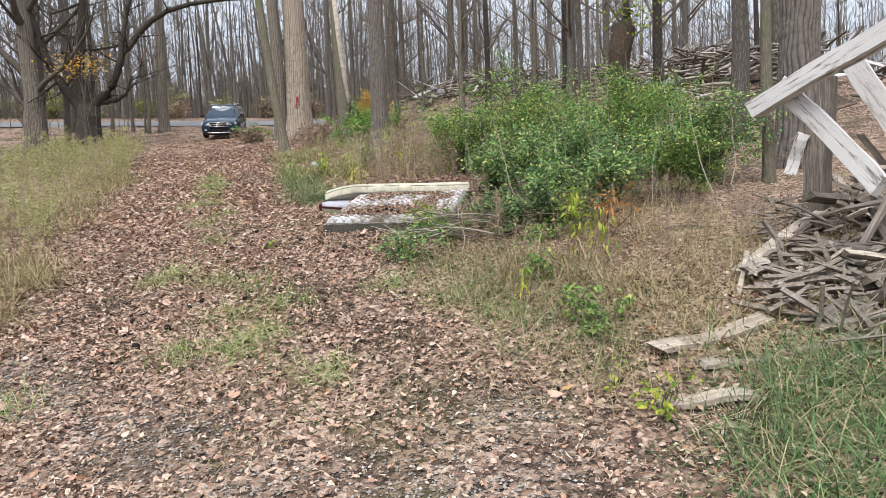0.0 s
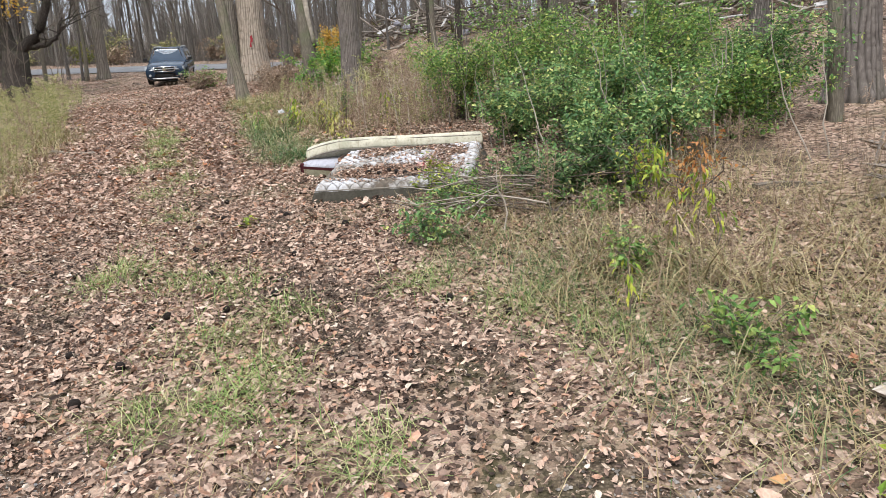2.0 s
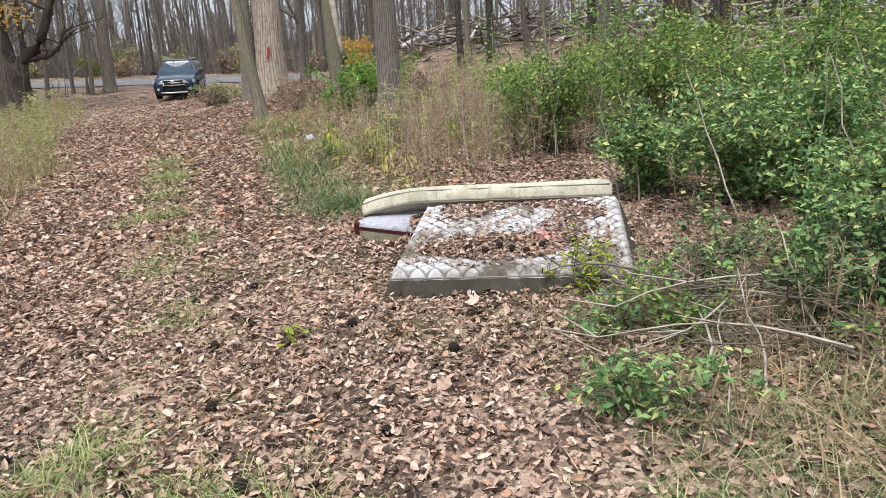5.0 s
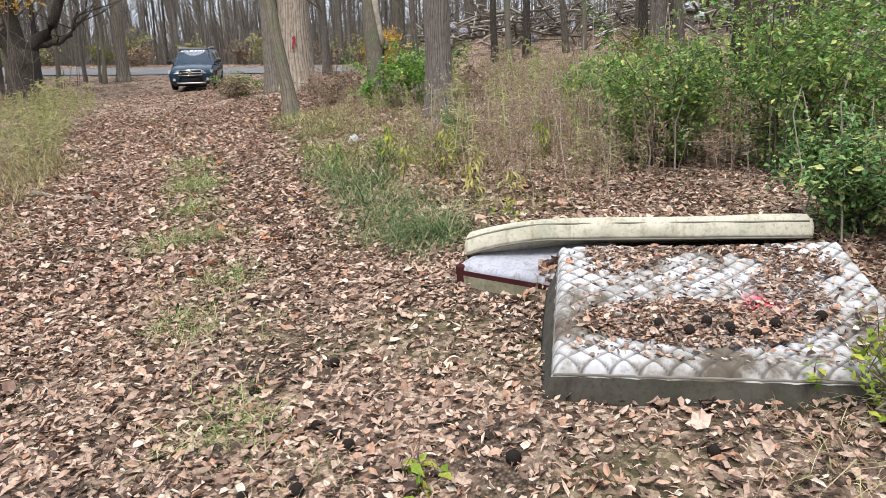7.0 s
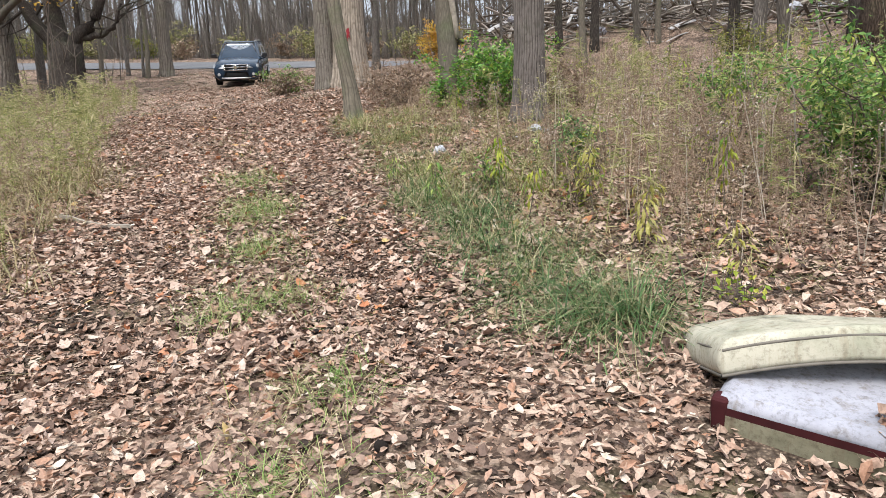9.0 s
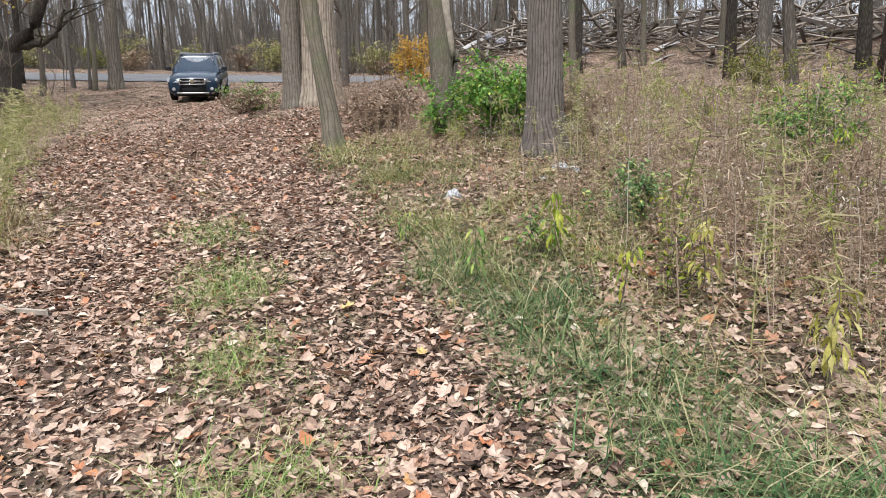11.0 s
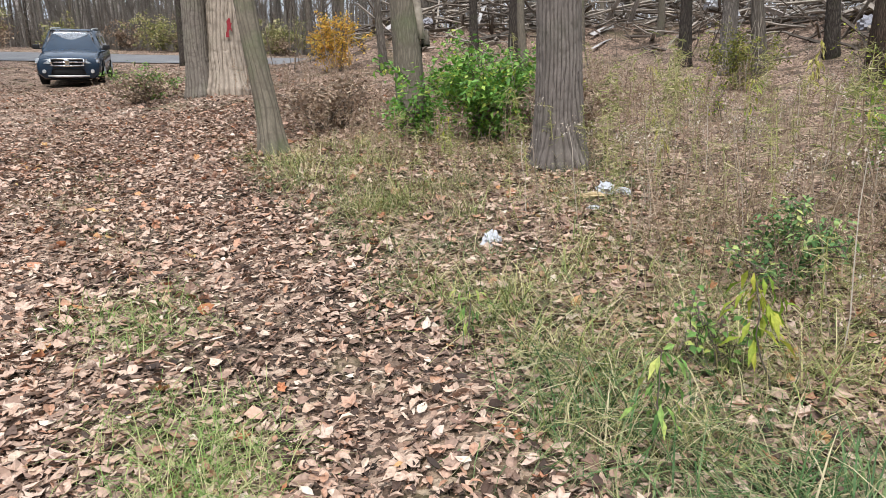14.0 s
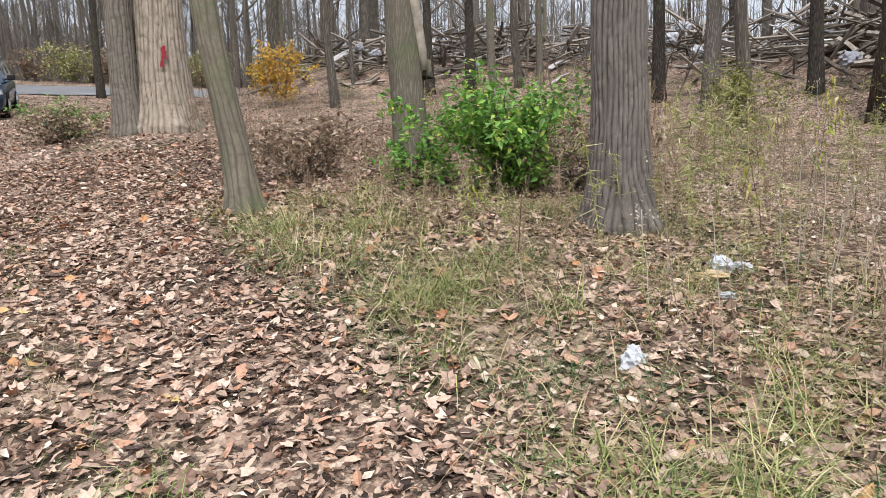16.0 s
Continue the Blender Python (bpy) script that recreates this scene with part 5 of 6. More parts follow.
# goldenrod gone to seed: pale fluffy heads on thin stalks
g9 = np.random.default_rng(91)
out = []
for k in range(130):
    x, y = (g9.uniform(2.6, 6.8), g9.uniform(10.6, 16.5)) if k < 100 else (g9.uniform(6, 11), g9.uniform(14, 21))
    z = float(gz(x, y))
    P = bent((x, y, z - 0.02), (x + g9.normal(0, 0.08), y + g9.normal(0, 0.08), z + g9.uniform(0.5, 0.95)), 5, 0.015, g9)
    v, f = tube(P, np.linspace(0.004, 0.002, 5), 3, False)
    out.append((v, np.concatenate([f[:, [0, 1, 2]], f[:, [0, 2, 3]]])))
    n = 46
    tip = P[-1] + np.column_stack([g9.normal(0, 0.045, n), g9.normal(0, 0.045, n), g9.normal(-0.02, 0.04, n)])
    out.append(scatter([LEAFLET], tip, turns(g9.random(n) * 6.28, g9.normal(-0.5, 0.5, n)), g9.uniform(0.012, 0.03, n)))
stuff("seeded_goldenrod", joined(out), M_SEED, "pale fluffy seed heads on thin dry stalks", "weeds")
for k in range(60):
    x = R7.uniform(-38, 40)
    shrub(x, 61 + 0.0009 * x * x + R7.uniform(0, 5), 1.6, 1.2, R7.uniform(1.6, 3.4), 900, (M_WEED, M_WEED_YG, M_LEAF_OLIVE, M_WEED_YG)[k % 4], ("brown leafless shrub across the road", "dull olive shrub across the road", "yellow-green roadside shrub across the road", "dull olive shrub across the road")[k % 4], 9, (0.12, 0.24), 60 + k, group="roadside shrubs")

# ---------------------------------------------------------------- mattresses
def mat_quilt():
    m, t, b = mat("quilted_ticking", 0.9, 0, 0.15)
    v = coord(t)
    n1, n2 = noise_out(t, v, 2.3, 6, 0.65), noise_out(t, v, 14, 5, 0.7)
    c = ramp(t, n1, [(0.44, (0.46, 0.46, 0.475)), (0.53, (0.36, 0.345, 0.33)), (0.62, (0.11, 0.09, 0.07))])
    c = mixc(t, ramp(t, n2, [(0.52, (0, 0, 0)), (0.66, (0.7, 0.7, 0.7))]), c, (0.17, 0.14, 0.11))
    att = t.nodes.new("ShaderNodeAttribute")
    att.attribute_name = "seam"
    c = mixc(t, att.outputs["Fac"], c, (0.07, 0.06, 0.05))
    # faded red spray, a stain on the cloth
    sp = t.nodes.new("ShaderNodeVectorMath")
    sp.operation = "DISTANCE"
    sp.inputs[1].default_value = (1.02, 0.62, 0.16)
    t.links.new(v, sp.inputs[0])
    ad = t.nodes.new("ShaderNodeMath")
    ad.operation = "MULTIPLY_ADD"
    ad.inputs[1].default_value = 0.22
    t.links.new(noise_out(t, v, 9, 3), ad.inputs[0])
    t.links.new(sp.outputs["Value"], ad.inputs[2])
    c = mixc(t, ramp(t, ad.outputs[0], [(0.16, (0.85, 0.85, 0.85)), (0.27, (0, 0, 0))]), c, (0.62, 0.04, 0.09))
    t.links.new(c, b.inputs["Base Color"])
    bump(t, b, n2, 0.25, 0.01)
    return m


def mattress(name, L, W, H, material, quilt=0.0, cell=0.17, sag=0.0, res=150, seed=1, bulge=0.02, droop=0.0, side_material=None, skirt=0.0):
    """A mattress as one closed skin: rounded box with quilted top. Origin at its front left foot."""
    r = np.random.default_rng(seed)
    nx_, ny_ = int(res * L / 1.9), int(res * W / 1.9)
    u, w = np.linspace(0, L, nx_), np.linspace(0, W, ny_)
    U, Wd = np.meshgrid(u, w)
    edge = np.minimum(np.minimum(U, L - U), np.minimum(Wd, W - Wd))
    e = np.clip(edge / 0.04, 0, 1)
    top = H - 0.028 * (1 - np.sqrt(1 - (1 - e) ** 2))
    ph = noise_grid(U, Wd, 1.3, seed)
    top = top - sag * np.sin(np.pi * U / L) * np.sin(np.pi * Wd / W) + 0.018 * ph * e
    a, b2 = (U + Wd) / cell, (U - Wd) / cell
    pa, pb = np.abs((a % 1) - 0.5) * 2, np.abs((b2 % 1) - 0.5) * 2
    seam = np.maximum(pa, pb)
    if quilt:
        top = top + quilt * (1 - seam ** 4) * np.clip(e * 1.4, 0.2, 1)
    V = np.stack([U, Wd, top], -1).reshape(-1, 3)
    i, j = np.meshgrid(np.arange(ny_ - 1), np.arange(nx_ - 1), indexing="ij")
    F = [np.stack([i * nx_ + j, i * nx_ + j + 1, (i + 1) * nx_ + j + 1, (i + 1) * nx_ + j], -1).reshape(-1, 4)]
    rim = np.concatenate([np.arange(nx_), np.arange(1, ny_) * nx_ + nx_ - 1, (ny_ - 1) * nx_ + np.arange(nx_ - 2, -1, -1), np.arange(ny_ - 2, 0, -1) * nx_])
    ring, layers = V[rim], [V]
    c = np.array([L / 2, W / 2, 0])
    out = ring - c
    out[:, 2] = 0
    out /= np.linalg.norm(out, axis=1)[:, None]
    prev, base = rim, len(V)
    side = 7
    for k in range(1, side + 1):
        f = k / side
        q = ring.copy()
        q[:, 2] = ring[:, 2] * (1 - f)
        q[:, :2] += out[:, :2] * (skirt * f ** 2 + bulge * np.sin(np.pi * f) + 0.006 * np.sin(np.arange(len(rim))[:, None] * 0.35) * np.sin(np.pi * f))
        layers.append(q)
        cur = base + np.arange(len(rim))
        nxt = np.roll(np.arange(len(rim)), -1)
        F.append(np.stack([prev, cur, cur[nxt], prev[nxt]], -1))
        prev, base = cur, base + len(rim)
    layers.append(np.repeat(np.array([[L / 2, W / 2, 0.0]]), len(rim), 0))
    cur = base + np.arange(len(rim))
    nxt = np.roll(np.arange(len(rim)), -1)
    F.append(np.stack([prev, cur, cur[nxt], prev[nxt]], -1))
    V = np.concatenate(layers)
    if droop:
        k = np.clip(0.6 - V[:, 0], 0, 1) ** 2 * droop
        V[:, 2] -= k * 0.24
        V[:, 1] += k * 0.28
    n_top = len(F[0])
    F = np.concatenate(F)
    me = np_mesh(name, V, F, True)
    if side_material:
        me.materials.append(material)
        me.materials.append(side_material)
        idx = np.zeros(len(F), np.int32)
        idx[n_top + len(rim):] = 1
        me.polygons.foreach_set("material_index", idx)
    at = me.attributes.new("seam", "FLOAT", "POINT")
    s = np.zeros(len(V), np.float32)
    if quilt:
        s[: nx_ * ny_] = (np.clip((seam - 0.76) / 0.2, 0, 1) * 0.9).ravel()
    at.data.foreach_set("value", s)
    return part("cover", me, material), V, rim


def noise_grid(U, W, f, seed):
    g = np.random.default_rng(seed)
    z = np.zeros_like(U)
    for k in range(6):
        a, b2, p, q = g.uniform(1, 5, 2).tolist() + g.uniform(0, 6, 2).tolist()
        z += np.sin(U * f * a + p) * np.sin(W * f * b2 + q) / 3
    return z


def piping(V, rim, material, parent, name="piping", down=0.0, rad=0.009):
    P = V[rim][::3].copy()
    P[:, 2] -= down
    P = np.concatenate([P, P[:1]])
    part(name, np_mesh(name, *tube(P, np.full(len(P), rad), 6, False), True), material, parent)


def mat_soiled(name, col, mould, stain, rough=0.65):
    """Cloth or vinyl left outdoors: mould blotches, brown runs and a fine grime."""
    m, t, b = mat(name, rough, 0, 0.25)
    v = coord(t)
    blotch, runs, grime = noise_out(t, v, 3.2, 7, 0.7), noise_out(t, coord(t, (9, 9, 1.2)), 2.2, 6, 0.7), noise_out(t, v, 38, 5, 0.7)
    c = mixc(t, ramp(t, blotch, [(0.46, (0, 0, 0)), (0.66, (0.8, 0.8, 0.8))]), col, mould)
    c = mixc(t, ramp(t, runs, [(0.52, (0, 0, 0)), (0.70, (0.75, 0.75, 0.75))]), c, stain)
    c = mixc(t, ramp(t, grime, [(0.50, (0, 0, 0)), (0.72, (0.6, 0.6, 0.6))]), c, tuple(x * 0.4 for x in stain))
    t.links.new(c, b.inputs["Base Color"])
    bump(t, b, mixc(t, 0.5, blotch, grime), 0.35, 0.01)
    return m


M_CREAM = mat_soiled("cream_vinyl", (0.47, 0.44, 0.345), (0.28, 0.28, 0.20), (0.27, 0.22, 0.145))
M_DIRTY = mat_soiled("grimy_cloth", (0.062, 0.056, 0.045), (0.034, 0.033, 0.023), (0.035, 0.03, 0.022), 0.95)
M_PIPE = mat_simple("grey_piping", (0.20, 0.18, 0.15), 0.8, 0, 0.2, 0.4, 12)
M_FOAM = mat_soiled("pale_lilac_cloth", (0.35, 0.35, 0.39), (0.23, 0.23, 0.255), (0.18, 0.155, 0.13), 0.75)
M_MAROON = mat_simple("maroon_cloth", (0.065, 0.014, 0.016), 0.85, 0, 0.2, 0.4, 12, 0.2)
M_SAGE = mat_soiled("faded_sage_cloth", (0.27, 0.25, 0.17), (0.16, 0.15, 0.095), (0.15, 0.10, 0.065), 0.85)

# quilted mattress, flat on the ground
Q_AT = laid(1.665, 8.555, 0.0, 4.5, 0.0, -30.0)
q_root = new("mattress")
q_root.matrix_basis = Q_AT
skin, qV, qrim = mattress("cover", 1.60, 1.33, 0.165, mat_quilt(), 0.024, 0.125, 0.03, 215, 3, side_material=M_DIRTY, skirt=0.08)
skin.parent = q_root
piping(qV, qrim, M_PIPE, q_root, down=0.012)
piping(qV, qrim, M_PIPE, q_root, "lower_piping", 0.142)
tagged(q_root, "stained white quilted mattress lying flat under dead leaves", "mattress")

# cream mattress propped behind it
C_AT = laid(1.83, 10.05, 0.30, -23.0, 2.5, -22.8)
c_root = new("mattress")
c_root.matrix_basis = C_AT
skin, cV, crim = mattress("cover", 2.20, 0.78, 0.145, M_CREAM, 0.0, 0.2, 0.02, 90, 5, 0.012, droop=1.0)
skin.parent = c_root
piping(cV, crim, M_PIPE, c_root, down=0.02, rad=0.007)
piping(cV, crim, M_PIPE, c_root, "lower_piping", 0.125, 0.007)
tagged(c_root, "dirty cream vinyl mattress propped on the others", "mattress")

# box spring under both
b_root = new("box_spring")
b_root.matrix_basis = laid(1.74, 10.02, 0.0, 0, 0, -54.0)
skin, bV, brim = mattress("cover", 0.75, 0.85, 0.16, M_FOAM, 0.0, 0.2, 0.01, 60, 8, 0.0)
skin.parent = b_root
for k, (z0, z1, M, nm) in enumerate(((0.0, 0.085, M_SAGE, "side_band"), (0.085, 0.12, M_MAROON, "stripe"))):
    rim = bV[brim][::2]
    c0 = np.array([0.37, 0.42, 0])
    o = rim - c0
    o[:, 2] = 0
    o /= np.linalg.norm(o, axis=1)[:, None]
    n = len(rim)
    A, B = rim + o * 0.006, rim + o * 0.006
    A[:, 2], B[:, 2] = z0, z1
    k2 = np.arange(n)
    part(nm, np_mesh(nm, np.concatenate([A, B]), np.stack([k2, np.roll(k2, -1), np.roll(k2, -1) + n, k2 + n], -1), True), M, b_root)
part("corner_guard", box_bm(0.07, 0.08, 0.15, 0.025, 3, (0.025, 0.03, 0.078)), M_MAROON, b_root, "maroon corner")
tagged(b_root, "pale lilac box spring with maroon and sage bands under the mattresses", "box spring")

# dead leaves lying on the quilted mattress and along the cream one
def on_top(root, n, L, W, H, keep, lift=0.02, size=(0.03, 0.09), mean=0.35):
    p = np.column_stack([rng.uniform(0.05, L - 0.05, n), rng.uniform(0.05, W - 0.05, n)])
    p = p[keep(p[:, 0] / L, p[:, 1] / W)]
    m4 = np.array(root.matrix_basis)
    P = np.column_stack([p, np.full(len(p), H + lift) + rng.random(len(p)) * 0.02, np.ones(len(p))]) @ m4.T
    R = turns(rng.random(len(p)) * 6.28, rng.normal(0, mean, len(p)), rng.normal(0, mean, len(p)))
    return scatter(DRY, P[:, :3], R, rng.uniform(*size, len(p)))


def patches(u, v):
    back = v > 0.80 - 0.12 * np.sin(u * 9)
    pit = ((u - 0.42) / 0.34) ** 2 + ((v - 0.30) / 0.17) ** 2 < 1
    side = (u > 0.70 + 0.08 * np.sin(v * 8)) & (v > 0.3) & (u < 0.83)
    spread = rng.random(len(u)) < 0.10
    return (back & (u > 0.1) & (u < 0.93)) | (pit & (rng.random(len(u)) < 0.85)) | (side & (rng.random(len(u)) < 0.5)) | spread


stuff("mattress_leaves", joined([on_top(q_root, 12000, 1.60, 1.33, 0.155, patches, 0.018, (0.014, 0.055), 0.4), on_top(c_root, 420, 2.15, 0.78, 0.155, lambda u, v: (v > 0.25) & (rng.random(len(u)) < 0.5))]), M_LITTER, "dead leaves heaped in the hollows of the mattress", "leaves")
n = 420
drift = np.column_stack([rng.normal(2.21, 0.10, n), rng.normal(9.57, 0.12, n)])
lift = 0.20 * np.exp(-((drift[:, 0] - 2.21) ** 2 + (drift[:, 1] - 9.57) ** 2) / 0.025) * rng.random(n) ** 0.5
stuff("leaf_drift", strew(0, drift, (0.03, 0.10), 0.02, DRY, 0.7, gz(drift[:, 0], drift[:, 1]) + lift), M_LITTER, "drift of curled dead leaves against the mattress side", "leaves")


# ---------------------------------------------------------------- walnuts and litter
def walnut_mesh():
    bm = bmesh.new()
    bmesh.ops.create_icosphere(bm, subdivisions=2, radius=1)
    for v_ in bm.verts:
        v_.co *= 1 + 0.14 * noise.noise(v_.co * 2.1)
    for f in bm.faces:
        f.smooth = True
    me = bpy.data.meshes.new("walnut")
    bm.to_mesh(me)
    bm.free()
    me.materials.append(mat_simple("black_walnut_husk", (0.022, 0.016, 0.013), 0.85, 0, 0.2, 0.5, 30, 0.5))
    return me


WALNUT = walnut_mesh()
nuts = [(0.245, 6.28), (2.19, 5.10), (1.97, 5.52), (0.37, 9.23), (0.69, 8.72), (0.72, 8.60), (0.28, 8.45), (0.48, 8.40), (0.1, 8.9), (2.0, 7.9), (1.75, 7.6), (0.55, 6.9), (0.9, 7.3), (0.45, 7.6), (0.0, 5.7), (-0.3, 6.0), (0.95, 6.3), (1.2, 7.0), (0.62, 6.2), (0.15, 6.15), (0.8, 9.4), (0.45, 10.4), (0.1, 7.1), (-0.5, 7.7), (0.62, 8.85), (1.3, 8.2), (2.55, 6.0), (-0.2, 5.4), (0.95, 11.1), (0.3, 11.6)]
for x, y in nuts:
    s = R7.uniform(0.024, 0.034)
    ob = new("walnut", WALNUT)
    ob.matrix_basis = pose(x, y, float(gz(x, y)) + s * 0.7, R7.uniform(0, 360), R7.uniform(0, 360), 0) @ Matrix.Diagonal((s, s, s * 0.9, 1))
    tagged(ob, "black rotten walnut lying among the leaves", "walnut", "fallen walnuts")
for u, w in ((0.55, 0.36), (0.62, 0.30), (0.48, 0.27), (0.78, 0.34), (0.95, 0.42), (0.38, 0.33), (0.70, 0.25)):
    p = Q_AT @ Vector((u * 1.3, w + 0.03, 0.19))
    ob = new("walnut", WALNUT)
    ob.matrix_basis = pose(p.x, p.y, p.z, R7.uniform(0, 360), 20, 0) @ Matrix.Scale(0.027, 4)
    tagged(ob, "black rotten walnut lying on the mattress", "walnut", "walnuts on the mattress")


def crumple(x, y, size, material, label, category, seed, flat=0.5, z=0.0):
    bm = bmesh.new()
    bmesh.ops.create_icosphere(bm, subdivisions=3, radius=1)
    for v_ in bm.verts:
        q = v_.co * 2.3 + Vector((seed * 3.1, 0, 0))
        v_.co *= 0.75 + 0.7 * abs(noise.noise(q)) + 0.25 * noise.noise(q * 2.7)
        v_.co.z = max(v_.co.z, -0.5)
    me = bpy.data.meshes.new("litter")
    bm.to_mesh(me)
    bm.free()
    ob = part(category.replace(" ", "_"), me, material)
    ob.matrix_basis = pose(x, y, float(gz(x, y)) + size * flat * 0.5 + z, 0, 0, seed * 40) @ Matrix.Diagonal((size, size * 0.7, size * flat, 1))
    return tagged(ob, label, category)


M_PAPER = mat_simple("white_plastic", (0.50, 0.51, 0.54), 0.5, 0, 0.4, 0.3, 20)
M_CARD = mat_simple("tan_card", (0.50, 0.38, 0.22), 0.8, 0, 0.2, 0.3, 20)
crumple(3.80, 16.50, 0.13, M_PAPER, "crumpled white paper in the weeds", "paper scrap", 1, 0.55)
crumple(3.93, 16.42, 0.09, M_PAPER, "small crumpled white paper scrap", "paper scrap", 2, 0.5)
crumple(3.58, 16.42, 0.12, M_CARD, "flattened tan cardboard scrap", "card scrap", 3, 0.35)
crumple(3.40, 16.20, 0.07, M_PAPER, "torn white plastic scrap", "plastic scrap", 4, 0.35)
crumple(2.27, 15.98, 0.085, M_PAPER, "crumpled white plastic bag in the grass", "plastic bag", 5, 0.9)
crumple(1.29, 11.35, 0.06, mat_simple("tan_stone", (0.42, 0.31, 0.2), 0.8), "tan stone at the track edge", "stone", 6, 0.8)

# ---------------------------------------------------------------- lumber
def board_mesh(L, w, h, seed, broken=True):
    """A sawn board along x with split, uneven ends."""
    r = np.random.default_rng(seed)
    n = 7
    xs = np.linspace(-L / 2, L / 2, n)
    V = []
    for k, x in enumerate(xs):
        by, bz = r.normal(0, 0.006), 0.02 * np.sin(k * 0.9 + seed)
        for a, b2 in ((-1, -1), (1, -1), (1, 1), (-1, 1)):
            dx = r.uniform(-0.5, 1) * 0.05 * L if broken and k in (0, n - 1) else 0
            V.append([x + (dx if k == 0 else -dx), a * w / 2 * (1 + r.normal(0, 0.03)) + by, b2 * h / 2 * (1 + r.normal(0, 0.05)) + bz])
    F = []
    for k in range(n - 1):
        for q in range(4):
            F.append([k * 4 + q, k * 4 + (q + 1) % 4, k * 4 + 4 + (q + 1) % 4, k * 4 + 4 + q])
    F += [[3, 2, 1, 0], [(n - 1) * 4 + q for q in range(4)]]
    return np_mesh("board", V, F)


def between(p, q, roll=0.0):
    """The pose that lays the x axis from p to q."""
    p, q = Vector(p), Vector(q)
    return Matrix.Translation((p + q) / 2) @ (q - p).to_track_quat("X", "Z").to_matrix().to_4x4() @ Matrix.Rotation(radians(roll), 4, "X")


def beam(p, q, w, h, material, label, seed, roll=0.0, name="beam", category="beam"):
    ob = part(name, board_mesh((Vector(q) - Vector(p)).length, w, h, seed), material)
    ob.matrix_basis = between(on_slope(p), on_slope(q), roll)
    return tagged(ob, label, category)


# collapsed frame of painted timbers
beam((5.02, 4.90, 1.33), (5.26, 3.10, 2.30), 0.155, 0.08, M_PAINTED, "long timber with flaking white paint, fallen aslant", 1, 80)
beam((5.12, 4.66, 1.56), (5.16, 3.70, 0.82), 0.15, 0.05, M_PAINTED, "white-painted board with a red stain, leaning across the timber", 2, 78)
beam((5.75, 4.62, 1.75), (5.95, 3.75, 0.55), 0.17, 0.06, M_PAINTED, "wide white-painted board standing in the pile", 3, 85)
beam((5.84, 5.12, 1.08), (5.74, 5.16, 0.70), 0.11, 0.03, M_PAINTED, "short pale board standing in the pile", 4, 90)
beam((6.05, 5.15, 1.55), (5.85, 4.92, 0.05), 0.19, 0.17, M_PLANK_DARK, "grey timber post standing in the pile", 5, 0, "post", "post")
beam((6.9, 4.7, 2.3), (6.5, 4.5, 0.2), 0.2, 0.2, M_PLANK_DARK, "dark broken timber post in the pile", 6, 0, "post", "post")
beam((6.6, 3.3, 2.0), (6.2, 3.6, 0.2), 0.2, 0.16, M_PLANK_DARK, "dark broken timber post in the pile", 7, 0, "post", "post")
beam((3.06, 3.42, 0.09), (3.98, 3.50, 0.10), 0.16, 0.035, M_PLANK, "weathered grey plank end lying in the grass", 8, 4, "plank", "plank")
beam((3.20, 3.18, 0.07), (4.25, 3.05, 0.09), 0.18, 0.03, M_PLANK, "weathered plank lying in the grass", 9, -4, "plank", "plank")
beam((2.75, 2.95, 0.05), (3.25, 2.75, 0.06), 0.13, 0.03, M_PLANK, "short board sunk in the grass", 10, 0, "plank", "plank")
beam((4.45, 4.30, 0.17), (5.95, 4.90, 0.38), 0.13, 0.03, M_PLANK, "long pale plank sloping up the pile", 11, 6, "plank", "plank")
beam((4.15, 3.95, 0.10), (4.75, 4.55, 0.24), 0.035, 0.035, M_DEADWOOD, "bent pale branch on the pile", 12, 0, "branch", "branch")
beam((4.99, 6.03, 0.06), (5.63, 5.69, 0.08), 0.11, 0.10, M_PLANK_DARK, "old log lying before the shrubs", 13, 0, "log", "log")
beam((-1.95, 15.34, 0.05), (-1.12, 14.55, 0.04), 0.03, 0.03, M_DEADWOOD, "bleached stick lying at the track edge", 14, 0, "stick", "stick")
BOARDS = [board_mesh(1.0, w, h, 100 + k) for k, (w, h) in enumerate(((0.09, 0.02), (0.11, 0.022), (0.06, 0.035), (0.13, 0.02), (0.045, 0.04), (0.09, 0.06)))]
for k, me in enumerate(BOARDS):
    me.materials.append((M_PLANK, M_PLANK, M_PLANK, M_PLANK_DARK, M_PLANK, M_PLANK_DARK)[k])
BOARDS_P = [board_mesh(1.0, 0.14, 0.03, 130 + k) for k in range(2)]
for me in BOARDS_P:
    me.materials.append(M_PAINTED)


def heap(name, places, label, category, seed, mean_len=1.1, painted=0.06):
    """Boards tumbled on one another, each a piece of the heap."""
    r = random.Random(seed)
    root = new(name)
    x0, y0, _ = places[0][0]
    root.matrix_basis = pose(x0, y0, float(gz(x0, y0)))
    inv = root.matrix_basis.inverted()
    for (x, y, z), spread, yaw in places:
        me = r.choice(BOARDS_P) if r.random() < painted else r.choice(BOARDS)
        ob = new("plank", me)
        L = mean_len * r.uniform(0.45, 1.6)
        zz = max(z, float(gz(x, y)) + 0.04)
        ob.matrix_basis = inv @ pose(x, y, zz, r.uniform(-40, 40), r.gauss(0, spread), yaw) @ Matrix.Diagonal((L, 1, 1, 1))
        ob.parent = root
    return tagged(root, label, category)


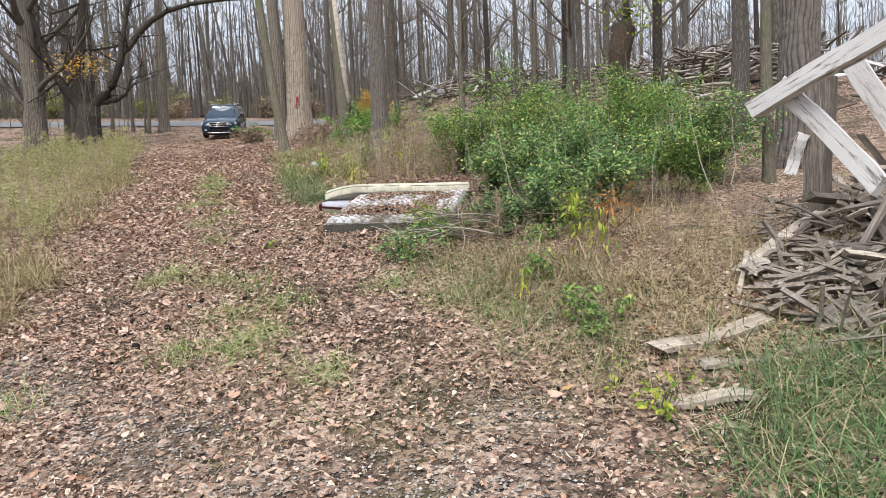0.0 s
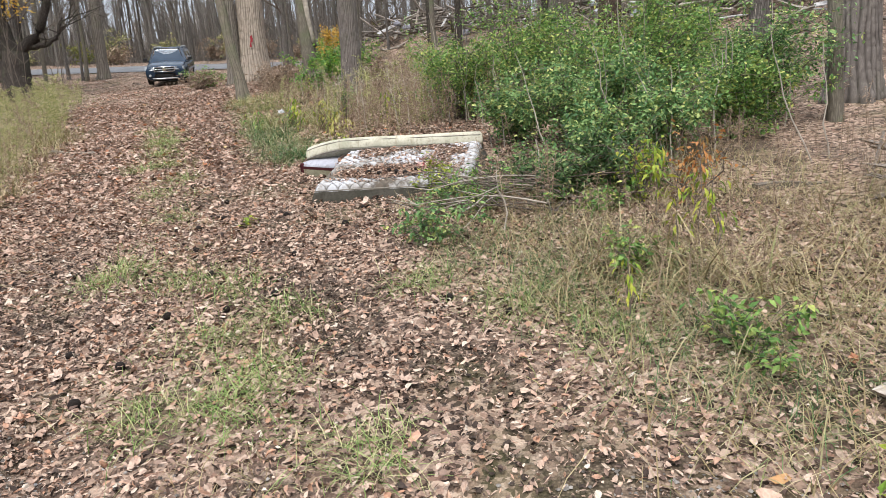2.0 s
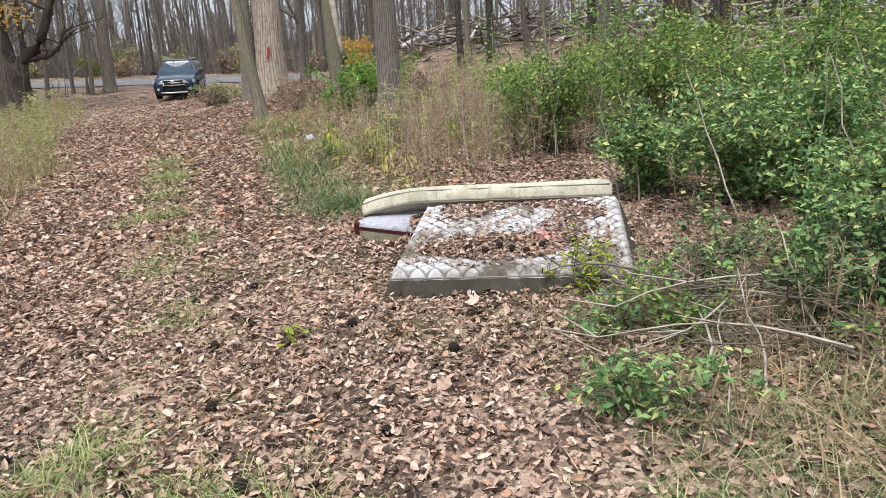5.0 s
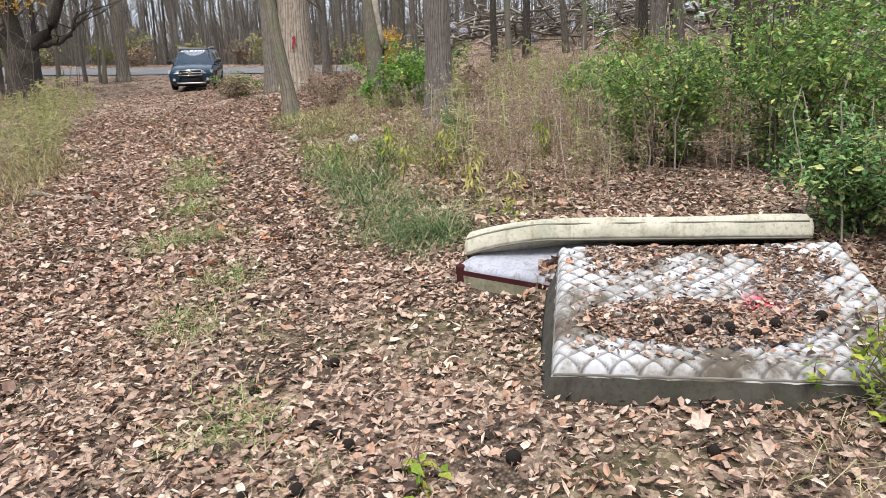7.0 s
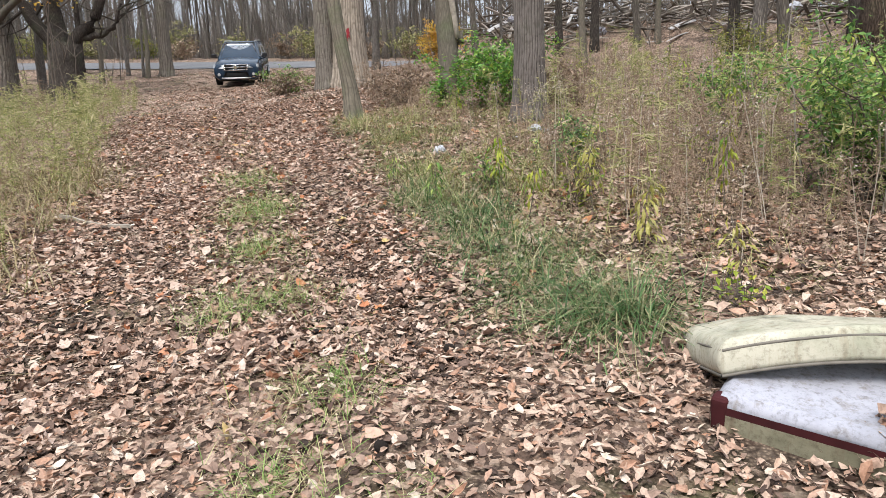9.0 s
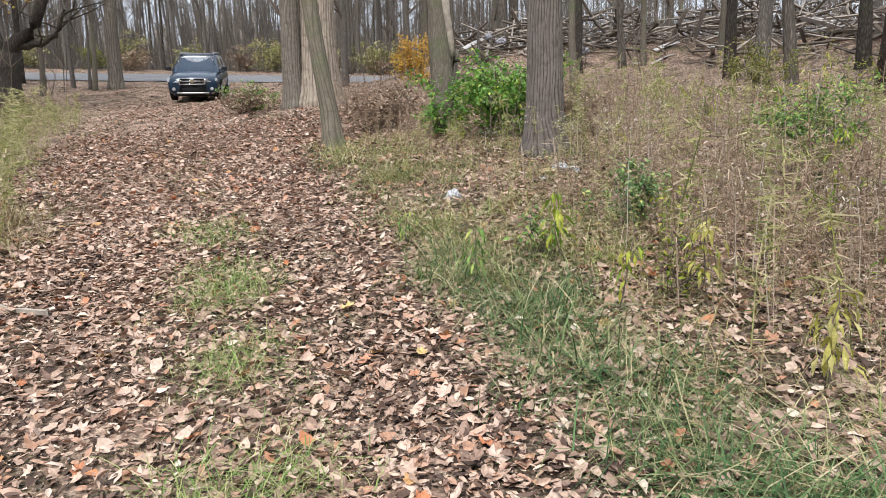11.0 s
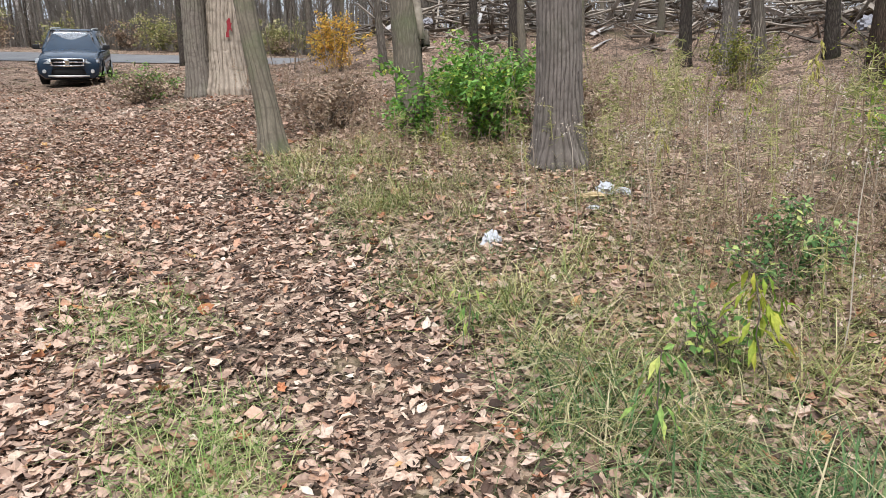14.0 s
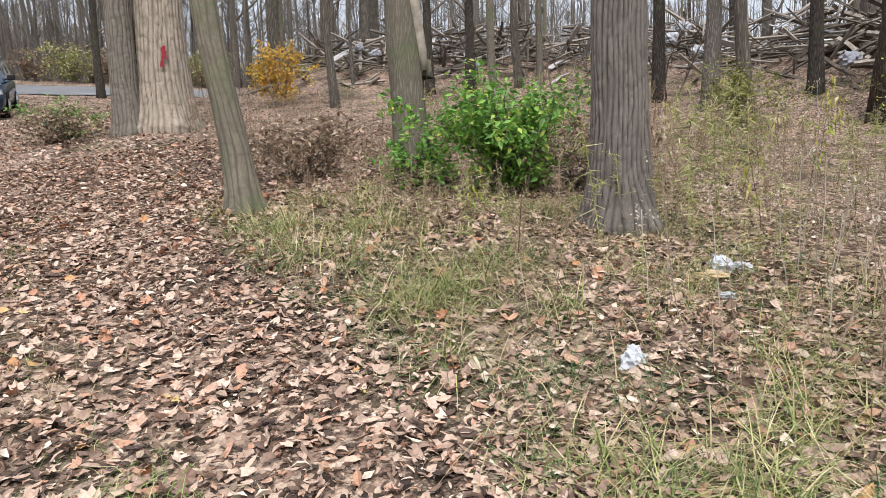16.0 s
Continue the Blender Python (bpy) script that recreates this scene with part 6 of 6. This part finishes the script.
r = random.Random(9)
pile = []
for k in range(105):
    a, d = r.uniform(0, 6.28), r.random() ** 0.6
    x, y = 6.7 + 1.5 * d * math.cos(a), 4.3 + 1.5 * d * math.sin(a)
    if x < 1.45 + 0.88 * y:
        continue
    pile.append(((x, y, float(gz(x, y)) + max(0, 0.6 * (1 - d)) * r.random() ** 0.7 + 0.03), 26, r.uniform(0, 180)))
for k in range(46):
    x, y = r.uniform(4.5, 6.4), r.uniform(2.7, 4.4)
    pile.append(((x, y, float(gz(x, y)) + r.uniform(0.02, 0.10)), 5, r.gauss(15, 28)))
heap("lumber_pile", pile, "collapsed heap of grey weathered boards and timbers", "lumber pile", 3, 0.8, 0.0)

# the long bank of dumped boards across the clearing
pts = []
for k in range(300):
    s = r.random() * (len(RIDGE) - 1)
    q = min(int(s), len(RIDGE) - 2)
    f = s - q
    x = RIDGE[q][0] + (RIDGE[q + 1][0] - RIDGE[q][0]) * f + r.gauss(0, 1.25)
    y = RIDGE[q][1] + (RIDGE[q + 1][1] - RIDGE[q][1]) * f + r.gauss(0, 1.25)
    d = float(to_ridge(x, y))
    pts.append(((x, y, float(gz(x, y)) + max(0.03, (1.15 - 0.5 * d) * r.random())), 18, r.uniform(0, 360)))
heap("lumber_bank", pts, "long bank of dumped grey boards, branches and rubbish", "lumber pile", 5, 1.5, 0.32)
out = []
g = np.random.default_rng(12)
for k in range(750):
    s = g.random() * (len(RIDGE) - 1)
    q = min(int(s), len(RIDGE) - 2)
    f = s - q
    x = RIDGE[q][0] + (RIDGE[q + 1][0] - RIDGE[q][0]) * f + g.normal(0, 1.35)
    y = RIDGE[q][1] + (RIDGE[q + 1][1] - RIDGE[q][1]) * f + g.normal(0, 1.35)
    z = float(gz(x, y)) + max(0.02, (1.25 - 0.5 * float(to_ridge(x, y))) * g.random())
    d = np.array([g.normal(), g.normal(), g.normal(0, 0.35)])
    d = d / np.linalg.norm(d) * g.uniform(0.3, 1.2)
    w = g.uniform(0.012, 0.06)
    out.append(tube(np.array([[x, y, z] - d, [x, y, z] + g.normal(0, 0.05, 3), [x, y, z] + d]), [w, w, w * 0.7], 4, True))
stuff("pale_bank_sticks", joined(out[::2]), M_PLANK, "pale splintered wood on the bank", "debris")
stuff("bank_sticks", joined(out[1::2]), M_TWIG, "grey sticks and splintered wood on the bank", "debris")
for k in range(9):
    q = r.randrange(len(RIDGE))
    x, y = RIDGE[q][0] + r.gauss(0, 1.0) - 1.0, RIDGE[q][1] + r.gauss(0, 1.0) - 0.8
    crumple(x, y, r.uniform(0.2, 0.4), M_PAPER if k % 2 else M_FOAM, "torn white plastic sheet caught on the bank", "plastic sheet", 20 + k, 0.7, 0.35 + max(0, 0.6 - 0.3 * float(to_ridge(x, y))))
out = []
for k in range(900):
    x, y = g.uniform(4.0, 7.4), g.uniform(2.6, 5.8)
    if x < 1.1 + 0.84 * y:
        continue
    z = float(gz(x, y)) + g.uniform(0.02, 0.16)
    d = np.array([g.normal(), g.normal(), g.normal(0, 0.25)])
    d = d / np.linalg.norm(d) * g.uniform(0.05, 0.3)
    w = g.uniform(0.006, 0.025)
    out.append(tube(np.array([[x, y, z] - d, [x, y, z] + g.normal(0, 0.01, 3), [x, y, z] + d]), [w, w, w * 0.5], 4, True))
stuff("splinters", joined(out), M_PLANK, "grey splinters and chips of wood on the ground", "debris")

# brush pile of cut branches before the mattress end
for k in range(30):
    x, y = r.gauss(3.15, 0.36), r.gauss(6.95, 0.33)
    yaw, L = r.gauss(170, 45), r.uniform(0.5, 1.5)
    z = float(gz(x, y))
    n = 7
    s = np.linspace(-0.5, 0.5, n)
    P = np.column_stack([s * L, 0.10 * L * np.cos(s * 4 + k), 0.05 + r.uniform(0, 0.18) + 0.10 * np.cos(s * 3) * r.random() + s * r.gauss(0, 0.15)])
    P[:, 2] = np.maximum(P[:, 2], 0.02)
    pcs = [tube(P, np.linspace(0.008, 0.003, n) * r.uniform(0.6, 1.3), 5, False)]
    for q in range(3):
        a = P[r.randrange(2, n)]
        e = a + np.array([r.uniform(0.1, 0.3), r.gauss(0, 0.15), r.uniform(0.0, 0.15)])
        pcs.append(tube(np.array([a, (a + e) / 2, e]), [0.005, 0.004, 0.002], 4, False))
    ob = part("branch", np_mesh("branch", *joined(pcs), True), M_DEADWOOD if k % 4 == 0 else M_TWIG)
    ob.matrix_basis = pose(x, y, z, 0, 0, yaw)
    tagged(ob, "thin bare branch lying in the brush pile", "branch", "cut branches")
for k, (x, y, x2, y2, h) in enumerate([(2.79, 6.41, 2.95, 6.7, 0.55), (3.3, 6.5, 3.5, 7.0, 0.6), (5.95, 6.3, 5.85, 6.6, 1.25), (6.15, 6.3, 6.2, 6.5, 1.1), (4.6, 7.2, 4.3, 7.6, 1.3), (5.1, 7.3, 4.9, 7.7, 1.4), (4.9, 7.0, 5.3, 7.4, 1.0), (5.6, 7.2, 5.9, 7.4, 1.1), (4.1, 7.9, 3.9, 8.3, 1.2)]):
    P = bent((0, 0, -0.05), (x2 - x, y2 - y, h), 7, 0.025, np.random.default_rng(k))
    ob = part("dead_sapling", np_mesh("dead_sapling", *tube(P, np.linspace(0.008, 0.003, 7), 6, False), True), M_DEADWOOD)
    ob.matrix_basis = pose(x, y, float(gz(x, y)))
    tagged(ob, "pale dead stem standing before the shrubs", "dead sapling", "dead saplings")

# red mark on the big trunk, a patch of sprayed paint following the bark
def paint_mark():
    x, y, zb = 2.95, 28.6, float(gz(2.95, 28.6))
    U, H = np.meshgrid(np.linspace(-1, 1, 22), np.linspace(1.16, 1.58, 30))
    ang = radians(262) + U * 0.2
    rad = 0.572 + 0.4 * 0.52 * np.exp(-H / 0.54)
    V = np.stack([rad * np.cos(ang), rad * np.sin(ang), H], -1)
    keep = np.array([[noise.noise(Vector((u * 3.0, h * 9.0, 1.0))) * 0.9 + 0.62 - abs(u + 0.3 * math.sin(h * 7)) * 1.25 > 0.15 for u, h in zip(ur, hr)] for ur, hr in zip(U, H)])
    i, j = np.nonzero(keep[:-1, :-1] & keep[1:, 1:])
    n = U.shape[1]
    F = np.stack([i * n + j, i * n + j + 1, (i + 1) * n + j + 1, (i + 1) * n + j], -1)
    ob = part("paint_mark", np_mesh("paint_mark", V.reshape(-1, 3), F, True), mat_simple("red_spray_paint", (0.30, 0.02, 0.03), 0.7, 0, 0.3, 0.5, 12), big, "smeared red spray paint")
    return ob


paint_mark()

# ---------------------------------------------------------------- the parked car
def car():
    """A mid-size crossover seen from the front. x across, y back from the nose, z up."""
    body_m, t, b = mat("dark_teal_paint", 0.18, 0.0, 0.4)
    n = noise_out(t, coord(t), 3, 4)
    t.links.new(ramp(t, n, [(0.3, (0.009, 0.022, 0.042)), (0.7, (0.013, 0.03, 0.055))]), b.inputs["Base Color"])
    b.inputs["Coat Weight"].default_value = 0.1
    black = mat_simple("black_plastic", (0.012, 0.012, 0.013), 0.6, 0, 0.4, 0.3)
    chrome = mat_simple("chrome", (0.75, 0.75, 0.76), 0.15, 1.0, 0.5, 0.1)
    glass_m, _, gb = mat("tinted_window", 0.05, 0, 0.8)
    gb.inputs["Base Color"].default_value = (0.02, 0.028, 0.035, 1)
    gb.inputs["Coat Weight"].default_value = 1.0
    gb.inputs["IOR"].default_value = 3.0
    lamp_m = mat_simple("headlamp_lens", (0.62, 0.65, 0.68), 0.12, 0.3, 0.8, 0.3, 18)
    tyre_m = mat_simple("tyre_rubber", (0.014, 0.014, 0.014), 0.9, 0, 0.2, 0.3)
    rim_m = mat_simple("alloy_rim", (0.42, 0.42, 0.43), 0.35, 0.9, 0.5, 0.2)
    silver = mat_simple("satin_silver_trim", (0.55, 0.55, 0.55), 0.4, 0.6, 0.5, 0.2)

    root = new("car")
    root.matrix_basis = Matrix.Translation((-0.50, 36.0, float(gz(-0.5, 36.0)) + 0.02)) @ Matrix.Rotation(math.atan(RISE_Y), 4, "X") @ pose(0, 0, 0, 0, -0.6, -6.5)
    # lower body: sections along y: (y, half width, bottom, shoulder height, top)
    S = [(0.02, 0.74, 0.30, 0.66, 0.80), (0.06, 0.82, 0.26, 0.70, 0.86), (0.14, 0.865, 0.24, 0.72, 0.91), (0.35, 0.90, 0.22, 0.75, 0.98), (0.8, 0.915, 0.22, 0.78, 1.05), (1.25, 0.92, 0.22, 0.82, 1.10), (2.0, 0.92, 0.22, 0.86, 1.06), (3.2, 0.92, 0.22, 0.90, 1.06), (4.2, 0.91, 0.26, 0.92, 1.08), (4.7, 0.86, 0.32, 0.90, 1.08), (4.86, 0.78, 0.40, 0.85, 1.02)]
    prof = lambda hw, lo, sh, top: [(-hw * 0.80, lo), (-hw * 0.97, lo + 0.14), (-hw, sh - 0.2), (-hw * 0.985, sh), (-hw * 0.86, sh + (top - sh) * 0.72), (-hw * 0.5, top - 0.012), (0, top)]
    V, F = [], []
    for y, hw, lo, sh, top in S:
        half = prof(hw, lo, sh, top)
        ring = half + [(-x, z) for x, z in half[-2::-1]]
        V += [(x, y, z) for x, z in ring]
    n = 13
    for k in range(len(S) - 1):
        for q in range(n - 1):
            F.append([k * n + q, k * n + q + 1, (k + 1) * n + q + 1, (k + 1) * n + q])
        F.append([k * n + n - 1, k * n, (k + 1) * n, (k + 1) * n + n - 1])
    me = bpy.data.meshes.new("body")
    me.from_pydata(V, [], F + [list(range(n))[::-1], list(range((len(S) - 1) * n, len(S) * n))])
    for p in me.polygons:
        p.use_smooth = True
    body = part("body", me, body_m, root, "dark blue-green painted body")
    # cabin: lower ring and roof ring
    def ringed(rows):
        V, F = [], []
        for y0, y1, hw, z in rows:
            c = 0.16
            V += [(-hw, y0 + c, z), (-hw + c, y0, z), (hw - c, y0, z), (hw, y0 + c, z), (hw, y1 - c, z), (hw - c, y1, z), (-hw + c, y1, z), (-hw, y1 - c, z)]
        for k in range(len(rows) - 1):
            for q in range(8):
                F.append([k * 8 + q, k * 8 + (q + 1) % 8, k * 8 + 8 + (q + 1) % 8, k * 8 + 8 + q])
        F.append([(len(rows) - 1) * 8 + q for q in range(8)])
        me = bpy.data.meshes.new("cabin")
        me.from_pydata(V, [], F)
        bm = bmesh.new()
        bm.from_mesh(me)
        bmesh.ops.bevel(bm, geom=[e for e in bm.edges if abs(e.verts[0].co.z - e.verts[1].co.z) < 0.01 and e.verts[0].co.z > 1.5], offset=0.05, segments=3, affect="EDGES")
        for f in bm.faces:
            f.smooth = True
        return bm

    part("roof", ringed([(1.15, 4.75, 0.86, 1.00), (1.32, 4.68, 0.80, 1.18), (1.95, 4.45, 0.66, 1.64), (2.05, 4.3, 0.64, 1.68)]), body_m, root)

    def sheet(name, quad, material, thick=0.02, label="", nu=8, nv=5, bow=0.0, out=(0, -1, 0)):
        """A slightly bowed panel between four corners, with thickness."""
        a, b2, c, d = [Vector(p) for p in quad]
        o = Vector(out)
        bm = bmesh.new()
        g = [[None] * (nu + 1) for _ in range(nv + 1)]
        for i in range(nv + 1):
            for j in range(nu + 1):
                u, v_ = j / nu, i / nv
                p = (a * (1 - u) + b2 * u) * (1 - v_) + (d * (1 - u) + c * u) * v_
                g[i][j] = bm.verts.new(p + o * bow * (1 - (2 * u - 1) ** 2) * (1 - 0.85 * v_ ** 2))
        for i in range(nv):
            for j in range(nu):
                bm.faces.new((g[i][j], g[i][j + 1], g[i + 1][j + 1], g[i + 1][j])).smooth = True
        bmesh.ops.solidify(bm, geom=bm.faces[:], thickness=thick)
        return part(name, bm, material, root, label)

    sheet("windscreen", [(-0.71, 1.335, 1.13), (0.71, 1.335, 1.13), (0.60, 1.95, 1.645), (-0.60, 1.95, 1.645)], glass_m, 0.012, "dark windscreen reflecting bare branches", bow=0.05)
    for s in (-1, 1):
        sheet("side_window", [(s * 0.838, 1.75, 1.10), (s * 0.838, 2.75, 1.10), (s * 0.695, 2.75, 1.57), (s * 0.70, 2.15, 1.57)], glass_m, 0.012, nu=3, nv=3, out=(s, 0, 0))
        sheet("rear_side_window", [(s * 0.838, 2.83, 1.10), (s * 0.838, 4.1, 1.12), (s * 0.70, 4.0, 1.55), (s * 0.695, 2.83, 1.57)], glass_m, 0.012, nu=3, nv=3, out=(s, 0, 0))
        sheet("headlight", [(s * 0.46, -0.01, 0.69), (s * 0.885, 0.12, 0.71), (s * 0.88, 0.22, 0.85), (s * 0.46, 0.015, 0.82)], lamp_m, 0.05, "clear headlight", bow=0.035)
        bm = bmesh.new()
        bmesh.ops.create_cone(bm, cap_ends=True, segments=20, radius1=0.062, radius2=0.05, depth=0.05, matrix=Matrix.Translation((s * 0.66, 0.005, 0.46)) @ Matrix.Rotation(radians(90), 4, "X"))
        part("fog_light", bm, lamp_m, root)
        bm = box_bm(0.20, 0.10, 0.15, 0.04, 3, (s * 1.02, 1.55, 1.14))
        mirror = part("wing_mirror", bm, black, root, "black wing mirror")
        part("mirror_arm", box_bm(0.14, 0.05, 0.05, 0.015, 2, (s * 0.90, 1.56, 1.08)), black, root)
        P = np.array([[s * 0.60, 2.1, 1.67], [s * 0.61, 2.25, 1.705], [s * 0.61, 3.2, 1.715], [s * 0.60, 4.2, 1.70], [s * 0.59, 4.3, 1.67]])
        part("roof_rail", np_mesh("roof_rail", *tube(P, np.full(5, 0.018), 8, True), True), silver, root, "silver roof rail")
        sheet("wheel_arch", [(s * 0.925, 0.50, 0.30), (s * 0.93, 1.40, 0.30), (s * 0.93, 1.22, 0.76), (s * 0.925, 0.68, 0.76)], black, 0.02, nu=2, nv=2, out=(s, 0, 0))
        for y in (0.95, 3.85):
            P = np.array([[s * 0.70, y, 0.345], [s * 0.71, y, 0.345], [s * 0.90, y, 0.345], [s * 0.92, y, 0.345]])
            wheel = part("tyre", np_mesh("tyre", *tube(P, [0.30, 0.345, 0.345, 0.29], 28, True), True), tyre_m, root, "black tyre")
            bm = bmesh.new()
            bmesh.ops.create_cone(bm, cap_ends=True, segments=24, radius1=0.235, radius2=0.21, depth=0.02, matrix=Matrix.Translation((s * 0.925, y, 0.345)) @ Matrix.Rotation(radians(90), 4, "Y"))
            for k in range(5):
                a = k * math.tau / 5
                bmesh.ops.create_cube(bm, size=1, matrix=Matrix.Translation((s * 0.94, y + 0.12 * math.cos(a), 0.345 + 0.12 * math.sin(a))) @ Matrix.Rotation(-a, 4, "X") @ Matrix.Diagonal((0.03, 0.2, 0.05, 1)))
            part("rim", bm, rim_m, wheel, "alloy rim")
    sheet("grille", [(-0.45, -0.015, 0.62), (0.45, -0.015, 0.62), (0.45, 0.0, 0.83), (-0.45, 0.0, 0.83)], black, 0.03, "black grille", bow=0.03)
    for pts in ([(-0.46, -0.03, 0.635), (0, -0.075, 0.625), (0.46, -0.03, 0.635)], [(-0.46, -0.02, 0.83), (0, -0.06, 0.835), (0.46, -0.02, 0.83)], [(-0.45, -0.03, 0.735), (0, -0.075, 0.735), (0.45, -0.03, 0.735)], [(0, -0.075, 0.62), (0, -0.07, 0.73), (0, -0.06, 0.84)], [(-0.46, -0.02, 0.83), (-0.45, -0.03, 0.73), (-0.42, -0.03, 0.635)], [(0.46, -0.02, 0.83), (0.45, -0.03, 0.73), (0.42, -0.03, 0.635)]):
        part("grille_bar", np_mesh("grille_bar", *tube(np.array(pts), [0.02, 0.024, 0.02], 8, True), True), chrome, root, "chrome grille bar")
    part("badge", box_bm(0.13, 0.02, 0.15, 0.02, 2, (0, -0.10, 0.735)), chrome, root, "chrome badge")
    sheet("air_intake", [(-0.50, -0.01, 0.36), (0.50, -0.01, 0.36), (0.42, -0.01, 0.54), (-0.42, -0.01, 0.54)], black, 0.03, "black lower air intake", bow=0.05)
    P = np.array([(-0.56, 0.0, 0.325), (-0.3, -0.04, 0.315), (0, -0.06, 0.315), (0.3, -0.04, 0.315), (0.56, 0.0, 0.325)])
    part("skid_trim", np_mesh("skid_trim", *tube(P, [0.025, 0.032, 0.032, 0.032, 0.025], 8, True), True), silver, root, "silver lower bumper trim")
    part("underbody", box_bm(1.5, 4.2, 0.12, 0.02, 1, (0, 2.45, 0.24)), black, root)
    for s in (-0.35, 0.25):
        P = np.array([(s - 0.3, 1.30, 1.125), (s, 1.34, 1.155), (s + 0.28, 1.36, 1.18)])
        part("wiper", np_mesh("wiper", *tube(P, [0.01, 0.01, 0.008], 6, True), True), black, root)
    return tagged(root, "dark blue-green crossover car parked facing the track", "car")


car()
